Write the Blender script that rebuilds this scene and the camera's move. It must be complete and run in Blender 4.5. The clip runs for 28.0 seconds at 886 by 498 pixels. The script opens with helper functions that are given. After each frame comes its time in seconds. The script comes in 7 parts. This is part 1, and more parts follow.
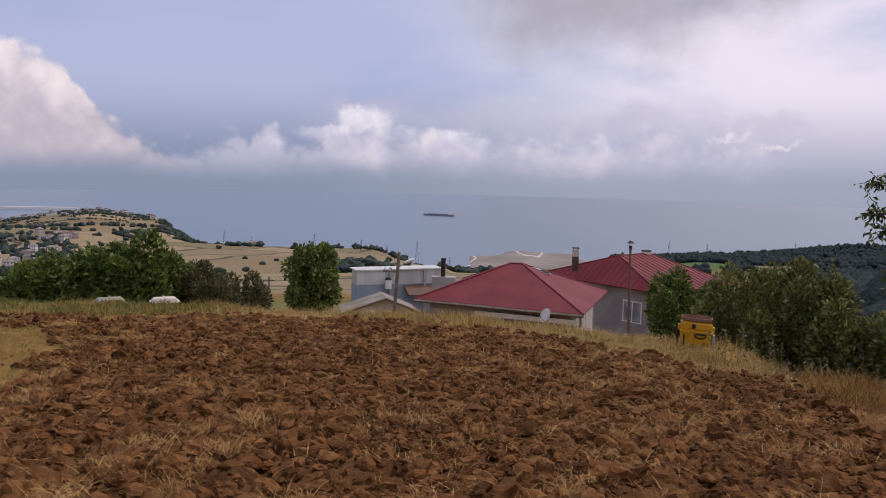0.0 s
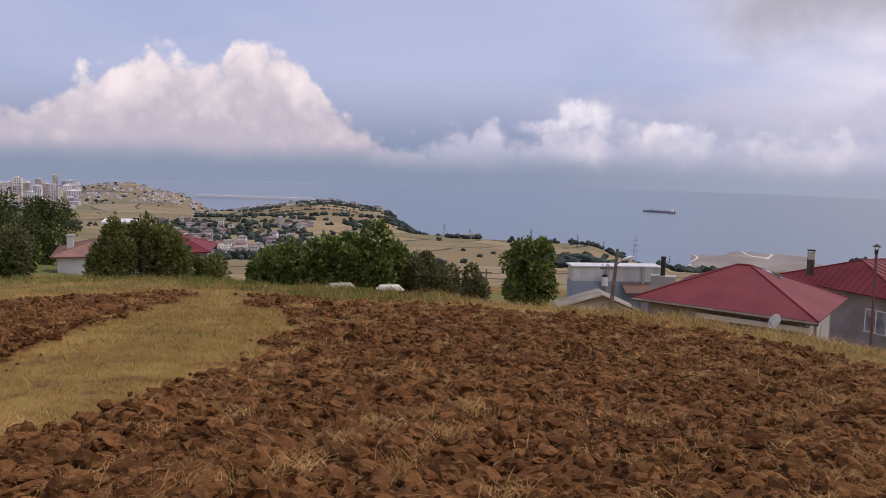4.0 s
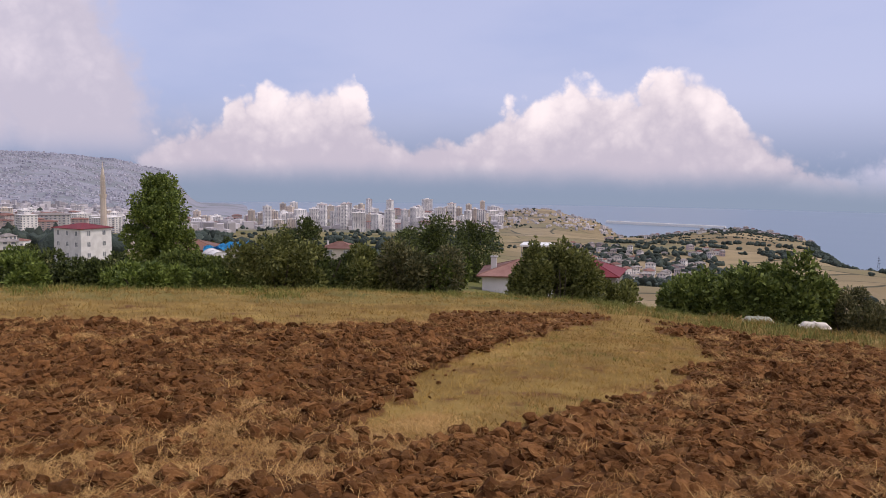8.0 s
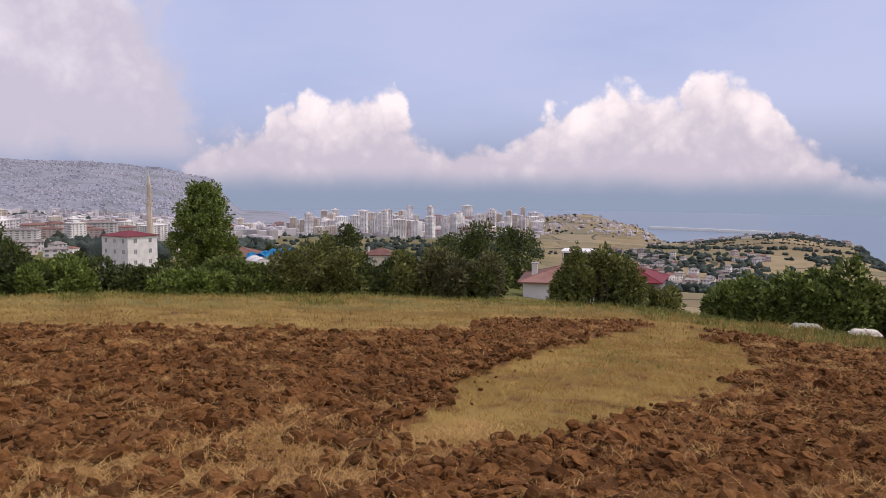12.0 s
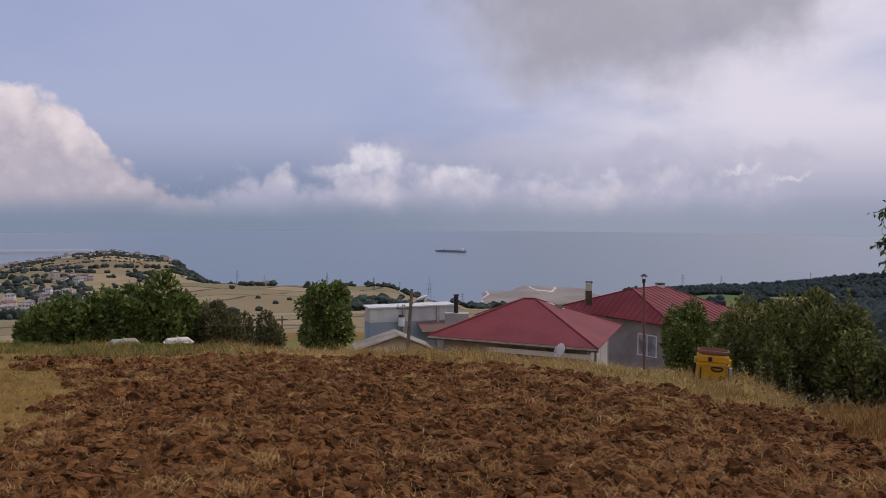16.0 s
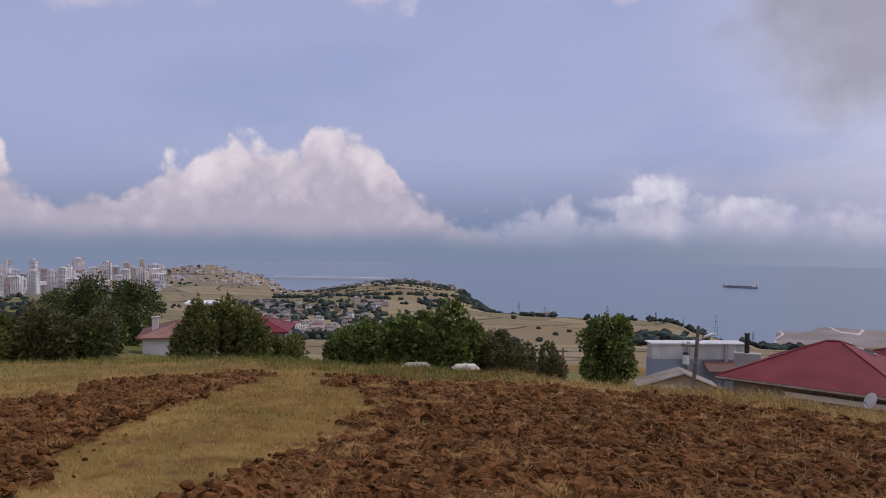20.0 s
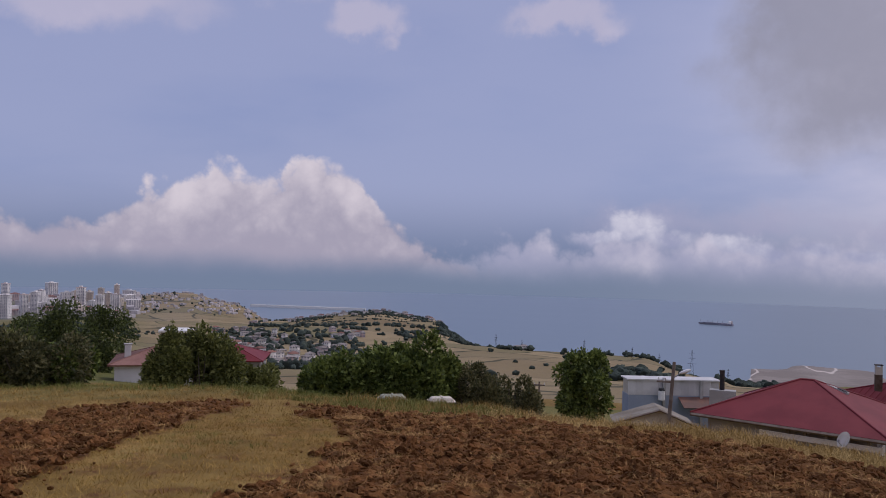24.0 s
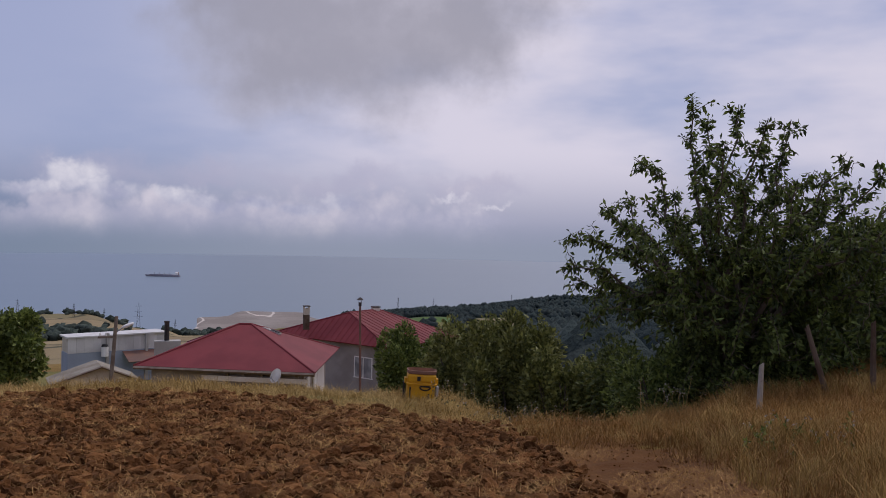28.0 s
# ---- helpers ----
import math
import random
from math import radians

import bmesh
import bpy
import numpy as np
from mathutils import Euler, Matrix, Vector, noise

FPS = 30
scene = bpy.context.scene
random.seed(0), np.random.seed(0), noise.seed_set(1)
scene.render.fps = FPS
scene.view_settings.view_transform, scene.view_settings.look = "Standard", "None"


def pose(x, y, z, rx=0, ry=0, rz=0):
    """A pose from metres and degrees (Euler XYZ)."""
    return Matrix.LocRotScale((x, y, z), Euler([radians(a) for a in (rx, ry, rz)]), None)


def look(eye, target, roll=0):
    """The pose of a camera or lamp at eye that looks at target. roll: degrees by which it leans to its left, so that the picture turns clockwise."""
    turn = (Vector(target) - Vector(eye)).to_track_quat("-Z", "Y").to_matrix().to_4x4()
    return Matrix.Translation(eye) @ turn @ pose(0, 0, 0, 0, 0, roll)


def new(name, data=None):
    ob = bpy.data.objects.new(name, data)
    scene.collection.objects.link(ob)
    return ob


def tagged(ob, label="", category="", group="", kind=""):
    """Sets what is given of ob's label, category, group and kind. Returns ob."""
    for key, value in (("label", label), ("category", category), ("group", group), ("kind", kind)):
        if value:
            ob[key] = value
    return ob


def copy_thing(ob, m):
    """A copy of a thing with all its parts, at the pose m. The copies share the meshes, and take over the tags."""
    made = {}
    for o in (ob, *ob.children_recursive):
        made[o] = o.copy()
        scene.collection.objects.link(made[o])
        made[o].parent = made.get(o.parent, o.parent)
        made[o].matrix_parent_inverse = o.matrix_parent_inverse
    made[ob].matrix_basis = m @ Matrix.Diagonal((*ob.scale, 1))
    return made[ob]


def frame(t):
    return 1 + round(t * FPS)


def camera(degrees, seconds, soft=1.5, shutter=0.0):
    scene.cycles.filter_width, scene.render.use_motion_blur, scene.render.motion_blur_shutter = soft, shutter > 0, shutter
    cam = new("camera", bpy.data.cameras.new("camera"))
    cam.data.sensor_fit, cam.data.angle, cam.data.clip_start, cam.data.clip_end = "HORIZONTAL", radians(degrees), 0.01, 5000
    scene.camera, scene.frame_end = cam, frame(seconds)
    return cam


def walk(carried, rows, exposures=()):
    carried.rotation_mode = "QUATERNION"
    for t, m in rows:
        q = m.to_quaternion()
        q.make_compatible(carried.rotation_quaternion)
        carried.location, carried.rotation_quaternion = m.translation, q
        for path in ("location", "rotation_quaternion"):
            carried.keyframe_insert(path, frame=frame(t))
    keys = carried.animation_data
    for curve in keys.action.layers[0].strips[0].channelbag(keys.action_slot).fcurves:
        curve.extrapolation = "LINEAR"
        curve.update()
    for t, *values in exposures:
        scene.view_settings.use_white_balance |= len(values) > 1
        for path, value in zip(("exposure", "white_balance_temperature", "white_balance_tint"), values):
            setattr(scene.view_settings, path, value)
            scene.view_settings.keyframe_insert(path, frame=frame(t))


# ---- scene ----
# The eye swings on an arm's length round a standing point; degrees: turn, pitch, lean.
EYE, ARM = 1.6, 0.25
cam = camera(55.45, 28.0, soft=0.9)
ROWS = [
    (0, 0.01, -6.01, -1.29), (0.5, -0.04, -6.31, -1.31), (1, 0.39, -6.62, -1.23), (1.5, 2.31, -6.87, -0.80), (2, 5.83, -7.20, -0.95),
    (2.5, 7.81, -7.56, -1.06), (4.5, 17.04, -6.29, -1.39), (5, 19.45, -5.87, -1.15), (5.5, 24.03, -5.33, -0.60), (6, 30.50, -5.23, -0.45),
    (6.5, 35.56, -5.04, -0.07), (7, 38.27, -5.09, -0.20), (7.5, 40.14, -5.25, -0.56), (8, 42.02, -5.40, -0.70), (8.5, 44.01, -5.37, -0.70),
    (9, 46.19, -5.25, -0.59), (9.5, 48.42, -5.22, -0.26), (10, 50.33, -5.16, -0.04), (10.5, 51.81, -5.00, 0.10), (11, 51.85, -5.12, 0.55),
    (11.5, 48.89, -5.04, 0.38), (12.5, 40.30, -4.80, -1.20), (13.5, 28.12, -4.34, -2.30), (14, 19.86, -5.06, -1.47), (14.5, 14.10, -4.31, -1.15),
    (15, 8.50, -3.78, -0.54), (15.5, 5.60, -3.58, -0.34), (16, 0.76, -3.55, -0.26), (16.5, -5.00, -2.99, -0.12), (17, -7.24, -2.69, -0.50),
    (17.5, -8.22, -2.45, -0.90), (18, -8.70, -2.21, -0.86), (18.5, -5.35, -2.37, -0.16), (19, 3.46, -2.47, -0.87), (19.5, 12.25, -1.86, -0.41),
    (20, 19.68, -1.45, -0.31), (20.5, 26.12, -1.32, -0.61), (21, 31.91, -0.28, -0.90), (21.5, 37.24, 0.68, -1.06), (22.5, 42.30, 2.20, -1.60),
    (23.5, 30.47, 1.99, -1.97), (24, 18.23, 0.72, -1.46), (24.5, 8.05, -0.19, -1.86), (25, 2.64, -0.59, -1.95), (25.5, -1.95, -1.20, -1.72),
    (26, -6.95, -1.88, -1.56), (26.5, -11.32, -2.29, -1.26), (27, -16.25, -1.98, -1.49), (27.5, -19.39, -1.72, -1.40), (28, -18.12, -1.63, -1.41),
]


def eye_pose(turn, pitch, lean):
    at = Vector((-math.sin(radians(turn)), math.cos(radians(turn)) - 1.0, 0.0)) * ARM
    return pose(at.x, at.y, EYE, 90 + pitch, lean, turn)


walk(cam, [(t, eye_pose(a, b, c)) for t, a, b, c in ROWS],
     exposures=[(0.0, 0.0, 6600, 15), (2.0, 0.08, 6600, 15), (5.0, 0.05, 6600, 14), (6.0, 0.05, 6550, 14), (8.0, 0.2, 6650, 15), (11.0, 0.3, 6700, 15), (13.5, 0.05, 6550, 13),
                (16.0, -0.2, 6500, 13), (18.0, -0.37, 6350, 13), (20.0, -0.24, 6270, 16), (21.5, -0.22, 6220, 16), (24.0, -0.44, 6120, 17), (26.0, -0.46, 6180, 16), (27.0, -0.35, 6300, 14), (28.0, -0.3, 6350, 14)])

# ---- sky, clouds and sun ----
SUN_TURN, SUN_HEIGHT = -48.0, 60.0  # degrees left of the first view, degrees above the horizon
world = bpy.data.worlds.new("sky")
scene.world = world
world.use_nodes = True


class Net:
    """Short way to write node trees."""

    def __init__(self, tree):
        self.tree = tree
        tree.nodes.clear()

    def add(self, kind, inputs=()):
        node = self.tree.nodes.new(kind)
        for key, value in (inputs.items() if isinstance(inputs, dict) else enumerate(inputs)):
            if value is None:
                continue
            if isinstance(value, bpy.types.NodeSocket):
                self.tree.links.new(value, node.inputs[key])
            else:
                node.inputs[key].default_value = value
        return node

    def math(self, op, *values, clamp=False):
        node = self.add("ShaderNodeMath", values)
        node.operation, node.use_clamp = op, clamp
        return node.outputs[0]

    def vec(self, op, *values):
        node = self.add("ShaderNodeVectorMath", values)
        node.operation = op
        return node.outputs["Value"] if op in ("LENGTH", "DOT_PRODUCT") else node.outputs[0]

    def ease(self, value, lo, hi, to_lo=0.0, to_hi=1.0):
        node = self.add("ShaderNodeMapRange", {0: value, 1: lo, 2: hi, 3: to_lo, 4: to_hi})
        node.interpolation_type = "SMOOTHSTEP"
        return node.outputs[0]

    def noise(self, vector, scale, detail=5.0, rough=0.55):
        return self.add("ShaderNodeTexNoise", {"Vector": vector, "Scale": scale, "Detail": detail, "Roughness": rough}).outputs[0]

    def mix(self, factor, a, b, blend="MIX"):
        node = self.add("ShaderNodeMix")
        node.data_type, node.blend_type = "RGBA", blend
        for key, value in ((0, factor), (6, a), (7, b)):
            if isinstance(value, bpy.types.NodeSocket):
                self.tree.links.new(value, node.inputs[key])
            else:
                node.inputs[key].default_value = value if key == 0 else (*value, 1.0)[:4]
        return node.outputs[2]


net = Net(world.node_tree)
ray = net.add("ShaderNodeTexCoord").outputs["Generated"]
split = net.add("ShaderNodeSeparateXYZ", [ray]).outputs
turn_at = net.math("MULTIPLY", net.math("ARCTAN2", net.math("MULTIPLY", split[0], -1.0), split[1]), 57.29578)
height_at = net.math("MULTIPLY", net.math("ARCSINE", split[2]), 57.29578)
rough_a = net.math("SUBTRACT", net.noise(ray, 9.0, 6.0, 0.58), 0.5)
rough_b = net.math("SUBTRACT", net.noise(net.vec("ADD", ray, (3.1, 7.7, 1.3)), 9.0, 6.0, 0.58), 0.5)
fine = net.math("SUBTRACT", net.noise(net.vec("ADD", ray, (9.1, 2.7, 5.3)), 34.0, 5.0, 0.6), 0.5)
warped = net.add("ShaderNodeCombineXYZ", [net.math("ADD", turn_at, net.math("MULTIPLY", rough_a, 9.0)),
                                          net.math("ADD", height_at, net.math("ADD", net.math("MULTIPLY", rough_b, 5.5), net.math("MULTIPLY", fine, 2.2))), 0.0]).outputs[0]


wide_a = net.math("SUBTRACT", net.noise(net.vec("ADD", ray, (5.1, 1.7, 8.3)), 4.5, 6.0, 0.6), 0.5)
wide_b = net.math("SUBTRACT", net.noise(net.vec("ADD", ray, (2.1, 4.7, 6.3)), 4.5, 6.0, 0.6), 0.5)
drifted = net.add("ShaderNodeCombineXYZ", [net.math("ADD", turn_at, net.math("MULTIPLY", wide_a, 22.0)),
                                           net.math("ADD", height_at, net.math("ADD", net.math("MULTIPLY", wide_b, 12.0), net.math("MULTIPLY", fine, 1.5))), 0.0]).outputs[0]


def puffs(spots, soft=0.25, floor=-90.0, by=None):
    """How deep a direction lies in a group of puffs, each (turn, height, half width, half height): 1 in the middle, 0 at the rim."""
    deep, at = None, net.vec("MAXIMUM", by or warped, (-999.0, floor, 0.0))
    for a, e, w, h in spots:
        off = net.vec("LENGTH", net.vec("MULTIPLY_ADD", at, (1 / w, 1 / h, 0), (-a / w, -e / h, 0)))
        deep = off if deep is None else net.math("SMOOTH_MIN", deep, off, soft)
    return net.math("SUBTRACT", 1.0, deep)


billow = net.math("ABSOLUTE", net.math("SUBTRACT", net.noise(net.vec("ADD", ray, (1.7, 6.1, 2.9)), 15.0, 2.0, 0.5), 0.5))
billow = net.math("ADD", billow, net.math("MULTIPLY", net.math("ABSOLUTE", net.math("SUBTRACT", net.noise(net.vec("ADD", ray, (4.7, 3.1, 7.9)), 38.0, 3.0, 0.55), 0.5)), 0.5))
near_warp = net.add("ShaderNodeCombineXYZ", [net.math("ADD", turn_at, net.math("ADD", net.math("MULTIPLY", rough_a, 4.0), net.math("MULTIPLY", fine, 2.0))),
                                             net.math("SUBTRACT", net.math("ADD", height_at, net.math("ADD", net.math("MULTIPLY", rough_b, 2.0), net.math("MULTIPLY", fine, 1.1))),
                                                      net.math("MULTIPLY", net.math("SUBTRACT", billow, 0.13), 6.0)), 0.0]).outputs[0]
small_warp = net.add("ShaderNodeCombineXYZ", [net.math("ADD", turn_at, net.math("ADD", net.math("MULTIPLY", rough_a, 3.0), net.math("MULTIPLY", fine, 2.4))),
                                              net.math("SUBTRACT", net.math("ADD", height_at, net.math("MULTIPLY", fine, 1.2)), net.math("MULTIPLY", net.math("SUBTRACT", billow, 0.13), 2.6)), 0.0]).outputs[0]


def skyline(stops, low, high, by):
    """How many degrees a direction lies under a cloud top that runs through stops: turn, height."""
    at = net.add("ShaderNodeSeparateXYZ", [by]).outputs
    first, last = stops[0][0], stops[-1][0]
    ramp = net.add("ShaderNodeValToRGB", [net.math("DIVIDE", net.math("SUBTRACT", at[0], first), last - first)])
    ends = ramp.color_ramp.elements
    for k, (turn, height) in enumerate(stops):
        e = ends[0] if k == 0 else ends[1] if k == len(stops) - 1 else ends.new((turn - first) / (last - first))
        e.color = (*[(height - low) / (high - low)] * 3, 1.0)
    top = net.math("ADD", net.math("MULTIPLY", ramp.outputs[0], high - low), low)
    return net.math("SUBTRACT", top, at[1])


bank_top = [(9.0, -2.4), (12.0, -0.9), (15.5, -0.1), (18.5, 1.1), (20.9, 2.4), (22.7, 3.9), (23.5, 5.8), (25.2, 6.5), (26.8, 7.0), (28.8, 6.4), (29.6, 5.5), (31.5, 5.8), (33.5, 7.1), (35.0, 5.9), (37.5, 4.8), (40.0, 3.3),
            (42.2, 2.5), (45.0, 2.1), (46.6, 3.6), (47.4, 5.9), (50.1, 6.0), (52.0, 5.4), (53.9, 6.3), (55.4, 5.1), (56.6, 3.4), (59.5, 3.0), (62.0, 1.6), (66.0, -2.0), (84.0, -3.5)]
bank = skyline(bank_top, -4.0, 8.0, near_warp)
pile = puffs([(65.5, 7.0, 5.5, 9.0), (68.0, 14.0, 8.0, 9.0), (74.0, 9.0, 9.0, 10.0), (81.0, 9.0, 9.0, 10.0), (95.0, 9.0, 11.0, 10.0)], 0.3, -90.0, drifted)
row = puffs([(5.3, 2.5, 2.6, 1.2), (3.3, 1.8, 2.2, 0.9), (7.6, 1.9, 2.4, 0.7), (-0.6, 1.6, 1.9, 0.9), (-2.6, 1.1, 1.9, 0.7), (-5.8, 1.3, 1.7, 0.8), (-10.8, 1.5, 2.0, 0.9), (-8.6, 0.8, 1.9, 0.6)], 0.2, -90.0, small_warp)
low = puffs([(17.0, -0.6, 4.5, 1.5), (12.5, 0.0, 5.5, 1.9), (6.5, 0.2, 5.0, 2.2), (0.0, 0.3, 6.0, 2.3), (-7.0, 0.3, 6.5, 2.6), (-13.0, 0.8, 5.0, 2.2), (-19.0, 0.6, 5.0, 1.6)], 0.35, -0.2, near_warp)
film = puffs([(4.0, 3.2, 7.0, 1.5), (-3.0, 3.4, 5.0, 1.4), (-11.0, 3.0, 7.0, 1.4), (-20.5, 2.6, 5.0, 1.2)], 0.35)
streaks = puffs([(-19.2, 2.0, 1.3, 0.38), (-21.6, 1.4, 1.1, 0.34)], 0.2)
grey = puffs([(-9.0, 12.5, 12.5, 6.8), (-18.0, 13.5, 10.0, 5.4), (-3.0, 14.5, 8.0, 4.5)], 0.3, -90.0, drifted)
wisps = puffs([(23.6, 15.6, 3.4, 1.7), (10.0, 16.2, 5.0, 1.7), (42.0, 16.0, 9.0, 3.0), (55.0, 16.5, 9.0, 4.0), (30.0, 19.0, 12.0, 2.5)], 0.3)
foot = net.ease(net.math("ADD", height_at, net.math("MULTIPLY", rough_a, 1.6)), -2.0, 0.5)
low_foot = net.ease(net.math("ADD", height_at, net.math("MULTIPLY", rough_a, 2.0)), -2.6, 0.2)

air = net.add("ShaderNodeTexSky")
air.sky_type, air.sun_disc, air.sun_elevation, air.sun_rotation, air.dust_density = "NISHITA", False, radians(SUN_HEIGHT), radians(-SUN_TURN), 1.5
clear = net.vec("SCALE", air.outputs[0], None, None, 0.085)
veil = net.ease(net.noise(net.vec("MULTIPLY", ray, (1.0, 1.0, 3.0)), 2.6, 5.0, 0.5), 0.22, 0.55)
to_right = net.ease(turn_at, 14.0, -24.0)
high = net.ease(height_at, 4.0, 26.0)
blue = net.mix(high, (0.375, 0.445, 0.72), (0.385, 0.445, 0.71))
blue = net.mix(0.22, blue, clear)
sky = net.mix(net.math("MULTIPLY", veil, net.ease(to_right, 0.0, 1.0, 0.15, 0.95)), blue, (0.84, 0.80, 0.90))
# milky air low over the water
sky = net.mix(net.ease(height_at, 5.5, -1.5), sky, net.mix(net.ease(turn_at, 12.0, -20.0), (0.215, 0.28, 0.415), (0.37, 0.395, 0.525)))
# a thicker part is whiter, the underside greyer
relief = net.math("ADD", net.math("ADD", net.math("MULTIPLY", rough_b, 1.3), net.math("MULTIPLY", fine, 0.45)), net.math("MULTIPLY", net.math("SUBTRACT", billow, 0.13), 2.0))


def lay(sky, deep, edge, light, shade, lift, cover=1.0):
    body = net.math("MULTIPLY", net.ease(deep, 0.0, edge), cover)
    lit = net.ease(net.math("ADD", net.math("MULTIPLY", height_at, lift[1]), relief), lift[0] - 0.5, lift[0] + 0.75)
    return net.mix(body, sky, net.mix(lit, shade, light))


sky = lay(sky, net.math("SUBTRACT", low, 0.0), 0.6, (0.82, 0.77, 0.84), (0.47, 0.48, 0.62), (0.2, 0.10), net.math("MULTIPLY", low_foot, 0.95))
sky = lay(sky, wisps, 0.65, (0.85, 0.79, 0.88), (0.64, 0.61, 0.74), (0.5, 0.0), 0.85)
sky = lay(sky, film, 0.9, (0.66, 0.62, 0.73), (0.50, 0.49, 0.64), (0.5, 0.08), 0.5)
sky = lay(sky, row, 0.65, (0.96, 0.93, 0.97), (0.42, 0.44, 0.60), (0.25, 0.12), foot)
sky = lay(sky, streaks, 1.1, (0.92, 0.90, 0.96), (0.78, 0.75, 0.84), (0.0, 0.12), 0.65)
sky = lay(sky, bank, 1.1, (0.88, 0.80, 0.82), (0.50, 0.465, 0.55), (0.40, 0.15), foot)
sky = lay(sky, pile, 0.45, (0.76, 0.70, 0.76), (0.50, 0.475, 0.57), (0.55, 0.05), net.ease(height_at, -0.5, 2.5, 0.0, 0.92))
sky = lay(sky, grey, 0.75, (0.47, 0.46, 0.53), (0.38, 0.375, 0.44), (0.3, 0.0), 0.85)
# the milky band where sea and air meet
sky = net.mix(net.ease(net.math("ADD", height_at, net.math("MULTIPLY", rough_a, 1.2)), 0.6, -2.1), sky, net.mix(net.ease(turn_at, 14.0, -14.0), (0.235, 0.295, 0.40), (0.335, 0.375, 0.475)))
net.add("ShaderNodeOutputWorld", [net.add("ShaderNodeBackground", [sky, 1.0]).outputs[0]])

sun = bpy.data.lights.new("sun", "SUN")
sun.energy, sun.angle, sun.color = 1.7, radians(11), (1.0, 0.94, 0.86)
sun_ob = new("sun", sun)
way = Vector((-math.sin(radians(SUN_TURN)) * math.cos(radians(SUN_HEIGHT)), math.cos(radians(SUN_TURN)) * math.cos(radians(SUN_HEIGHT)), math.sin(radians(SUN_HEIGHT))))
sun_ob.matrix_world = look(way * 100, (0, 0, 0))


# ---- materials ----
def material(name, base, rough=0.85, spread=0.15, scale=3.0, fine_scale=40.0, bump=0.15, metal=0.0, other=None, specular=0.3, island=0.0, per_object=0.0, step=0.01):
    """A surface with variation at two scales; other: a second colour in large patches; island, per_object: how much pieces differ."""
    m = bpy.data.materials.new(name)
    m.use_nodes = True
    n = Net(m.node_tree)
    at = n.add("ShaderNodeNewGeometry")
    place = at.outputs["Position"]
    big = n.noise(place, scale, 4.0, 0.55)
    small = n.noise(place, fine_scale, 4.0, 0.6)
    colour = n.mix(n.ease(big, 0.35, 0.65), base, other or tuple(min(1.0, c * (1 + spread)) for c in base))
    level = n.math("ADD", n.math("MULTIPLY", n.math("SUBTRACT", small, 0.5), 2.4 * spread), 1.0)
    if island:
        level = n.math("MULTIPLY", level, n.math("ADD", n.math("MULTIPLY", n.math("SUBTRACT", at.outputs["Random Per Island"], 0.5), 2 * island), 1.0))
    if per_object:
        one = n.add("ShaderNodeObjectInfo").outputs["Random"]
        level = n.math("MULTIPLY", level, n.math("ADD", n.math("MULTIPLY", n.math("SUBTRACT", one, 0.5), 2 * per_object), 1.0))
    colour = n.vec("SCALE", colour, None, None, level)
    normal = n.add("ShaderNodeBump", {"Strength": bump, "Distance": step, "Height": n.math("ADD", small, n.math("MULTIPLY", big, 0.5))}).outputs[0]
    body = n.add("ShaderNodeBsdfPrincipled", {"Base Color": colour, "Roughness": rough, "Metallic": metal, "Normal": normal, "Specular IOR Level": specular})
    n.add("ShaderNodeOutputMaterial", [body.outputs[0]])
    return m


def leaf_material(name, base, other, thin=0.3):
    """Leaves: two greens, each leaf its own tone, some light passing through."""
    m = bpy.data.materials.new(name)
    m.use_nodes = True
    n = Net(m.node_tree)
    at = n.add("ShaderNodeNewGeometry")
    tone = at.outputs["Random Per Island"]
    patch = n.noise(at.outputs["Position"], 1.3, 3.0, 0.5)
    colour = n.mix(n.ease(n.math("ADD", n.math("MULTIPLY", tone, 0.6), n.math("MULTIPLY", patch, 0.6)), 0.3, 0.9), base, other)
    colour = n.vec("SCALE", colour, None, None, n.math("ADD", n.math("MULTIPLY", tone, 0.7), 0.65))
    gloss = n.add("ShaderNodeBsdfPrincipled", {"Base Color": colour, "Roughness": 0.55, "Specular IOR Level": 0.35}).outputs[0]
    glow = n.add("ShaderNodeBsdfTranslucent", [colour]).outputs[0]
    n.add("ShaderNodeOutputMaterial", [n.add("ShaderNodeMixShader", [thin, gloss, glow]).outputs[0]])
    return m


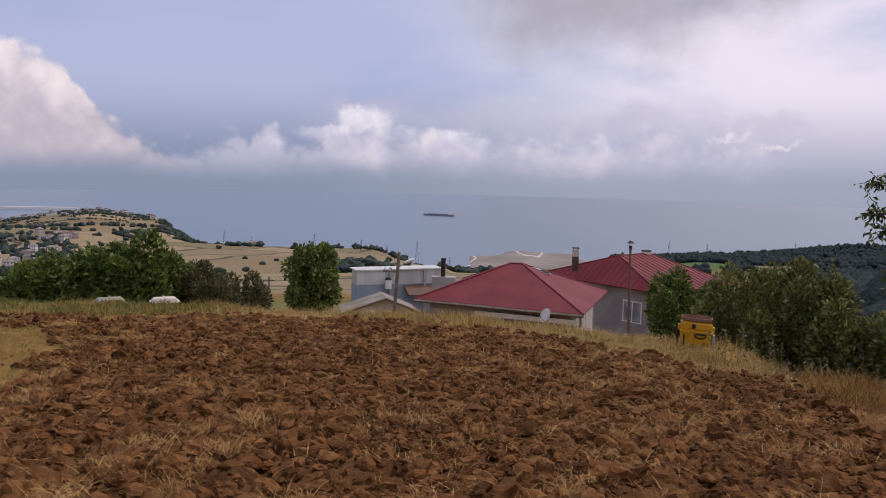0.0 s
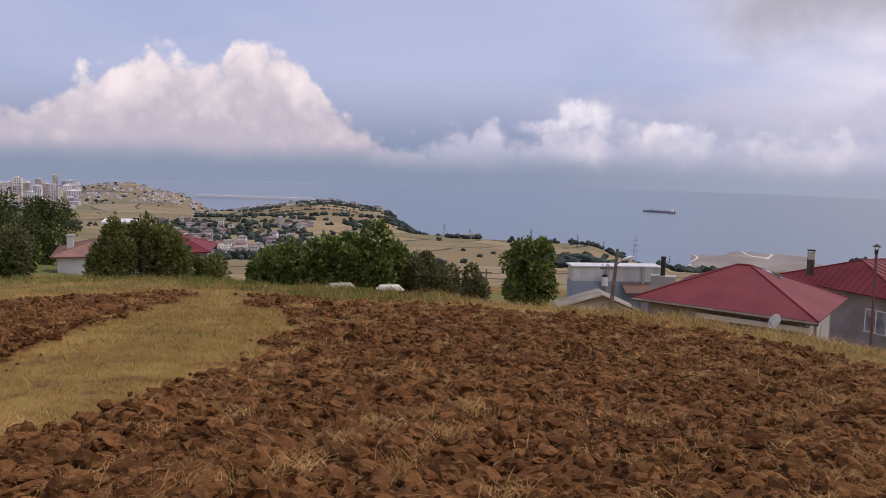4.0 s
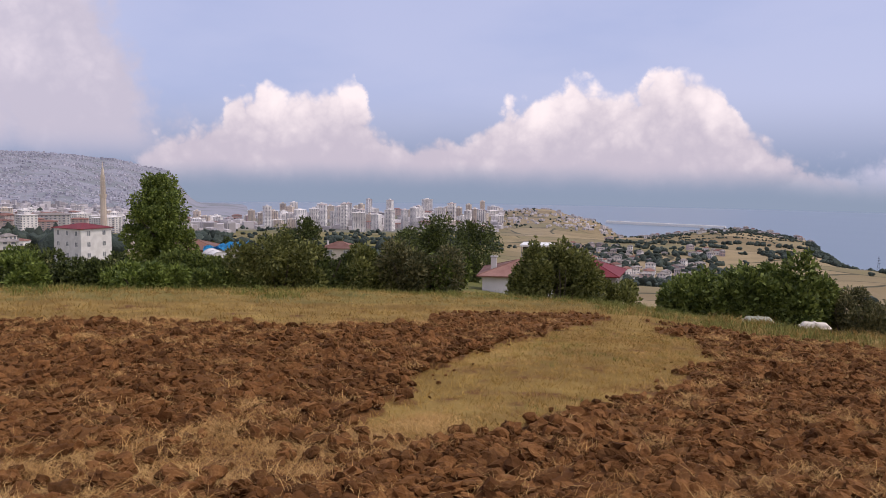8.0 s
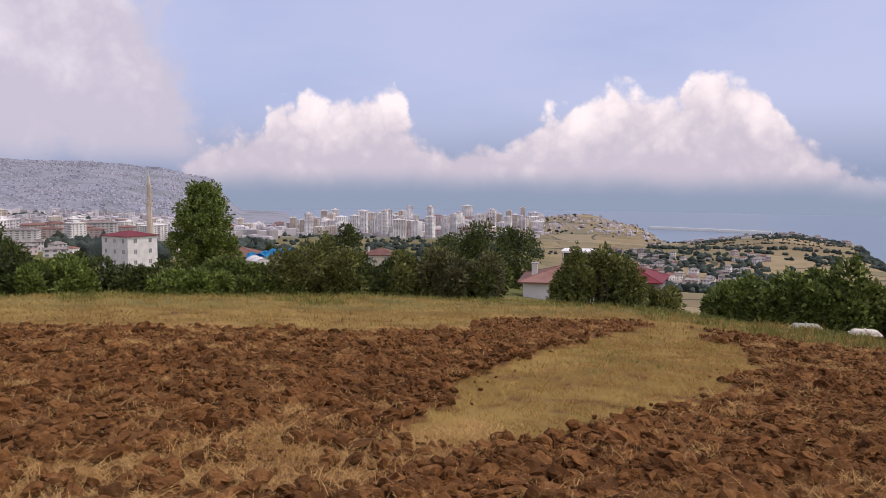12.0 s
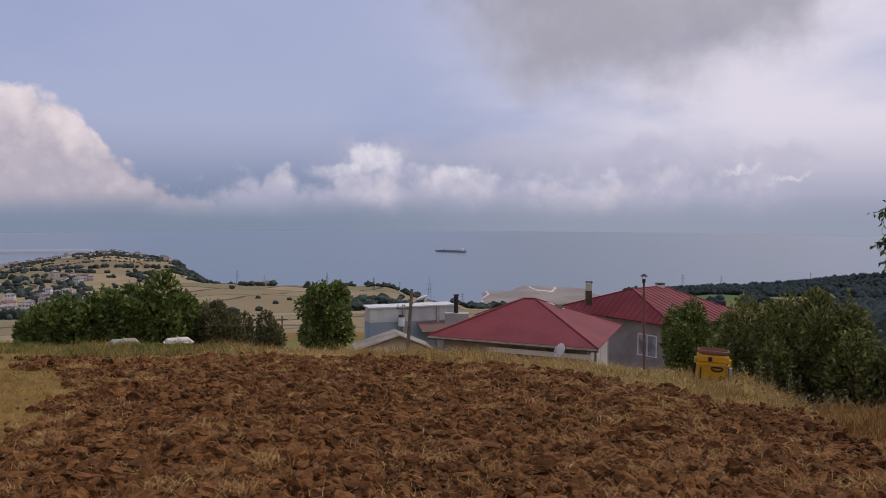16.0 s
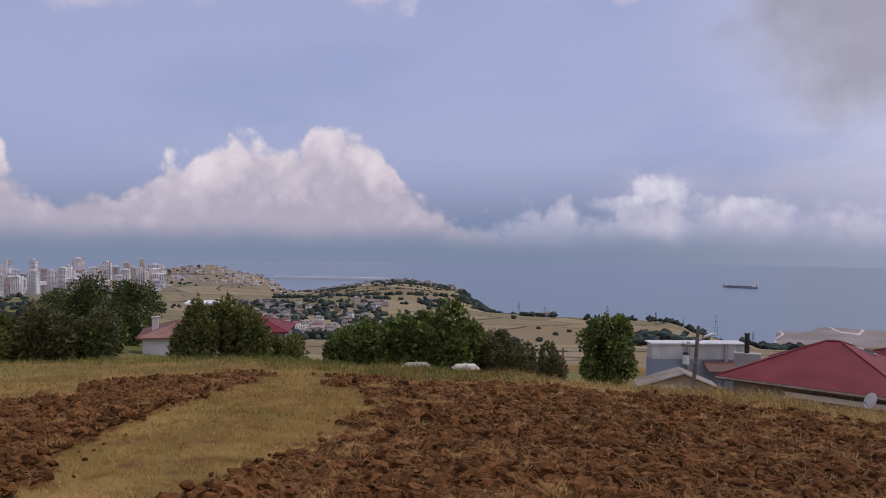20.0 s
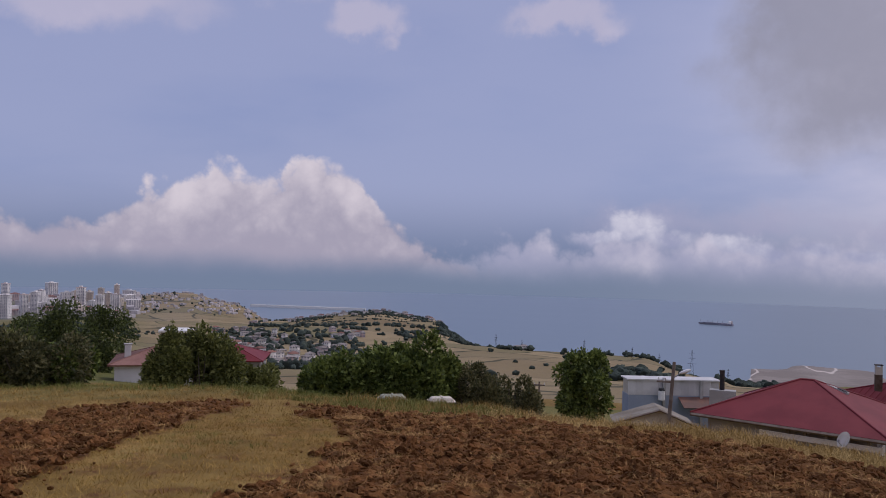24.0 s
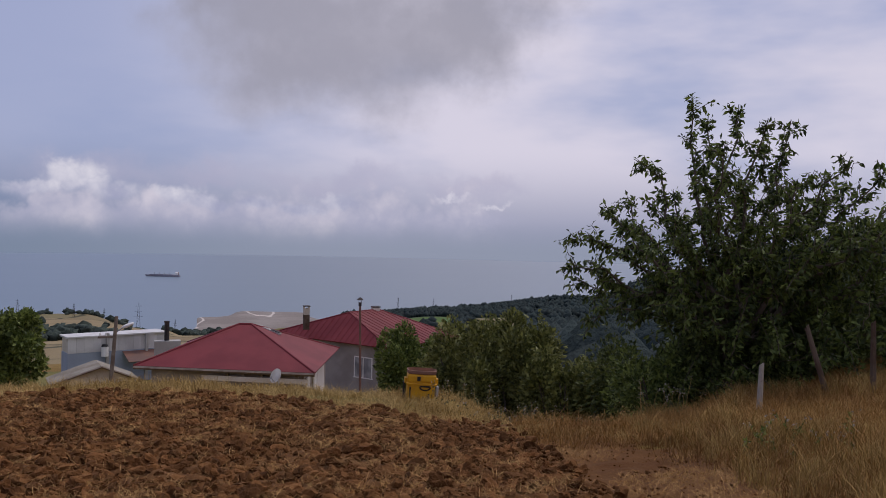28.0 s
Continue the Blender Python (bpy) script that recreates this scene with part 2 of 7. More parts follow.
def ground_material():
    m = bpy.data.materials.new("ground")
    m.use_nodes = True
    n = Net(m.node_tree)
    place = n.add("ShaderNodeNewGeometry").outputs["Position"]

    def cover(name):
        node = n.add("ShaderNodeAttribute")
        node.attribute_name = name
        return node.outputs["Fac"]

    wide, mid, tiny = n.noise(place, 0.02, 5.0, 0.6), n.noise(place, 0.9, 5.0, 0.6), n.noise(place, 28.0, 4.0, 0.65)
    far_patch = n.noise(place, 0.006, 4.0, 0.5)
    green = n.mix(n.ease(n.math("ADD", mid, n.math("MULTIPLY", n.math("SUBTRACT", wide, 0.5), 1.2)), 0.35, 0.7), (0.10, 0.105, 0.03), (0.17, 0.145, 0.045))
    straw = n.mix(n.ease(n.math("ADD", mid, n.math("MULTIPLY", n.math("SUBTRACT", far_patch, 0.5), 1.5)), 0.3, 0.75), (0.165, 0.100, 0.027), (0.30, 0.205, 0.062))
    cells = n.add("ShaderNodeTexVoronoi", {"Vector": n.vec("ADD", place, n.vec("SCALE", n.add("ShaderNodeTexNoise", {"Vector": place, "Scale": 0.01}).outputs["Color"], None, None, 40.0)), "Scale": 0.0085})
    cell = n.add("ShaderNodeSeparateXYZ", [cells.outputs["Color"]]).outputs
    parcel = n.mix(cell[0], n.mix(cell[1], (0.21, 0.155, 0.085), (0.185, 0.165, 0.085)), (0.31, 0.24, 0.135))
    parcel = n.mix(n.ease(n.noise(place, 0.035, 6.0, 0.7), 0.42, 0.68, 0.0, 0.5), parcel, (0.19, 0.145, 0.085))
    rim = n.add("ShaderNodeTexVoronoi", {"Vector": n.vec("ADD", place, n.vec("SCALE", n.add("ShaderNodeTexNoise", {"Vector": place, "Scale": 0.01}).outputs["Color"], None, None, 40.0)), "Scale": 0.0085})
    rim.feature = "DISTANCE_TO_EDGE"
    parcel = n.mix(n.ease(n.math("ADD", rim.outputs["Distance"], n.math("MULTIPLY", n.math("SUBTRACT", wide, 0.5), 0.06)), 0.025, 0.008), parcel, (0.07, 0.066, 0.04))
    straw = n.mix(cover("far"), straw, parcel)
    soil = n.mix(n.ease(mid, 0.35, 0.7), (0.098, 0.042, 0.0142), (0.152, 0.074, 0.027))
    wood = n.mix(n.ease(wide, 0.35, 0.65), (0.018, 0.034, 0.022), (0.032, 0.05, 0.026))
    sand = n.mix(n.ease(n.noise(place, 0.012, 5.0, 0.6), 0.4, 0.62), (0.22, 0.19, 0.17), (0.28, 0.245, 0.22))
    track = n.math("ABSOLUTE", n.math("SUBTRACT", n.noise(n.vec("MULTIPLY", place, (1.0, 0.35, 1.0)), 0.006, 3.0, 0.5), 0.5))
    sand = n.mix(n.ease(track, 0.014, 0.004), sand, (0.55, 0.49, 0.44))
    colour = n.mix(n.ease(n.math("ADD", cover("dry"), n.math("MULTIPLY", n.math("SUBTRACT", mid, 0.5), 0.5)), 0.2, 0.8), green, straw)
    colour = n.mix(cover("wood"), colour, wood)
    colour = n.mix(cover("sand"), colour, sand)
    # town ground in blue-grey: distance haze put into its colour
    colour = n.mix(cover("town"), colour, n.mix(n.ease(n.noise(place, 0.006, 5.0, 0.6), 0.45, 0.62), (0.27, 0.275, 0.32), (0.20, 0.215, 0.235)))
    colour = n.mix(cover("crop"), colour, (0.075, 0.13, 0.035))
    colour = n.mix(n.ease(n.math("ADD", cover("soil"), n.math("MULTIPLY", n.math("SUBTRACT", tiny, 0.5), 0.4)), 0.4, 0.6), colour, soil)
    colour = n.vec("SCALE", colour, None, None, n.math("ADD", n.math("MULTIPLY", tiny, 0.7), 0.65))
    normal = n.add("ShaderNodeBump", {"Strength": 0.5, "Distance": 0.02, "Height": n.math("ADD", tiny, n.math("MULTIPLY", n.noise(place, 9.0, 4.0, 0.6), 1.5))}).outputs[0]
    n.add("ShaderNodeOutputMaterial", [n.add("ShaderNodeBsdfPrincipled", {"Base Color": colour, "Roughness": 0.95, "Specular IOR Level": 0.12, "Normal": normal}).outputs[0]])
    return m


def sea_material():
    m = bpy.data.materials.new("sea_water")
    m.use_nodes = True
    n = Net(m.node_tree)
    place = n.add("ShaderNodeNewGeometry").outputs["Position"]
    streak = n.noise(n.vec("MULTIPLY", place, (0.0012, 0.006, 0.0)), 1.0, 5.0, 0.55)
    wave = n.noise(place, 0.08, 4.0, 0.6)
    colour = n.mix(n.ease(streak, 0.35, 0.65), (0.136, 0.189, 0.242), (0.141, 0.194, 0.247))
    normal = n.add("ShaderNodeBump", {"Strength": 0.004, "Distance": 0.5, "Height": wave}).outputs[0]
    rough = n.ease(streak, 0.3, 0.7, 0.325, 0.335)
    n.add("ShaderNodeOutputMaterial", [n.add("ShaderNodeBsdfPrincipled", {"Base Color": colour, "Roughness": rough, "Normal": normal, "IOR": 1.33, "Specular IOR Level": 0.75}).outputs[0]])
    return m


GROUND, SEA = ground_material(), sea_material()
CLOD = material("soil_clod", (0.100, 0.042, 0.0140), 0.95, 0.30, 7.0, 55.0, 0.6, other=(0.168, 0.079, 0.029), specular=0.08, island=0.42, step=0.03)
STRAW = material("straw", (0.40, 0.225, 0.075), 0.8, 0.2, 2.0, 30.0, 0.0, other=(0.56, 0.35, 0.135), specular=0.2, island=0.35)
DRY_GRASS = material("dry_grass", (0.265, 0.162, 0.042), 0.8, 0.2, 0.8, 20.0, 0.0, other=(0.40, 0.275, 0.092), specular=0.2, island=0.35)
PALE_GRASS = material("pale_grass", (0.33, 0.215, 0.070), 0.8, 0.2, 0.8, 20.0, 0.0, other=(0.50, 0.36, 0.145), specular=0.2, island=0.35)
BROWN_GRASS = material("brown_grass", (0.20, 0.100, 0.028), 0.8, 0.2, 0.5, 20.0, 0.0, other=(0.33, 0.185, 0.056), specular=0.2, island=0.4)
GREEN_GRASS = material("green_grass", (0.12, 0.15, 0.03), 0.75, 0.2, 0.8, 20.0, 0.0, other=(0.23, 0.22, 0.06), specular=0.25, island=0.35)
STRIP_GRASS = material("strip_grass", (0.27, 0.165, 0.040), 0.8, 0.2, 0.8, 20.0, 0.0, other=(0.43, 0.285, 0.080), specular=0.2, island=0.35)
BARK = material("bark", (0.09, 0.07, 0.055), 0.95, 0.3, 4.0, 50.0, 0.7, other=(0.14, 0.115, 0.09))
LEAF_DARK = leaf_material("leaf_dark", (0.042, 0.062, 0.016), (0.100, 0.120, 0.030))
LEAF_MID = leaf_material("leaf_mid", (0.070, 0.104, 0.022), (0.170, 0.205, 0.048))
LEAF_CHERRY = leaf_material("leaf_cherry", (0.036, 0.058, 0.012), (0.125, 0.160, 0.036))
LEAF_OLIVE = leaf_material("leaf_olive", (0.088, 0.104, 0.025), (0.205, 0.208, 0.060))
LEAF_BRIGHT = leaf_material("leaf_bright", (0.085, 0.130, 0.022), (0.180, 0.225, 0.046))
LEAF_DULL = leaf_material("leaf_dull", (0.07, 0.08, 0.03), (0.155, 0.14, 0.058))
# distant trees and woods: haze painted into the greens as a blue-grey cast
HAZED_TREE = material("hazed_tree", (0.042, 0.056, 0.050), 0.95, 0.3, 0.15, 1.2, 0.9, other=(0.066, 0.082, 0.066), specular=0.1, island=0.35, step=0.6)
HAZED_WOOD = material("far_wood", (0.025, 0.037, 0.038), 0.95, 0.3, 0.15, 1.2, 0.9, other=(0.038, 0.050, 0.047), specular=0.1, island=0.3, step=0.6)
OLD_POST = material("old_post", (0.06, 0.035, 0.022), 0.95, 0.25, 3.0, 60.0, 0.5, other=(0.11, 0.08, 0.06))
ROOF_RED = material("red_sheet_roof", (0.145, 0.017, 0.022), 0.6, 0.12, 0.7, 25.0, 0.05, other=(0.185, 0.026, 0.031), specular=0.25)
ROOF_TILE = material("red_tile_roof", (0.185, 0.085, 0.068), 0.85, 0.2, 0.5, 6.0, 0.3, other=(0.24, 0.13, 0.105), per_object=0.3)
ROOF_GREY = material("grey_roof", (0.20, 0.18, 0.17), 0.85, 0.2, 0.5, 6.0, 0.2, other=(0.27, 0.24, 0.22), per_object=0.3)
ROOF_PALE = material("pale_sheet_roof", (0.30, 0.265, 0.21), 0.8, 0.15, 0.8, 12.0, 0.15, other=(0.43, 0.39, 0.33))
PLASTER_WHITE = material("white_plaster", (0.72, 0.70, 0.68), 0.9, 0.06, 0.6, 14.0, 0.1, other=(0.62, 0.60, 0.58), per_object=0.08)
PLASTER_GREY = material("grey_plaster", (0.25, 0.222, 0.205), 0.92, 0.15, 0.9, 18.0, 0.2, other=(0.32, 0.29, 0.265))
PLASTER_CREAM = material("cream_plaster", (0.55, 0.50, 0.42), 0.92, 0.12, 0.9, 18.0, 0.15, other=(0.64, 0.58, 0.50), per_object=0.15)
BLUE_GREY = material("blue_grey_wall", (0.27, 0.31, 0.38), 0.85, 0.1, 0.5, 12.0, 0.1, other=(0.31, 0.35, 0.42))
CITY_WHITE = material("city_wall_white", (0.86, 0.83, 0.80), 0.9, 0.06, 0.05, 0.8, 0.0, other=(0.58, 0.55, 0.54), per_object=0.12)
CITY_WARM = material("city_wall_warm", (0.60, 0.50, 0.42), 0.9, 0.06, 0.05, 0.8, 0.0, other=(0.66, 0.58, 0.48), per_object=0.15)
CITY_PINK = material("city_wall_pink", (0.50, 0.38, 0.36), 0.9, 0.06, 0.05, 0.8, 0.0, other=(0.56, 0.46, 0.44), per_object=0.15)
CITY_MIX = material("city_blocks", (0.44, 0.42, 0.44), 0.95, 0.06, 0.004, 0.3, 0.0, other=(0.54, 0.50, 0.50), island=0.3)
# far walls, paled and blued to carry the haze in their colour
HAZED_CITY = material("hazed_city_walls", (0.36, 0.36, 0.42), 0.95, 0.06, 0.004, 0.3, 0.0, other=(0.44, 0.43, 0.48), island=0.22)
CITY_GLASS = material("city_window", (0.20, 0.21, 0.25), 0.25, 0.1, 0.2, 1.0, 0.0, specular=0.5)
CURTAIN = material("curtained_pane", (0.34, 0.35, 0.36), 0.15, 0.15, 1.5, 6.0, 0.0, other=(0.16, 0.17, 0.19), specular=0.5)
CLADDING = material("pale_cladding", (0.56, 0.55, 0.54), 0.7, 0.10, 0.8, 9.0, 0.05, other=(0.47, 0.46, 0.46), per_object=0.12)
TIMBER = material("weathered_timber", (0.17, 0.13, 0.10), 0.95, 0.25, 3.0, 60.0, 0.5, other=(0.24, 0.20, 0.16))
PALE_POST = material("pale_post", (0.38, 0.34, 0.29), 0.95, 0.2, 5.0, 60.0, 0.5, other=(0.30, 0.27, 0.23))
IRON = material("dark_iron", (0.035, 0.033, 0.035), 0.7, 0.25, 4.0, 40.0, 0.2, other=(0.07, 0.05, 0.045), metal=0.4)
STEEL = material("grey_steel", (0.34, 0.35, 0.37), 0.5, 0.1, 4.0, 40.0, 0.05, metal=0.7)
YELLOW = material("yellow_plastic", (0.62, 0.33, 0.01), 0.5, 0.12, 5.0, 40.0, 0.1, other=(0.55, 0.27, 0.012))
BLACK = material("black_plastic", (0.02, 0.02, 0.02), 0.6, 0.1, 5.0, 40.0, 0.1)
WHITE_PAINT = material("white_paint", (0.78, 0.77, 0.75), 0.5, 0.05, 3.0, 30.0, 0.05, other=(0.68, 0.67, 0.64))
TARP = material("blue_tarpaulin", (0.01, 0.24, 0.50), 0.45, 0.12, 0.8, 8.0, 0.3, other=(0.015, 0.30, 0.58))
RUST = material("rusty_sheet", (0.20, 0.10, 0.07), 0.8, 0.25, 0.8, 10.0, 0.2, other=(0.15, 0.09, 0.075))
CONCRETE = material("concrete", (0.40, 0.39, 0.37), 0.9, 0.12, 0.8, 14.0, 0.2, other=(0.33, 0.32, 0.30))
# dark hull lightened to grey-blue, the sea haze being in its colour
HAZED_HULL = material("hazed_hull", (0.24, 0.24, 0.29), 0.6, 0.15, 0.05, 1.0, 0.0, other=(0.24, 0.22, 0.25))
DULL_TUB = material("dull_plastic", (0.24, 0.25, 0.19), 0.7, 0.15, 3.0, 30.0, 0.1, other=(0.30, 0.30, 0.22))


# ---- helpers for meshes ----
def polar(turn, dist, z=None):
    """The point dist metres away, turn degrees left of the first view, on the ground or at z."""
    x, y = -math.sin(radians(turn)) * dist, math.cos(radians(turn)) * dist
    return Vector((x, y, float(ground_z(x, y)) if z is None else z))


def raw_mesh(name, verts, faces, mat, smooth=False):
    """A mesh from arrays: verts n x 3, faces n x 3 or n x 4."""
    verts, faces = np.asarray(verts, dtype=np.float32), np.asarray(faces, dtype=np.int32)
    me = bpy.data.meshes.new(name)
    me.vertices.add(len(verts)), me.loops.add(faces.size), me.polygons.add(len(faces))
    me.vertices.foreach_set("co", verts.ravel())
    me.loops.foreach_set("vertex_index", faces.ravel())
    me.polygons.foreach_set("loop_start", np.arange(len(faces), dtype=np.int32) * faces.shape[1])
    me.polygons.foreach_set("use_smooth", np.full(len(faces), smooth))
    me.update()
    me.materials.append(mat)
    return me


def part(name, bm, mat, parent=None, label="", at=None):
    """Links a bmesh as one mesh object under a thing or a part."""
    me = bpy.data.meshes.new(name)
    bm.to_mesh(me)
    bm.free()
    me.materials.append(mat)
    ob = new(name, me)
    ob.parent = parent
    if at is not None:
        ob.matrix_basis = at
    return tagged(ob, label)


def thing(name, label, category, at=None, group="", kind=""):
    ob = new(name)
    ob.empty_display_size = 0.2
    if at is not None:
        ob.matrix_basis = at
    return tagged(ob, label, category, group, kind)


def box(x0, x1, y0, y1, z0, z1, bevel=0.0, bm=None):
    bm = bm or bmesh.new()
    made = bmesh.ops.create_cube(bm, size=1.0, matrix=Matrix.Translation(((x0 + x1) / 2, (y0 + y1) / 2, (z0 + z1) / 2)) @ Matrix.Diagonal((x1 - x0, y1 - y0, z1 - z0, 1)))
    if bevel:
        edges = {e for v in made["verts"] for e in v.link_edges}
        bmesh.ops.bevel(bm, geom=list(edges), offset=bevel, segments=2, affect="EDGES", profile=0.6)
    return bm


def rod(p, q, r0, r1=None, sides=8, bm=None):
    """A tapered round bar from p to q."""
    bm = bm or bmesh.new()
    p, q = Vector(p), Vector(q)
    m = Matrix.Translation((p + q) / 2) @ (q - p).to_track_quat("Z", "Y").to_matrix().to_4x4()
    bmesh.ops.create_cone(bm, cap_ends=True, segments=sides, radius1=r0, radius2=r0 if r1 is None else r1, depth=(q - p).length, matrix=m)
    return bm


def solid(points, thick, bm=None):
    """A sheet with those corners, thickened downwards along its normal."""
    bm = bm or bmesh.new()
    top = [Vector(p) for p in points]
    normal = (top[1] - top[0]).cross(top[2] - top[0]).normalized()
    if normal.z < 0:
        top.reverse()
        normal = -normal
    a = [bm.verts.new(p) for p in top]
    b = [bm.verts.new(p - normal * thick) for p in top]
    bm.faces.new(a), bm.faces.new(b[::-1])
    for i in range(len(a)):
        j = (i + 1) % len(a)
        bm.faces.new((a[j], a[i], b[i], b[j]))
    return bm


def fbm(x, y, seed, octaves=4, gain=0.5):
    """Value noise in sums, about -1 to 1."""
    total, amp, norm = 0.0, 1.0, 0.0
    for k in range(octaves):
        ix, iy = np.floor(x), np.floor(y)
        fx, fy = x - ix, y - iy
        fx, fy = fx * fx * (3 - 2 * fx), fy * fy * (3 - 2 * fy)

        def corner(a, b):
            h = np.sin((ix + a) * 127.1 + (iy + b) * 311.7 + (seed + k) * 74.7) * 43758.5453
            return h - np.floor(h)
        v = (corner(0, 0) * (1 - fx) + corner(1, 0) * fx) * (1 - fy) + (corner(0, 1) * (1 - fx) + corner(1, 1) * fx) * fy
        total, norm = total + amp * (2 * v - 1), norm + amp
        x, y, amp = x * 2.03 + 17.3, y * 2.03 + 9.1, amp * gain
    return total / norm


# ---- the lie of the land ----
SEA_LEVEL = -198.4
PROFILES = []


def profile(turn, *pairs):
    """Heights along one direction from the standing point: distance, height, distance, height, ..."""
    PROFILES.append((turn, pairs[0::2], pairs[1::2]))


profile(-180, 0, 0, 20, 0.6, 60, 3, 200, 12, 1000, 60, 4900, 100)
profile(-75, 0, 0, 12, 0.1, 20, 0.2, 60, 1, 300, 5, 900, 40, 1500, 80, 4900, 0)
profile(-47, 0, 0, 10, -0.4, 15, -0.5, 30, -2.5, 80, -9, 300, -28, 800, -25, 1300, 22, 2200, -20, 4900, -205)
profile(-39, 0, 0, 10, -0.62, 15, -1.0, 30, -4, 80, -12, 300, -40, 800, -52, 1300, -29, 2200, -80, 4900, -215)
profile(-33, 0, 0, 8, -0.7, 12, -1.05, 15, -1.7, 30, -5, 80, -14, 300, -45, 800, -72, 1300, -71, 2200, -150, 3000, -215)
profile(-28, 0, 0, 8, -0.75, 11.5, -1.05, 14, -2.2, 18, -3, 30, -5.2, 80, -14, 300, -45, 800, -88, 1300, -108, 1800, -150, 2300, -215)
profile(-18, 0, 0, 8, -0.8, 12.5, -1.28, 16, -1.65, 20, -2.9, 30, -5.5, 50, -9, 80, -13, 300, -45, 800, -92, 1300, -130, 1700, -190, 1900, -215)
profile(-12, 0, 0, 14, -1.35, 17, -1.85, 22, -3.3, 34, -6.9, 50, -9, 80, -13, 300, -45, 850, -104, 1300, -140, 1600, -190, 1900, -212)
profile(-8, 0, 0, 14, -1.32, 17, -1.75, 22, -3.2, 34, -6.8, 50, -9, 80, -13, 300, -45, 900, -112, 1300, -165, 1500, -196, 1880, -196.5, 1990, -212)
profile(-5, 0, 0, 14, -1.3, 17, -1.7, 22, -3.1, 34, -6.7, 50, -8.9, 80, -13, 300, -44, 800, -100, 1100, -145, 1480, -195, 1900, -196.5, 2000, -212)
profile(-2.2, 0, 0, 14, -1.28, 17, -1.65, 22, -3.1, 34, -6.6, 50, -8.8, 80, -13, 300, -44, 700, -90, 950, -125, 1450, -195, 1790, -196.5, 1840, -212)
profile(-1.1, 0, 0, 14, -1.28, 17, -1.62, 22, -3.05, 35, -6.6, 50, -8.7, 80, -13, 300, -43, 650, -84, 900, -116, 1300, -194, 1560, -196.5, 1620, -212)
profile(0, 0, 0, 14, -1.28, 17, -1.6, 22, -3.0, 36, -6.6, 50, -8.6, 80, -13, 300, -42, 550, -74, 800, -97, 1000, -150, 1300, -212)
profile(5, 0, 0, 14, -1.27, 17, -1.58, 22, -2.9, 36, -6.2, 50, -8.4, 80, -13, 300, -42, 550, -72, 900, -93, 1100, -140, 1500, -212)
profile(12, 0, 0, 15, -1.33, 18, -1.7, 24, -3.0, 36, -5.6, 50, -8, 80, -13, 300, -42, 550, -74, 900, -90, 1100, -130, 1600, -212)
profile(15.5, 0, 0, 17, -1.5, 20, -1.9, 26, -3.2, 50, -7.6, 80, -13, 300, -44, 600, -76, 900, -90, 1200, -122, 1600, -205, 1700, -214)
profile(19, 0, 0, 18, -1.6, 21, -2.0, 27, -3.3, 50, -7.4, 80, -13, 300, -46, 700, -84, 1100, -95, 1500, -101, 1780, -212)
profile(22.5, 0, 0, 19, -1.7, 22, -2.1, 28, -3.4, 50, -7.2, 80, -13, 300, -46, 700, -86, 1100, -94, 1500, -90, 1820, -212)
profile(29, 0, 0, 20, -1.75, 24, -2.2, 30, -3.5, 50, -7.0, 80, -12, 300, -44, 700, -84, 1100, -92, 1500, -113, 1750, -150, 2100, -166, 2300, -212)
profile(32, 0, 0, 21, -1.8, 25, -2.25, 30, -3.4, 50, -6.8, 80, -11, 300, -42, 750, -82, 1100, -92, 1600, -125, 2300, -125, 2550, -212)
profile(35, 0, 0, 22, -1.85, 25, -2.2, 30, -3.2, 50, -6.4, 80, -10, 300, -38, 750, -76, 1100, -92, 1600, -120, 2300, -100, 2500, -112, 2800, -212)
profile(42, 0, 0, 22, -1.8, 25, -2.1, 30, -3.0, 50, -6, 80, -9, 150, -16, 300, -32, 700, -64, 1300, -108, 1700, -122, 2200, -116, 2650, -212)
profile(52, 0, 0, 22, -1.75, 25, -2.0, 30, -2.8, 50, -5.5, 120, -11, 300, -32, 700, -64, 1300, -104, 1700, -120, 2300, -125, 2800, -212)
profile(58, 0, 0, 22, -1.65, 25, -1.9, 30, -2.7, 50, -5, 120, -11, 240, -24, 700, -58, 1300, -98, 1700, -118, 2500, -160, 3300, -183, 4400, -186, 4700, -190, 4900, -212)
profile(60.5, 0, 0, 22, -1.6, 25, -1.85, 30, -2.6, 50, -5, 120, -11, 240, -25, 700, -58, 1200, -88, 1700, -112, 2400, -142, 3500, -135, 4300, -60, 4700, -12, 4950, -20)
profile(63.5, 0, 0, 22, -1.55, 25, -1.8, 30, -2.6, 50, -5, 120, -11, 240, -25, 700, -58, 1200, -82, 1700, -104, 2400, -122, 3500, -80, 4300, 5, 4700, 34, 4950, 30)
profile(67, 0, 0, 22, -1.45, 25, -1.7, 30, -2.5, 50, -5, 120, -12, 240, -25, 700, -55, 1200, -78, 1700, -98, 2400, -112, 3500, -40, 4300, 40, 4700, 62, 4950, 55)
profile(80, 0, 0, 22, -1.36, 25, -1.6, 30, -2.4, 50, -5, 120, -12, 240, -22, 700, -48, 1200, -70, 1700, -92, 2400, -106, 3500, -30, 4300, 60, 4700, 84, 4950, 75)
profile(110, 0, 0, 22, -0.6, 40, -1, 120, -5, 700, -30, 1200, -50, 2400, -60, 3500, -10, 4300, 60, 4950, 80)
profile(180, 0, 0, 20, 0.6, 60, 3, 200, 12, 1000, 60, 4900, 100)
KEY_TURNS = np.array([p[0] for p in PROFILES], dtype=float)


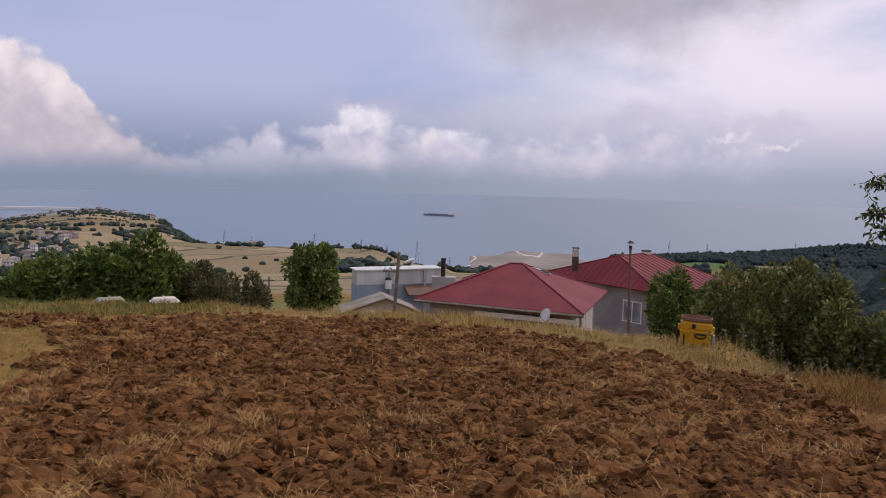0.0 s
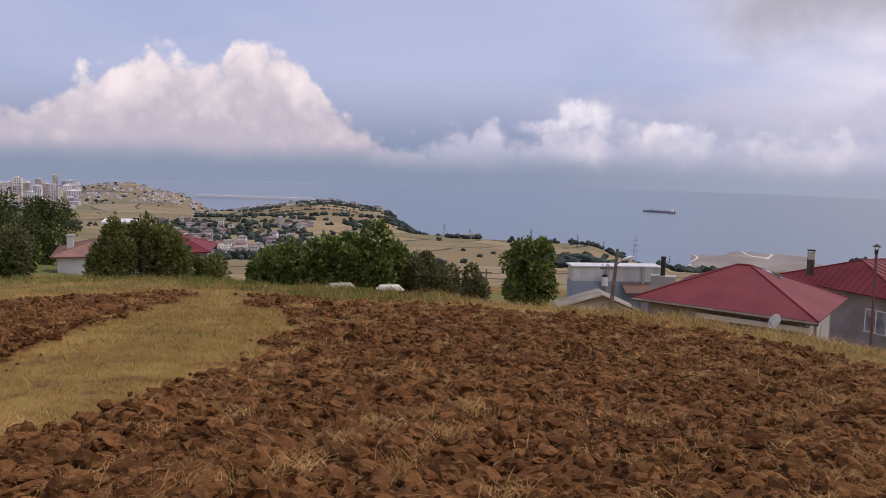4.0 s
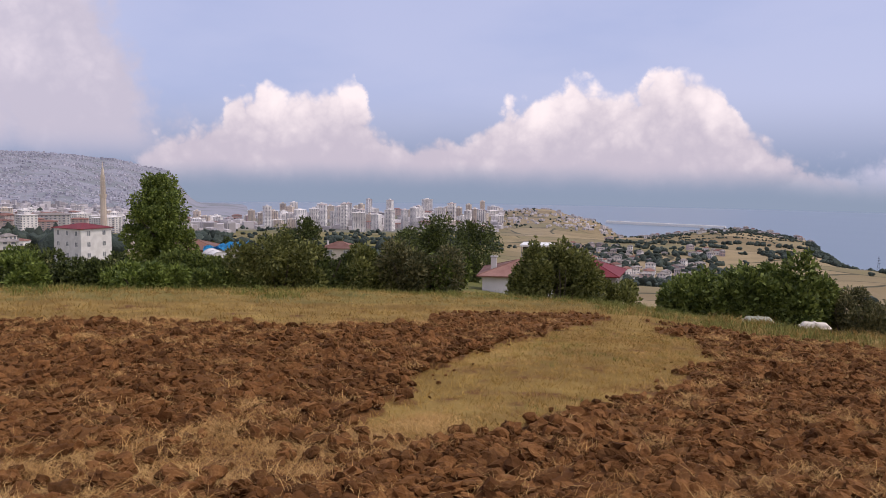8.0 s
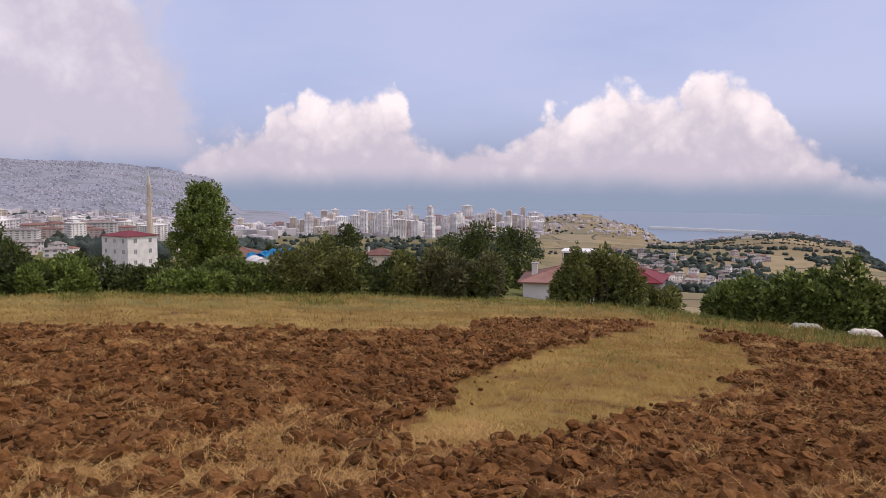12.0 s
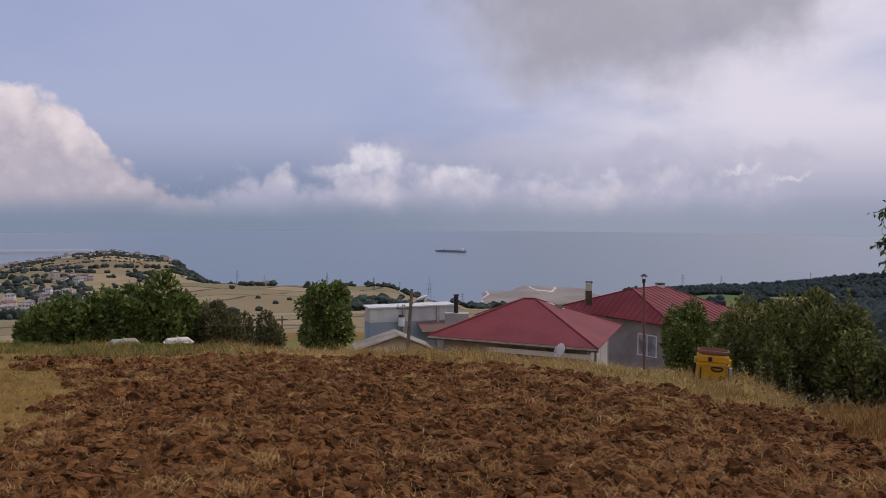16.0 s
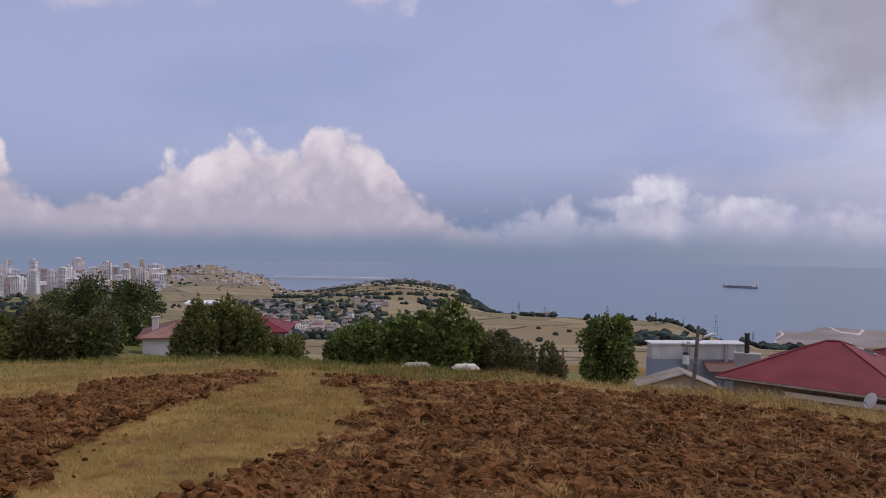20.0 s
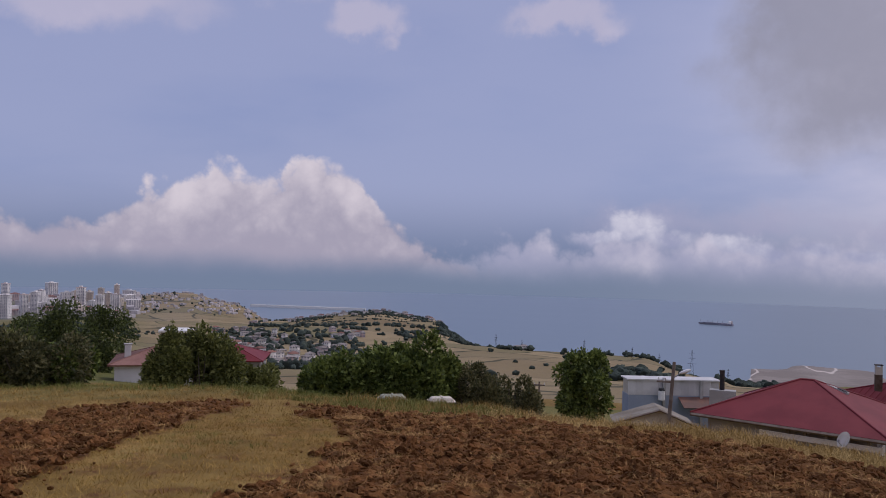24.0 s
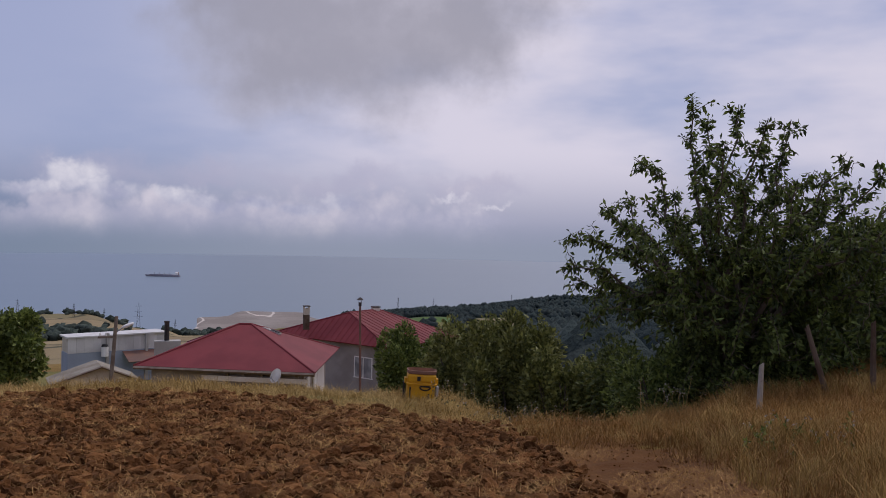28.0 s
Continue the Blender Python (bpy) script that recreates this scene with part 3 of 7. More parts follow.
def smooth_land(x, y):
    r, turn = np.hypot(x, y), np.degrees(np.arctan2(-x, y))
    table = np.stack([np.interp(r, d, h) for _, d, h in PROFILES])
    i = np.clip(np.searchsorted(KEY_TURNS, turn) - 1, 0, len(KEY_TURNS) - 2)
    f = (turn - KEY_TURNS[i]) / (KEY_TURNS[i + 1] - KEY_TURNS[i])
    f = f * f * (3 - 2 * f)
    low_side, high_side = np.take_along_axis(table, i[None], 0)[0], np.take_along_axis(table, (i + 1)[None], 0)[0]
    return low_side * (1 - f) + high_side * f


def to_line(x, y, line):
    """Distance to a line of points (x, y, half width), less the half width there."""
    best = np.full(np.shape(x), 1e9)
    for (ax, ay, aw), (bx, by, bw) in zip(line[:-1], line[1:]):
        dx, dy = bx - ax, by - ay
        f = np.clip(((x - ax) * dx + (y - ay) * dy) / (dx * dx + dy * dy), 0, 1)
        best = np.minimum(best, np.hypot(x - ax - f * dx, y - ay - f * dy) - (aw + f * (bw - aw)))
    return best


# the tongue of unploughed grass, the trodden end of it, and the outline of the tilled soil
STRIP = [(-9.4, 16.6, 0.5), (-8.5, 14.6, 0.6), (-7.7, 13.2, 1.05), (-6.9, 11.5, 1.4), (-6.15, 9.2, 1.45), (-5.6, 7.3, 1.25), (-5.1, 5.8, 0.8), (-4.95, 4.9, 0.4)]
TRACK = [(-4.9, 4.6, 0.35), (-5.1, 3.4, 0.55), (-5.3, 1.8, 0.7), (-5.0, -2.0, 0.9)]
TILLED = [(-18.1, 3.6), (-14.5, 5.7), (-13.0, 8.0), (-10.5, 10.7), (-12.1, 13.0), (-11.2, 14.6), (-9.2, 15.9), (-7.2, 16.2), (-4.6, 15.6), (-0.2, 14.7), (1.3, 14.0), (2.1, 13.3),
          (2.9, 12.7), (3.5, 11.8), (4.05, 10.5), (4.25, 8.8), (4.0, 7.2), (3.6, 6.0), (3.1, 4.5), (2.6, 2.0), (2.4, -3.0), (-6.0, -8.0), (-20.0, -6.0), (-24.0, 1.0)]


def within(x, y, ring):
    """Distance to a closed outline, over 0 inside it."""
    best, inside = np.full(np.shape(x), 1e9), np.zeros(np.shape(x), dtype=bool)
    for (ax, ay), (bx, by) in zip(ring, ring[1:] + ring[:1]):
        dx, dy = bx - ax, by - ay
        f = np.clip(((x - ax) * dx + (y - ay) * dy) / (dx * dx + dy * dy), 0, 1)
        best = np.minimum(best, np.hypot(x - ax - f * dx, y - ay - f * dy))
        if dy:
            inside ^= ((ay > y) != (by > y)) & (x < ax + (y - ay) * dx / dy)
    return np.where(inside, best, -best)


def ploughed(x, y):
    """Over 0 where the soil is turned over."""
    edge = 0.3 * fbm(x * 0.9, y * 0.9, 3, 4) + 0.15 * fbm(x * 4, y * 4, 5, 2)
    inside = np.minimum(within(x, y, TILLED), to_line(x, y, STRIP) + 0.25 * fbm(x * 1.7, y * 1.7, 7, 3))
    return inside + edge


def trodden(x, y):
    """1 on the flattened, straw-strewn end of the strip, 0 away from it."""
    return np.clip(0.5 - 1.2 * (to_line(x, y, TRACK) + 0.35 * fbm(x * 1.3, y * 1.3, 9, 3)), 0, 1)


def ground_z(x, y):
    x, y = np.asarray(x, dtype=float), np.asarray(y, dtype=float)
    shape = x.shape
    x, y = np.atleast_1d(x).ravel(), np.atleast_1d(y).ravel()
    r = np.hypot(x, y)
    z = smooth_land(x, y)
    z = z + np.clip((r - 90) / 400, 0, 1) * (5.0 * fbm(x / 160, y / 160, 11, 4)) * np.clip((z - SEA_LEVEL) / 30, 0, 1)
    z = z + 0.06 * fbm(x * 0.5, y * 0.5, 21, 3) * np.clip((60 - r) / 30, 0, 1)
    return z.reshape(shape)


def build_ground():
    turns = np.concatenate([np.arange(-180, -64, 1.5), np.arange(-64, -50, 1.0), np.arange(-50, 84, 0.3), np.arange(84, 110, 1.0), np.arange(110, 180, 1.5)])
    rings = np.concatenate([[0.002, 0.25, 0.6, 1.0, 1.4, 1.8, 2.2], 2.5 * 1.0075 ** np.arange(0, 292), 22.5 * 1.028 ** np.arange(0, 196)])
    rings = rings[rings < 4960]
    a, r = np.meshgrid(np.radians(turns), rings)
    x, y = -np.sin(a) * r, np.cos(a) * r
    z = ground_z(x, y)
    near = r < 40
    tilled = np.zeros_like(z)
    tilled[near] = ploughed(x[near], y[near])
    amount = np.clip(tilled * 3, 0, 1)
    amount[near] *= 1 - 0.55 * trodden(x[near], y[near])
    lumps = np.zeros_like(z)
    lumps[near] = 0.05 * fbm(x[near] * 2.6, y[near] * 2.6, 31, 2) + 0.085 * np.abs(fbm(x[near] * 5.5, y[near] * 5.5, 37, 3)) + 0.035 * fbm(x[near] * 15, y[near] * 15, 39, 2)
    z = z + amount * (lumps + 0.03) + (1 - amount) * near * 0.02 * fbm(x * 5, y * 5, 41, 2)
    n, m = x.shape
    i, j = np.meshgrid(np.arange(n - 1), np.arange(m), indexing="ij")
    k = (j + 1) % m
    faces = np.stack([i * m + j, (i + 1) * m + j, (i + 1) * m + k, i * m + k], -1).reshape(-1, 4)[:, ::-1]
    verts = np.stack([x, y, z], -1).reshape(-1, 3)
    me = raw_mesh("ground", verts, faces, GROUND, True)
    x, y, z, r, turn = x.ravel(), y.ravel(), z.ravel(), r.ravel(), np.degrees(a).ravel()
    rough = fbm(x / 60, y / 60, 51, 4)

    def between(v, lo, hi, soft):
        return np.clip((v - lo) / soft, 0, 1) * np.clip((hi - v) / soft, 0, 1)

    wide = fbm(x / 220, y / 220, 57, 3)
    dry = 0.72 + 0.35 * fbm(x * 0.35, y * 0.35, 61, 3) - 0.28 * between(turn, 14, 90, 12) * between(r, 14, 40, 2)
    dry = np.where((r < 20) & (turn > 10), 0.9 + 0.35 * fbm(x * 0.8, y * 0.8, 65, 3), dry)
    dry = np.where(r > 60, np.clip(1.0 + 0.5 * wide, 0, 1) * between(turn, -6, 41, 6) * (r > 110) + 0.15, dry)
    dry = np.maximum(dry, between(turn + 1 * rough, -24.5, -19.5, 0.6) * between(r, 740, 985, 25))
    dry = np.maximum(dry, 0.45 * between(turn, 33, 62, 3) * between(r + 120 * rough, 700, 1700, 80) * (1 + wide))
    wood = np.clip(-(turn + 11 + 5 * rough) / 3, 0, 1) * (r > 985) * (r < 4000) + np.clip(-(turn + 23 + 3 * rough) / 2, 0, 1) * (r > 60)
    crop = between(turn + 1.0 * rough, -19.6, -14.5, 0.5) * between(r + 40 * rough, 790, 985, 25)
    wood = np.clip(wood, 0, 1) * (1 - np.maximum(crop, between(turn + 1 * rough, -24.5, -19.5, 0.6) * between(r, 740, 985, 25))) * (turn > -150)
    sand = between(turn, -13, -0.9, 0.6) * between(r, 1420, 2100, 30)
    # cover of the haze-tinted town ground, stronger past 2300 m
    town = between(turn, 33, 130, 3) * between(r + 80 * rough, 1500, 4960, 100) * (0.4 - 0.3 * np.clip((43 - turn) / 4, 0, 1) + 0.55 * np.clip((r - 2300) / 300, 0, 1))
    worn = np.where((r < 19) & (turn > 10), 0.30 + 0.5 * fbm(x * 2.3, y * 2.3, 67, 3), 0)
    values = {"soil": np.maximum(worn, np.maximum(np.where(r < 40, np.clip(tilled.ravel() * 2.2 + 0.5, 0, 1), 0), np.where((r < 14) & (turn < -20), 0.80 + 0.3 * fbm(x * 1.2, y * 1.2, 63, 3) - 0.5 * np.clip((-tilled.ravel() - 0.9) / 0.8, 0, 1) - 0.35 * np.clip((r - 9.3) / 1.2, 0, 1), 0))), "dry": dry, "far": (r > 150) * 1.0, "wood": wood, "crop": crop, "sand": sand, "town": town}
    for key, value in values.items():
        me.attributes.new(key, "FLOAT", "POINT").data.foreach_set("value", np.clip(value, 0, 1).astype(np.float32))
    return tagged(new("ground", me), "ploughed hillside field, dry grass and hills running down to the coast", "ground", kind="structure")


LAND = build_ground()
a = np.radians(np.arange(0, 360, 2.0))
rings = np.array([600.0, 1400, 2000, 2600, 3300, 4100, 4950])
gx, gy = -np.sin(a)[None] * rings[:, None], np.cos(a)[None] * rings[:, None]
i, j = np.meshgrid(np.arange(len(rings) - 1), np.arange(len(a)), indexing="ij")
k = (j + 1) % len(a)
quads = np.stack([i * len(a) + j, (i + 1) * len(a) + j, (i + 1) * len(a) + k, i * len(a) + k], -1).reshape(-1, 4)[:, ::-1]
tagged(new("water", raw_mesh("water", np.stack([gx, gy, np.full_like(gx, SEA_LEVEL)], -1).reshape(-1, 3), quads, SEA)), "calm hazy grey-blue sea below the hills", "sea", kind="structure")


# ---- plants ----
def blades(name, spots, heights, mat, label, category, width=0.006, lean=0.35, seed=1):
    """Grass: one bent blade of two pieces on each spot (n x 3)."""
    rng = np.random.default_rng(seed)
    n = len(spots)
    a, b = rng.uniform(0, 2 * np.pi, n), rng.uniform(0, 2 * np.pi, n)
    side = np.stack([np.cos(a), np.sin(a), np.zeros(n)], -1) * width * rng.uniform(0.6, 1.3, (n, 1))
    bend = np.stack([np.cos(b), np.sin(b), np.zeros(n)], -1) * (heights * lean * rng.uniform(0.1, 1.3, n))[:, None]
    up = np.stack([np.zeros(n), np.zeros(n), heights], -1)
    mid = spots + up * 0.6 + bend * 0.35
    verts = np.stack([spots - side, spots + side, mid + side * 0.7, mid - side * 0.7, spots + up * 0.95 + bend], 1).reshape(-1, 3)
    base = np.arange(n)[:, None] * 5
    faces = np.concatenate([base + [0, 1, 2], base + [0, 2, 3], base + [3, 2, 4]])
    return tagged(new(name, raw_mesh(name, verts, faces, mat)), label, category, kind="stuff")


def leaf_mesh(name, spots, aims, size, mat, seed=1, ratio=0.45, droop=0.3):
    """Many leaves, each a folded blade of four triangles, spots n x 3, aims: the ways they point."""
    rng = np.random.default_rng(seed)
    n = len(spots)
    aims = aims + rng.normal(0, 0.55, (n, 3)) - [0, 0, droop]
    aims /= np.linalg.norm(aims, axis=1)[:, None] + 1e-9
    side = np.cross(aims, rng.normal(0, 1, (n, 3)))
    side /= np.linalg.norm(side, axis=1)[:, None] + 1e-9
    up = np.cross(side, aims)
    length = size * rng.uniform(0.6, 1.25, (n, 1))
    wide = length * ratio * 0.5
    middle = spots + aims * length * 0.5
    verts = np.stack([spots, middle + side * wide + up * wide * 0.4, spots + aims * length - up * length * 0.15, middle - side * wide + up * wide * 0.4, middle], 1).reshape(-1, 3)
    base = np.arange(n)[:, None] * 5
    faces = np.concatenate([base + [0, 1, 4], base + [1, 2, 4], base + [2, 3, 4], base + [3, 0, 4]])
    return raw_mesh(name, verts, faces, mat, False)


def limbs(rng, start, way, length, radius, depth, out, tips, spread=0.6, up=0.25, forks=(2, 3)):
    """Grows a limb of short lengths that forks, adding (p, q, r0, r1) to out and points with directions to tips."""
    p, d = Vector(start), Vector(way).normalized()
    steps = 4
    for s in range(steps):
        d = (d + Vector(rng.normal(0, 0.16, 3)) + Vector((0, 0, up * 0.25))).normalized()
        q = p + d * length / steps
        r0, r1 = radius * (1 - 0.16 * s), radius * (1 - 0.16 * (s + 1))
        out.append((p, q, r0, r1))
        if depth == 0 or (depth == 1 and s >= 2):
            tips.append((p, q))
        if depth and s >= 1:
            for _ in range(forks[0] if s < steps - 1 else forks[1]):
                e = (d + Vector(rng.normal(0, spread, 3)) + Vector((0, 0, up))).normalized()
                limbs(rng, q, e, length * rng.uniform(0.45, 0.7), r1 * 0.6, depth - 1, out, tips, spread, up, forks)
        p = q


def limb_mesh(pieces):
    bm = bmesh.new()
    for p, q, r0, r1 in pieces:
        rod(p, q, r0, max(r1, 0.003), 5, bm)
    return bm


def bush_shape(rng, n, size, lumps=14, hollow=0.45):
    """Points in a bushy heap of the given size (x, y, z), dense at the skin of its lumps, with the ways they face."""
    centres = np.stack([rng.uniform(-0.75, 0.75, lumps), rng.uniform(-0.75, 0.75, lumps), rng.uniform(0.22, 0.8, lumps)], -1)
    centres[:, 2] *= 1.05 - 0.45 * np.hypot(centres[:, 0], centres[:, 1])
    radii = rng.uniform(0.2, 0.38, lumps)
    pick = rng.integers(0, lumps, n)
    d = rng.normal(0, 1, (n, 3))
    d /= np.linalg.norm(d, axis=1)[:, None]
    at = centres[pick] + d * (radii[pick] * rng.uniform(hollow, 1.12, n) ** 0.6)[:, None]
    at[:, 2] = np.abs(at[:, 2])
    return at * [size[0], size[1], size[2]], d + [0, 0, 0.4]


def bush(label, turn, dist, size, mat, leaves=5000, leaf=0.09, seed=1, sink=0.1, name="bush", category="bush", shoots=30, ratio=0.5):
    """A shrub with stems from the ground, a heap of leaves and shoots that stick out of it."""
    rng = np.random.default_rng(seed)
    ob = thing(name, label, category, Matrix.Translation(polar(turn, dist) - Vector((0, 0, sink))) @ pose(0, 0, 0, 0, 0, turn))
    at, face = bush_shape(rng, leaves, size)
    extra, ways, stems = [], [], []
    for _ in range(shoots):
        k = rng.integers(0, leaves)
        p = at[k]
        d = face[k] * [0.5, 0.5, 0.3] + [0, 0, 0.9]
        d /= np.linalg.norm(d)
        long = rng.uniform(0.08, 0.2) * size[2]
        for s in np.linspace(0, 1, 16):
            extra.append(p + d * long * s + rng.normal(0, 0.02, 3)), ways.append(d * 0.3 + rng.normal(0, 0.7, 3))
    for _ in range(9):
        b = rng.uniform(-0.4, 0.4, 2)
        stems.append((Vector((b[0] * size[0] * 0.6, b[1] * size[1] * 0.6, 0)), Vector((b[0] * size[0] * 1.5, b[1] * size[1] * 1.5, size[2] * 0.6)), 0.03, 0.012))
    crown = new("crown", leaf_mesh("crown", np.concatenate([at, extra]), np.concatenate([face, ways]), leaf, mat, seed, ratio))
    crown.parent = ob
    for stem in stems:
        part("stem", limb_mesh([stem]), BARK, ob)
    return ob


# ---- houses below the field ----
def hip_roof(corners, eave, ridge, peak, mat, parent, thick=0.08, ribs=0.0):
    """Four sloping sheets between the eave's corners (counter-clockwise) and the ridge's two ends, each a part, with caps on the hips; ribs: spacing of the sheet's seams."""
    c = [Vector((x, y, eave)) for x, y in corners]
    r = [Vector((x, y, peak)) for x, y in ridge]
    # the ridge runs from near the edge 3-0 to near the edge 1-2
    for pts in ((c[0], c[1], r[1], r[0]), (c[1], c[2], r[1]), (c[2], c[3], r[0], r[1]), (c[3], c[0], r[0])):
        slope = part("roof_slope", solid(pts, thick), mat, parent)
        if ribs:
            a, b = pts[0], pts[1]
            top = pts[2:]
            along, n = (b - a), int((b - a).length / ribs)
            normal = (pts[1] - pts[0]).cross(pts[2] - pts[0]).normalized()
            normal *= math.copysign(1.0, normal.z)
            inward = normal.cross(along.normalized())
            inward *= math.copysign(1.0, inward.z)
            for k in range(1, n):
                p = a + along * k / n
                # where the seam meets the outline above
                best = None
                ring = [pts[1], *top, pts[0]]
                for u, v in zip(ring[:-1], ring[1:]):
                    e = v - u
                    m = Matrix(((inward.dot(inward), -inward.dot(e)), (inward.dot(e), -e.dot(e))))
                    if abs(m.determinant()) < 1e-6:
                        continue
                    w = u - p
                    s = m.inverted() @ Vector((w.dot(inward), w.dot(e)))
                    if s[0] > 0.05 and -0.001 <= s[1] <= 1.001:
                        best = s[0] if best is None else min(best, s[0])
                if best:
                    part("seam", rod(p + normal * 0.015, p + inward * (best - 0.03) + normal * 0.012, 0.022, 0.022, 4), mat, slope)
    for p, q in ((c[0], r[0]), (c[3], r[0]), (c[1], r[1]), (c[2], r[1]), (r[0], r[1])):
        if (p - q).length > 0.1:
            part("ridge_cap", rod(p, q, 0.045, 0.045, 8), mat, parent)


def window_part(parent, at, width, height, bars=1):
    """A framed window in the plane x-z, facing -y, with panes."""
    holder = part("window", box(-width / 2 - 0.06, width / 2 + 0.06, -0.03, 0.02, -0.05, 0.0), WHITE_PAINT, parent, "white window with panes", at)
    part("window_frame", box(-width / 2, -width / 2 + 0.06, -0.04, 0.02, 0, height, 0, box(width / 2 - 0.06, width / 2, -0.04, 0.02, 0, height, 0, box(-width / 2, width / 2, -0.04, 0.02, height - 0.06, height))), WHITE_PAINT, holder)
    for k in range(bars):
        x0, x1 = -width / 2 + width * k / bars, -width / 2 + width * (k + 1) / bars
        part("pane", box(x0 + 0.04, x1 - 0.04, -0.01, 0.005, 0.03, height - 0.05), CURTAIN, holder)
        if k:
            part("mullion", box(x0 - 0.03, x0 + 0.03, -0.035, 0.015, 0, height - 0.06), WHITE_PAINT, holder)
    return holder


def along_wall(p, q, f, z, out=0.0):
    """Pose of something set in the wall from p to q at the fraction f and height z, facing out to the right of p-q."""
    p, q = Vector((*p, 0)), Vector((*q, 0))
    d = (q - p).normalized()
    n = Vector((d.y, -d.x, 0))
    at = p + (q - p) * f + n * out
    return Matrix.Translation((at.x, at.y, z)) @ Matrix(((d.x, -n.x, 0, 0), (d.y, -n.y, 0, 0), (0, 0, 1, 0), (0, 0, 0, 1)))


def inset(corners, by):
    mid = sum((Vector(c) for c in corners), Vector((0, 0))) / len(corners)
    return [tuple(Vector(c) + (mid - Vector(c)).normalized() * by) for c in corners]


def walls(corners, low, high, mat, parent, thick=0.2):
    for i in range(len(corners)):
        p, q = Vector((*corners[i], low)), Vector((*corners[(i + 1) % len(corners)], low))
        d = (q - p).normalized()
        n = Vector((-d.y, d.x, 0)) * thick
        bm = bmesh.new()
        base = [p, q - d * 0.003, q + n - d * thick, p + n + d * thick]
        lo = [bm.verts.new(v) for v in base]
        hi = [bm.verts.new(v + Vector((0, 0, high - low))) for v in base]
        bm.faces.new(lo[::-1]), bm.faces.new(hi)
        for k in range(4):
            m = (k + 1) % 4
            bm.faces.new((lo[k], lo[m], hi[m], hi[k]))
        part("wall", bm, mat, parent)


def barn_house():
    """The low house with the wide red sheet roof."""
    ob = thing("house", "low grey farmhouse under a wide dark red sheet-metal hip roof", "house", Matrix.Translation((3.43, 37.95, -6.9)))
    corners = [(-4.57, -1.75), (2.31, -4.75), (4.57, 1.75), (-2.31, 4.75)]
    ridge = [(-0.25, 0.05), (0.25, -0.05)]
    hip_roof(corners, 2.5, ridge, 3.92, ROOF_RED, ob, 0.06)
    body = inset(corners, 0.75)
    walls(body, -0.3, 2.5, PLASTER_GREY, ob)
    part("fascia", rod((-4.57, -1.75, 2.42), (2.31, -4.75, 2.42), 0.07, 0.07, 4), TIMBER, ob, "dark timber fascia")
    # an open shed front of posts, boards and old doors under the eave
    for f in (0.52, 0.62, 0.74, 0.86, 0.97):
        part("post", box(-0.06, 0.06, -0.06, 0.06, -0.3, 2.45, 0.01), TIMBER, ob, "", along_wall(body[0], body[1], f, 0, 0.3))
    for f, w, h in ((0.57, 0.6, 1.3), (0.68, 0.7, 1.0), (0.8, 0.7, 1.5), (0.92, 0.6, 1.1)):
        part("board", box(-w / 2, w / 2, -0.02, 0.02, 0.2, h, 0.005), PLASTER_CREAM, ob, "pale weathered board", along_wall(body[0], body[1], f, 0.35, 0.25))
    part("plank", box(-2.2, 2.2, -0.03, 0.03, 2.0, 2.2, 0.005), PLASTER_CREAM, ob, "pale timber plank", along_wall(body[0], body[1], 0.7, 0, 0.36))
    for f, w in ((0.12, 0.9), (0.42, 0.8)):
        part("door", box(-w / 2, w / 2, -0.03, 0.03, 0.0, 2.0, 0.01), WHITE_PAINT, ob, "white panel door", along_wall(body[1], body[2], f, 0.1, 0.05))
    part("wall_panel", box(-1.0, 1.0, -0.02, 0.02, 0.0, 2.2, 0.005), PLASTER_WHITE, ob, "", along_wall(body[1], body[2], 0.7, 0.1, 0.04))
    # a hatch near the top of the roof
    m = Matrix.Translation((1.05, 0.1, 3.59)) @ pose(0, 0, 0, 0, 18, -24)
    hatch = part("roof_hatch", box(-0.55, 0.55, -0.12, 0.12, 0.0, 0.08, 0.01), CONCRETE, ob, "pale roof hatch with a dark opening", m)
    part("opening", box(0.1, 0.5, -0.1, 0.1, 0.08, 0.11, 0.01), BLACK, hatch)
    return ob


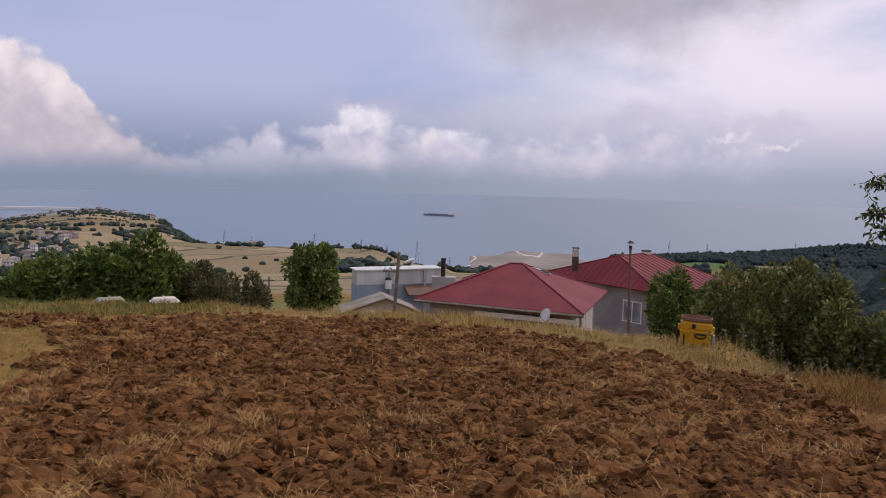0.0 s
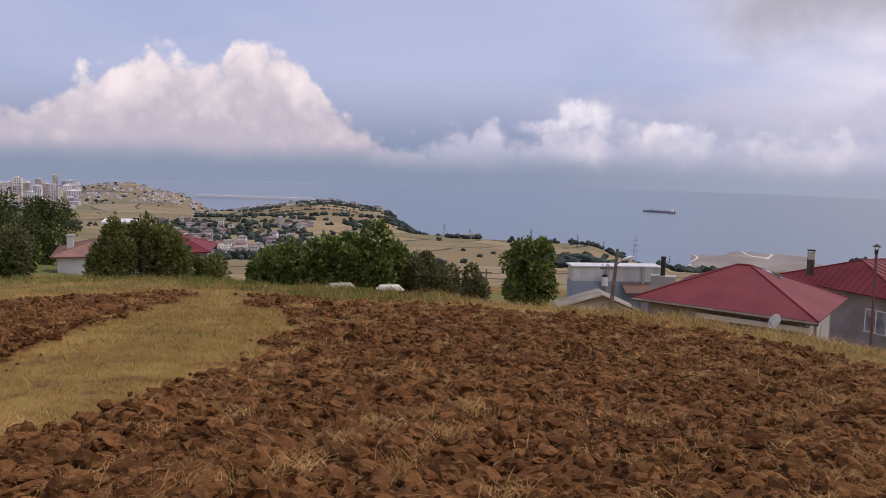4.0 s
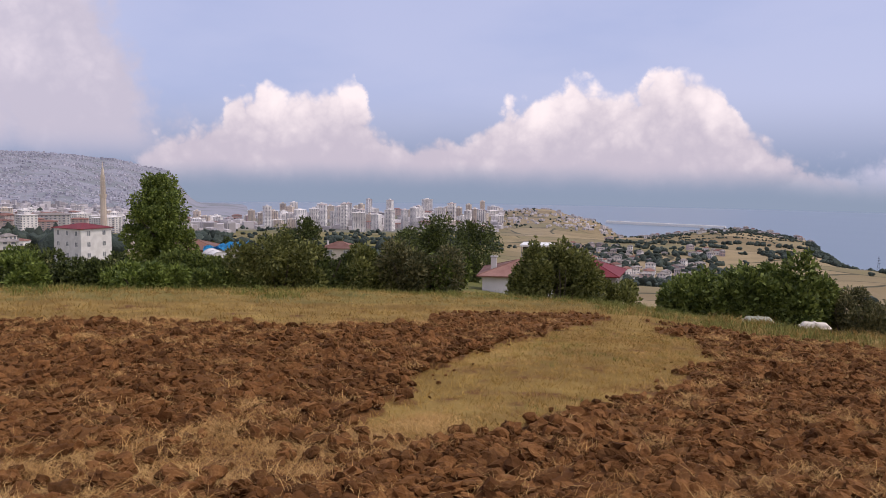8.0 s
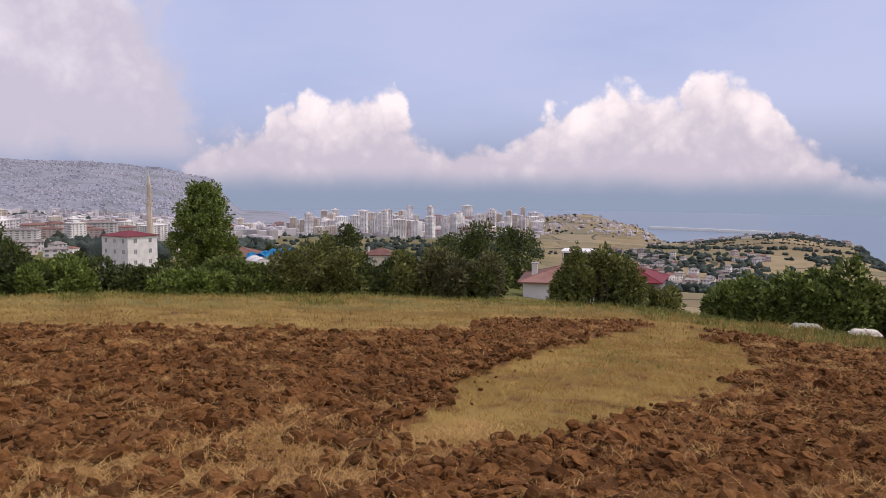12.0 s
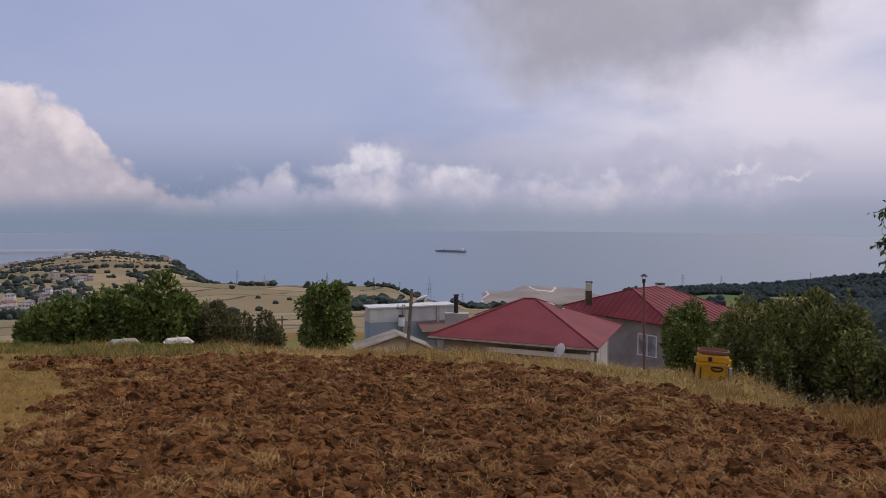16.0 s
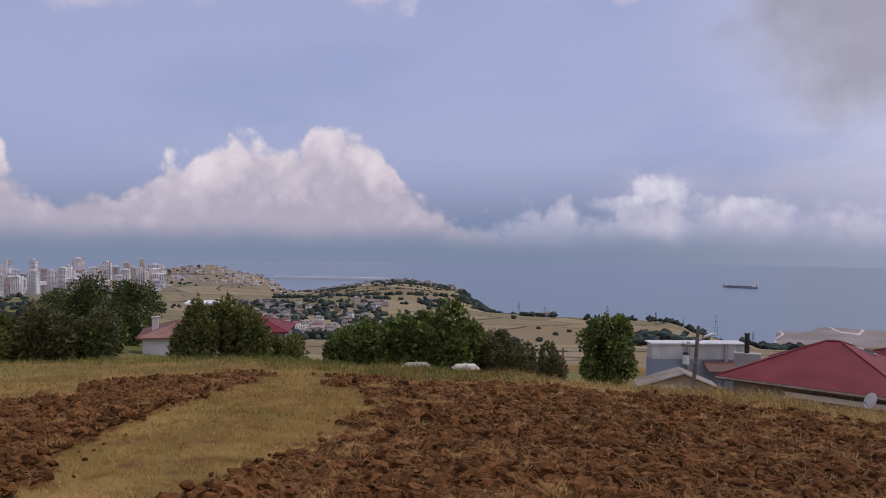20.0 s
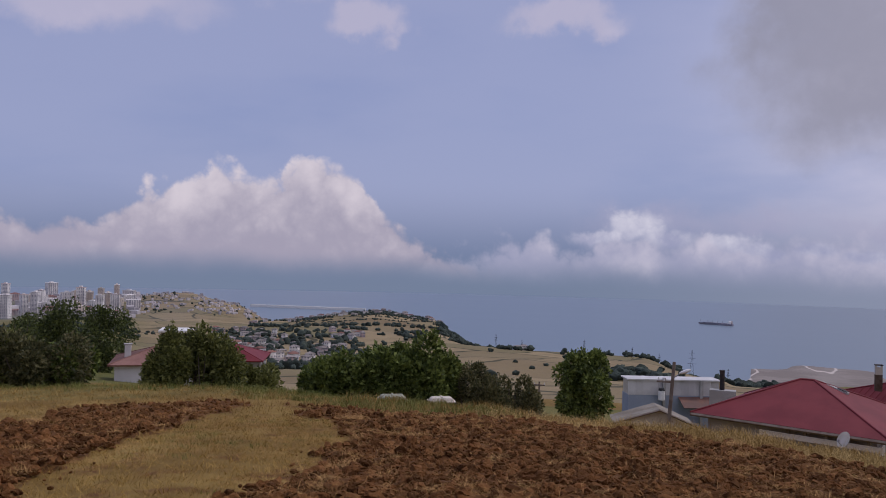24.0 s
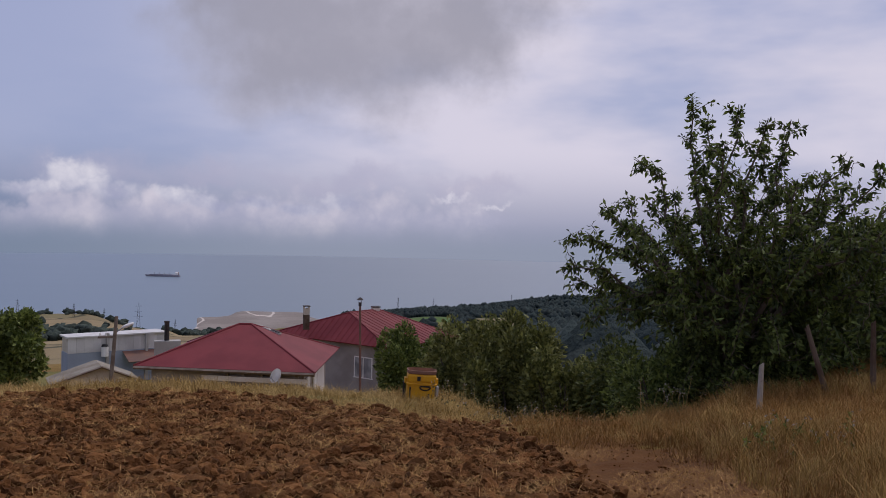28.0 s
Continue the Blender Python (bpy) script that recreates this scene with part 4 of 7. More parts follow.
def ridge_house():
    """The larger house with the ribbed red roof."""
    c0 = Vector((12.5, 47.3))
    u, v = Vector((-0.62, 0.785)), Vector((0.785, 0.62))
    ob = thing("house", "grey rendered house under a ribbed red sheet-metal hip roof", "house", Matrix.Translation((c0.x, c0.y, -8.9)))
    lu, lv = 9.8, 7.6
    corners = [tuple(u * lu), (0.0, 0.0), tuple(v * lv), tuple(u * lu + v * lv)]
    apex = Vector((-1.4, 4.9))
    ridge = [tuple(apex), tuple(apex + v * 2.9)]
    hip_roof(corners[1:] + corners[:1], 3.25, ridge, 4.85, ROOF_RED, ob, 0.06, 0.42)
    body = inset(corners, 0.8)
    walls(body, -0.5, 3.25, PLASTER_GREY, ob)
    for f, w in ((0.30, 1.4), (0.80, 1.4)):
        window_part(ob, along_wall(body[0], body[1], f, 1.2, 0.0), w, 1.25, 2)
    for f, w in ((0.2, 1.6), (0.6, 1.6)):
        window_part(ob, along_wall(body[1], body[2], f, 1.1, 0.0), w, 1.3, 2)
    for a, z, h, w in ((Vector((-4.1, 5.0)), 4.1, 1.13, 0.18), (Vector((0.7, 6.6)), 4.5, 0.5, 0.25)):
        stack = part("chimney", box(-w, w, -w, w, -0.3, h * 0.55, 0.01), OLD_POST if w < 0.2 else PLASTER_WHITE, ob, "brick chimney with a pale top", Matrix.Translation((a.x, a.y, z)))
        part("chimney_top", box(-w, w, -w, w, h * 0.55, h * 0.9, 0.01), PLASTER_CREAM, stack)
        for x in (-w + 0.03, w - 0.03):
            for y in (-w + 0.03, w - 0.03):
                part("chimney_pier", box(x - 0.03, x + 0.03, y - 0.03, y + 0.03, h * 0.9, h), PLASTER_CREAM, stack)
        part("chimney_cap", box(-w - 0.03, w + 0.03, -w - 0.03, w + 0.03, h, h + 0.05, 0.01), IRON, stack)
    return ob


def stove_stack():
    at = polar(-12.72, 45.5)
    ob = thing("stove_pipe", "tall rusty stove pipe with a cone cap beside the house", "pipe", Matrix.Translation(at))
    top = 1.6 - 45.5 * math.tan(radians(5.05)) - at.z
    part("pipe", rod((0.12, 0, -0.2), (0, 0, top - 0.25), 0.065, 0.062, 10), RUST, ob)
    part("collar", rod((0, 0, top - 0.45), (0, 0, top - 0.25), 0.085, 0.085, 10), IRON, ob)
    part("cap", rod((0, 0, top - 0.12), (0, 0, top + 0.02), 0.21, 0.03, 12), IRON, ob)
    for x in (-0.07, 0.07):
        part("cap_stay", rod((x, 0, top - 0.3), (x, 0, top - 0.1), 0.01), IRON, ob)


def black_pipe():
    at = polar(-0.17, 60)
    ob = thing("flue", "plain black flue pipe rising behind the roofs", "pipe", Matrix.Translation(at))
    top = 1.6 - 60 * math.tan(radians(6.65)) - at.z
    part("pipe", rod((0, 0, -0.2), (0, 0, top), 0.17, 0.17, 10), IRON, ob)
    part("rim", rod((0, 0, top - 0.05), (0, 0, top + 0.02), 0.2, 0.2, 10), IRON, ob)
    part("base_wall", box(-0.8, 0.9, -0.4, 0.4, -0.3, top - 1.3, 0.02), CONCRETE, ob)


def street_lamp():
    at = polar(3.2, 42)
    ob = thing("street_lamp", "leaning wooden utility pole with a white street lamp head", "street lamp", Matrix.Translation(at))
    top = 1.6 - 42 * math.tan(radians(6.28)) - at.z
    tip = Vector((0.25, 0, top))
    part("pole", rod((-0.05, 0, -0.3), tip, 0.11, 0.075, 10), TIMBER, ob)
    part("bracket", rod(tip - Vector((0, 0, 0.75)), tip + Vector((0.33, -0.05, -0.5)), 0.025), STEEL, ob)
    head = bmesh.new()
    bmesh.ops.create_uvsphere(head, u_segments=12, v_segments=8, radius=1.0, matrix=Matrix.Translation(tip + Vector((0.5, -0.06, -0.43))) @ pose(0, 0, 0, 0, -22, 0) @ Matrix.Diagonal((0.30, 0.12, 0.09, 1)))
    part("lamp_head", head, WHITE_PAINT, ob, "white oval lamp head")
    part("crossarm", box(-0.55, 0.1, -0.05, 0.05, top - 1.02, top - 0.92), TIMBER, ob)
    for x in (-0.45, -0.2):
        part("insulator", rod((x, 0, top - 0.92), (x, 0, top - 0.78), 0.04, 0.03), WHITE_PAINT, ob)
    return at + tip


def shed():
    """The long two-tone shed with a pale upper wall."""
    d = 78.0
    z = 1.6 - d * math.tan(radians(7.55))
    left, right = polar(5.72, d, 0), polar(0.0, d + 2.5, 0)
    span = (right - left).length
    turn = math.degrees(math.atan2(right.y - left.y, right.x - left.x))
    low = float(ground_z(left.x, left.y)) - 1.0
    ob = thing("shed", "long flat-roofed shed, pale metal cladding above a blue-grey wall", "shed", Matrix.Translation((left.x, left.y, z)) @ pose(0, 0, 0, 0, 0, turn))
    part("lower_wall", box(0, span, 0.03, 2.0, low - z, -1.38), BLUE_GREY, ob, "blue-grey painted wall")
    for k in range(12):
        part("cladding_panel", box(span * k / 12 + 0.004, span * (k + 1) / 12 - 0.004, 0.0, 0.06, -1.4, -0.06), CLADDING, ob)
    part("upper_wall", box(0.05, span - 0.05, 0.06, 1.95, -1.39, -0.08), PLASTER_CREAM, ob)
    part("roof", box(-0.15, span + 0.15, -0.15, 2.1, -0.08, 0.05, 0.01), CLADDING, ob, "pale roof edge")
    for f in (0.39, 0.80):
        part("pier", box(span * f - 0.12, span * f + 0.12, -0.25, 0.0, low - z, 0.2 if f < 0.5 else 0.0), CONCRETE, ob)
    part("awning", solid([(span * 0.55, -0.02, -1.5), (span * 0.98, -0.02, -1.5), (span * 0.98, -1.8, -2.2), (span * 0.55, -1.8, -2.2)], 0.05), RUST, ob, "dark lean-to roof")
    tank = part("water_tank", rod((span * 0.35, -0.5, -1.75), (span * 0.35, -0.5, -0.9), 0.3, 0.3, 14), WHITE_PAINT, ob, "white water tank with a dark lid")
    part("lid", rod((span * 0.35, -0.5, -0.9), (span * 0.35, -0.5, -0.7), 0.31, 0.2, 14), BLACK, tank)


def gable_barn():
    """The small barn whose pale gable roof shows over the grass."""
    d = 44.0
    peak = 1.6 - d * math.tan(radians(9.1))
    at = polar(4.0, d, peak)
    ob = thing("barn", "small barn with a pale corrugated gable roof", "barn", Matrix.Translation(at) @ pose(0, 0, 0, 0, 0, 12))
    drop = 0.72
    for s, w in ((-1, 2.2), (1, 1.7)):
        slope = part("roof_slope", solid([(0, -1.6, 0), (0, 0.6, 0), (s * w, 0.6, -drop), (s * w, -1.6, -drop)], 0.05), ROOF_PALE, ob, "pale corrugated roof sheet")
        bm = bmesh.new()
        for k in range(11):
            y = -1.58 + k * 0.2
            rod((0, y, 0.01), (s * w, y, -drop + 0.01), 0.03, 0.03, 4, bm)
        part("corrugation", bm, ROOF_PALE, slope)
    for s, w in ((-1, 2.25), (1, 1.75)):
        part("barge_board", rod((0, -1.63, 0.0), (s * w, -1.63, -drop), 0.05, 0.05, 4), TIMBER, ob)
    part("wall", box(-1.9, 1.45, -1.3, 0.4, -3.4, -drop), PLASTER_CREAM, ob)
    bm = bmesh.new()
    a, b, c = bm.verts.new((-1.9, -1.3, -drop)), bm.verts.new((1.45, -1.3, -drop)), bm.verts.new((0, -1.3, -0.05))
    d2 = [bm.verts.new(v.co + Vector((0, 0.12, 0))) for v in (a, b, c)]
    bm.faces.new((a, b, c)), bm.faces.new(d2[::-1])
    for p, q, r, s in ((a, b, d2[1], d2[0]), (b, c, d2[2], d2[1]), (c, a, d2[0], d2[2])):
        bm.faces.new((q, p, s, r))
    part("gable_wall", bm, PLASTER_CREAM, ob)


def dish(at, aim, size, label):
    ob = thing("satellite_dish", label, "dish", Matrix.Translation(at) @ pose(0, 0, 0, 0, 0, aim))
    bm = bmesh.new()
    rings = 6
    rows = []
    for k in range(rings + 1):
        rr = size * k / rings
        rows.append([bm.verts.new((math.cos(a) * rr, -0.25 * (rr / size) ** 2 * size, math.sin(a) * rr)) for a in np.linspace(0, 2 * np.pi, 20, endpoint=False)] if k else [bm.verts.new((0, 0, 0))])
    for j in range(20):
        bm.faces.new((rows[0][0], rows[1][j], rows[1][(j + 1) % 20]))
        for k in range(1, rings):
            bm.faces.new((rows[k][j], rows[k + 1][j], rows[k + 1][(j + 1) % 20], rows[k][(j + 1) % 20]))
    bmesh.ops.solidify(bm, geom=bm.faces[:], thickness=0.012)
    part("reflector", bm, WHITE_PAINT, ob, "", pose(0, 0, 0, -25, 0, 0))
    part("mast", rod((0, 0.08, -1.6), (0, 0.06, 0), 0.025), STEEL, ob)
    part("feed_arm", rod((0, -0.05, -size * 0.8), (0, -size * 1.0, -0.02), 0.012), STEEL, ob)
    part("feed", rod((0, -size * 1.0, -0.05), (0, -size * 0.85, 0.03), 0.03), STEEL, ob)


def yellow_sprayer():
    """A knapsack sprayer's yellow tank standing in the dry grass."""
    at = polar(-17.1, 15.2) - Vector((0, 0, 0.13))
    ob = thing("sprayer_tank", "yellow plastic knapsack sprayer tank with dark markings standing in dry grass", "sprayer", Matrix.Translation(at + Vector((0, 0, 0.06))) @ pose(0, 0, 0, 0, 3, -12) @ Matrix.Diagonal((1.08, 1.08, 1.12, 1)))
    bm = box(-0.24, 0.24, -0.17, 0.17, 0.0, 0.48, 0.05)
    for v in bm.verts:
        v.co.x *= 0.94 + 0.12 * v.co.z
    part("tank", bm, YELLOW, ob)
    collar = bmesh.new()
    rows = []
    for z, grow in ((0.47, 0.0), (0.485, 0.025), (0.53, 0.025), (0.535, 0.012), (0.49, 0.0)):
        rows.append([collar.verts.new(((0.22 + grow) * math.copysign(abs(math.cos(a)) ** 0.45, math.cos(a)), (0.15 + grow) * math.copysign(abs(math.sin(a)) ** 0.45, math.sin(a)), z)) for a in np.linspace(0, 2 * np.pi, 28, endpoint=False)])
    for lower, upper in zip(rows[:-1], rows[1:]):
        for k in range(28):
            collar.faces.new((lower[k], lower[(k + 1) % 28], upper[(k + 1) % 28], upper[k]))
    part("top_rim", collar, RUST, ob, "dull rusty brown rim")
    part("band", box(-0.255, 0.255, -0.185, 0.185, 0.30, 0.335, 0.012), YELLOW, ob, "raised moulded band")
    part("shoulder", box(-0.235, 0.235, -0.19, -0.16, 0.36, 0.46, 0.015), YELLOW, ob, "raised moulded shoulder")
    part("filler_cap", box(-0.085, -0.025, -0.205, -0.188, 0.375, 0.445, 0.008), BLACK, ob, "dark square cap")
    bm = bmesh.new()
    for k in range(8):
        a, b = math.pi * (1.12 + 0.095 * k), math.pi * (1.12 + 0.095 * (k + 1))
        rod((0.06 + 0.10 * math.cos(a), -0.178, 0.30 + 0.075 * math.sin(a)), (0.06 + 0.10 * math.cos(b), -0.178, 0.30 + 0.075 * math.sin(b)), 0.012, 0.012, 5, bm)
    part("grip", bm, BLACK, ob, "dark curved grip")
    part("grip_bar", box(-0.03, 0.15, -0.192, -0.172, 0.275, 0.298, 0.004), BLACK, ob)
    part("groove", box(-0.20, -0.175, -0.180, -0.165, 0.08, 0.27, 0.003), BLACK, ob)
    part("groove", box(0.11, 0.14, -0.178, -0.165, 0.04, 0.17, 0.003), BLACK, ob)
    part("side_tag", box(0.25, 0.29, -0.16, -0.02, 0.12, 0.29, 0.01), CONCRETE, ob, "pale worn side plate")
    for s in (-1, 1):
        part("strap_lug", box(s * 0.255 - 0.028, s * 0.255 + 0.028, -0.08, 0.04, 0.31, 0.40, 0.01), YELLOW, ob)
    part("strap", rod((-0.275, -0.04, 0.05), (-0.285, -0.03, 0.33), 0.02, 0.02, 8), BLACK, ob)


def white_tub(turn, dist, size, tilt, label, sink=0.02, mat=WHITE_PAINT):
    """An upturned tub with a rounded bottom and a lip."""
    ob = thing("tub", label, "tub", Matrix.Translation(polar(turn, dist) - Vector((0, 0, sink))) @ pose(0, 0, 0, tilt, 0, turn + 8))
    w, d, h = size
    bm = box(-w / 2, w / 2, -d / 2, d / 2, 0.02, h, min(w, d, h) * 0.28)
    for v in bm.verts:
        k = 1 - 0.22 * (v.co.z / h) ** 2
        v.co.x *= k
        v.co.y *= k
    part("body", bm, mat, ob)
    part("lip", box(-w / 2 - 0.03, w / 2 + 0.03, -d / 2 - 0.03, d / 2 + 0.03, 0.0, 0.035, 0.012), mat, ob)
    part("rib", box(-0.02, 0.02, -d * 0.38, d * 0.38, h - 0.01, h + 0.015, 0.004), mat, ob)


def fence_post(turn, dist, height, lean, mat, label):
    ob = thing("fence_post", label, "post", Matrix.Translation(polar(turn, dist) - Vector((0, 0, 0.1))) @ pose(0, 0, 0, 0, lean, turn), "old fence posts")
    bm = rod((0, 0, 0), (0, 0, height + 0.1), 0.042, 0.032, 7)
    for v in bm.verts:
        v.co.x += 0.012 * math.sin(v.co.z * 9 + dist)
        if v.co.z > height:
            v.co.z += v.co.x * 0.8
    part("stake", bm, mat, ob)
    part("wire_nail", rod((0, -0.05, height * 0.8), (0, 0.05, height * 0.8), 0.004), IRON, ob)


barn_house()
ridge_house()
stove_stack()
black_pipe()
street_lamp()
shed()
gable_barn()
dish(Vector((3.95, 30.8, -4.05)), -58, 0.28, "white satellite dish on a mast before the farmhouse")
yellow_sprayer()
white_tub(18.3, 21.2, (0.62, 0.36, 0.12), 0, "upturned white plastic tub in the grass", -0.08, PLASTER_CREAM)
white_tub(21.6, 21.8, (0.68, 0.5, 0.13), 4, "dull greenish tub half hidden in the grass", -0.03, DULL_TUB)
white_tub(11.4, 24.5, (0.62, 0.4, 0.14), 3, "flat white plastic tub beside the walnut tree", -0.05)
fence_post(-39.4, 12.0, 0.62, 1, PALE_POST, "short pale split fence post in dry grass")
fence_post(-43.4, 12.6, 0.98, -17, OLD_POST, "dark leaning fence post in dry grass")
fence_post(-45.8, 12.4, 0.92, -2, OLD_POST, "dark rough fence post in dry grass")
fence_post(-47.0, 12.6, 0.75, 2, OLD_POST, "dark rough fence post in dry grass")


def small_house(label, turn, dist, size, wall_mat, roof_mat, face, rise=1.2, lift=0.0, chimney=True, rows=1, kind_name="house"):
    """A plain hip-roofed house, face: degrees that its front is turned."""
    w, d, h = size
    at = polar(turn, dist)
    ob = thing(kind_name, label, "house", Matrix.Translation(at + Vector((0, 0, lift))) @ pose(0, 0, 0, 0, 0, face))
    body = [(-w / 2, -d / 2), (w / 2, -d / 2), (w / 2, d / 2), (-w / 2, d / 2)]
    over = 0.45
    walls(body, -3.0, h, wall_mat, ob, 0.25)
    eaves = [(-w / 2 - over, -d / 2 - over), (w / 2 + over, -d / 2 - over), (w / 2 + over, d / 2 + over), (-w / 2 - over, d / 2 + over)]
    gap = max(0.05, (w - d) / 2)
    hip_roof(eaves, h, [(-gap, 0), (gap, 0)], h + rise, roof_mat, ob, 0.12)
    storey = h / rows
    for r in range(rows):
        for side, (p, q) in enumerate(((body[0], body[1]), (body[1], body[2]), (body[3], body[0]))):
            n = max(1, int((Vector(q) - Vector(p)).length / 3.4))
            for k in range(n):
                window_part(ob, along_wall(p, q, (k + 0.5) / n, r * storey + 0.95, 0.0), 1.1, 1.25, 2)
    if chimney:
        stack = part("chimney", box(-0.22, 0.22, -0.22, 0.22, h, h + rise + 0.25, 0.02), PLASTER_WHITE, ob, "white chimney", Matrix.Translation((-w * 0.36, -d * 0.2, 0)))
        part("chimney_cap", box(-0.29, 0.29, -0.29, 0.29, h + rise + 0.25, h + rise + 0.35, 0.02), CONCRETE, stack)
    return ob


# white hut by the hedge, a red roof further on, the flat barn and the tall white house
small_house("white cottage with a tile roof and stout chimney behind shrubs", 36.9, 68, (5.4, 5.5, 2.6), PLASTER_WHITE, ROOF_TILE, 34, 1.0, -0.75)
small_house("house under a broad red roof among trees", 32.4, 95, (7.5, 7, 2.6), PLASTER_GREY, ROOF_RED, 24, 1.5, 0.9, False)
small_house("three-storey white house with a shallow red roof", 65.2, 245, (9.5, 11, 8.6), PLASTER_WHITE, ROOF_RED, 102, 1.2, 1.6, False, 3)
small_house("low house with a rusty brown roof", 58.8, 135, (9, 7, 2.6), RUST, RUST, 50, 1.3, -0.9, False)
small_house("small house with a grey-brown tile roof", 49.0, 190, (7, 6, 2.6), PLASTER_CREAM, ROOF_TILE, 40, 1.3, 0.8, True)


def flat_barn():
    at = polar(35.6, 150, 1.6 - 150 * math.tan(radians(4.92)))
    low = float(ground_z(at.x, at.y)) - at.z
    ob = thing("barn", "long barn with a white flat roof edge and open dark front", "barn", Matrix.Translation(at) @ pose(0, 0, 0, 0, 0, 30))
    part("roof", box(-2.8, 2.8, -3, 3, -0.35, 0.0, 0.03), WHITE_PAINT, ob, "white flat roof edge")
    part("wall", box(-2.6, 2.6, 0, 2.9, low - 1, -0.35), IRON, ob)
    for x in (-2.5, -0.9, 0.9, 2.5):
        part("post", box(x - 0.08, x + 0.08, -2.9, -2.74, low - 1, -0.35), CONCRETE, ob)


def tarp_shed():
    at = polar(56.5, 118, 1.6 - 118 * math.tan(radians(5.15)))
    low = float(ground_z(at.x, at.y)) - at.z
    ob = thing("tarp_shed", "sagging bright blue tarpaulin over a low shed", "shed", Matrix.Translation(at) @ pose(0, 0, 0, 0, 0, 56))
    bm = bmesh.new()
    grid = [[bm.verts.new((x, y, 0.28 * math.sin(x * 1.7 + y) + 0.18 * math.cos(x * 3.1 - y * 2) - 0.10 * abs(y) * abs(y) * 0.5 + 0.12 * x)) for y in np.linspace(-2, 2, 9)] for x in np.linspace(-3.0, 3.0, 15)]
    for i in range(14):
        for j in range(8):
            bm.faces.new((grid[i][j], grid[i + 1][j], grid[i + 1][j + 1], grid[i][j + 1]))
    bmesh.ops.solidify(bm, geom=bm.faces[:], thickness=0.03)
    part("tarpaulin", bm, TARP, ob)
    part("wall", box(-2.2, 2.2, -1.6, 1.7, low - 0.5, -0.45), PLASTER_CREAM, ob)


flat_barn()
tarp_shed()


def round_tent():
    at = polar(57.2, 108) - Vector((0, 0, 0.6))
    ob = thing("polytunnel", "small pale plastic polytunnel beside the blue tarpaulin", "polytunnel", Matrix.Translation(at) @ pose(0, 0, 0, 0, 0, 70))
    bm = bmesh.new()
    arcs = [[bm.verts.new((math.cos(a) * 1.3, y, math.sin(a) * 1.3 + 0.5)) for a in np.linspace(0, math.pi, 13)] for y in (-2.5, 0, 2.5)]
    for p, q in zip(arcs[:-1], arcs[1:]):
        for k in range(12):
            bm.faces.new((p[k], q[k], q[k + 1], p[k + 1]))
    bm.faces.new(arcs[0][::-1]), bm.faces.new(arcs[-1])
    part("cover", bm, CITY_WHITE, ob)
    for y in (-2.5, 0, 2.5):
        hoop = bmesh.new()
        for a in np.linspace(0, math.pi, 9)[:-1]:
            b = a + math.pi / 8
            rod((math.cos(a) * 1.32, y, math.sin(a) * 1.32 + 0.5), (math.cos(b) * 1.32, y, math.sin(b) * 1.32 + 0.5), 0.03, 0.03, 5, hoop)
        part("hoop", hoop, STEEL, ob)


round_tent()


def minaret(label, turn, dist, height, base, mat, lattice=False):
    at = polar(turn, dist)
    ob = thing("minaret", label, "tower", Matrix.Translation(at - Vector((0, 0, 1))))
    height = 1.6 + dist * math.tan(radians(height)) - at.z + 1
    part("shaft", rod((0, 0, 0), (0, 0, height * 0.62), base, base * 0.72, 12), mat, ob)
    part("balcony", rod((0, 0, height * 0.62), (0, 0, height * 0.66), base * 0.9, base * 1.15, 12), mat, ob)
    part("upper_shaft", rod((0, 0, height * 0.66), (0, 0, height * 0.84), base * 0.6, base * 0.5, 12), mat, ob)
    part("spire", rod((0, 0, height * 0.84), (0, 0, height), base * 0.55, 0.03, 12), STEEL if not lattice else mat, ob)
    if lattice:
        for k in range(14):
            z, r = height * 0.06 * k + 0.8, base * (1.25 - 0.045 * k)
            bm = bmesh.new()
            for i in range(8):
                a, b = i * math.pi / 4, (i + 1) * math.pi / 4
                rod((math.cos(a) * r, math.sin(a) * r, z), (math.cos(b) * r, math.sin(b) * r, z), 0.09, 0.09, 4, bm)
            part("scaffold_ring", bm, CITY_WARM, ob)
        for i in range(8):
            a = i * math.pi / 4
            part("scaffold_pole", rod((math.cos(a) * base * 1.25, math.sin(a) * base * 1.25, 0), (math.cos(a) * base * 0.65, math.sin(a) * base * 0.65, height * 0.86), 0.07, 0.07, 4), CITY_WARM, ob)


minaret("tall tan minaret wrapped in scaffolding", 63.95, 350, 0.25, 1.25, CITY_WARM, True)
minaret("slim white village minaret", 26.65, 700, -6.98, 1.0, CITY_WHITE)
dome_at = polar(62.6, 352)
mosque = thing("mosque", "white dome of a mosque behind the poplar", "mosque", Matrix.Translation(dome_at))
bm = bmesh.new()
bmesh.ops.create_uvsphere(bm, u_segments=20, v_segments=10, radius=4.5, matrix=Matrix.Translation((0, 0, 4.0)))
part("dome", bm, CITY_WHITE, mosque)
part("hall", box(-5.5, 5.5, -5, 5, -2, 5, 0.2), CITY_WARM, mosque)


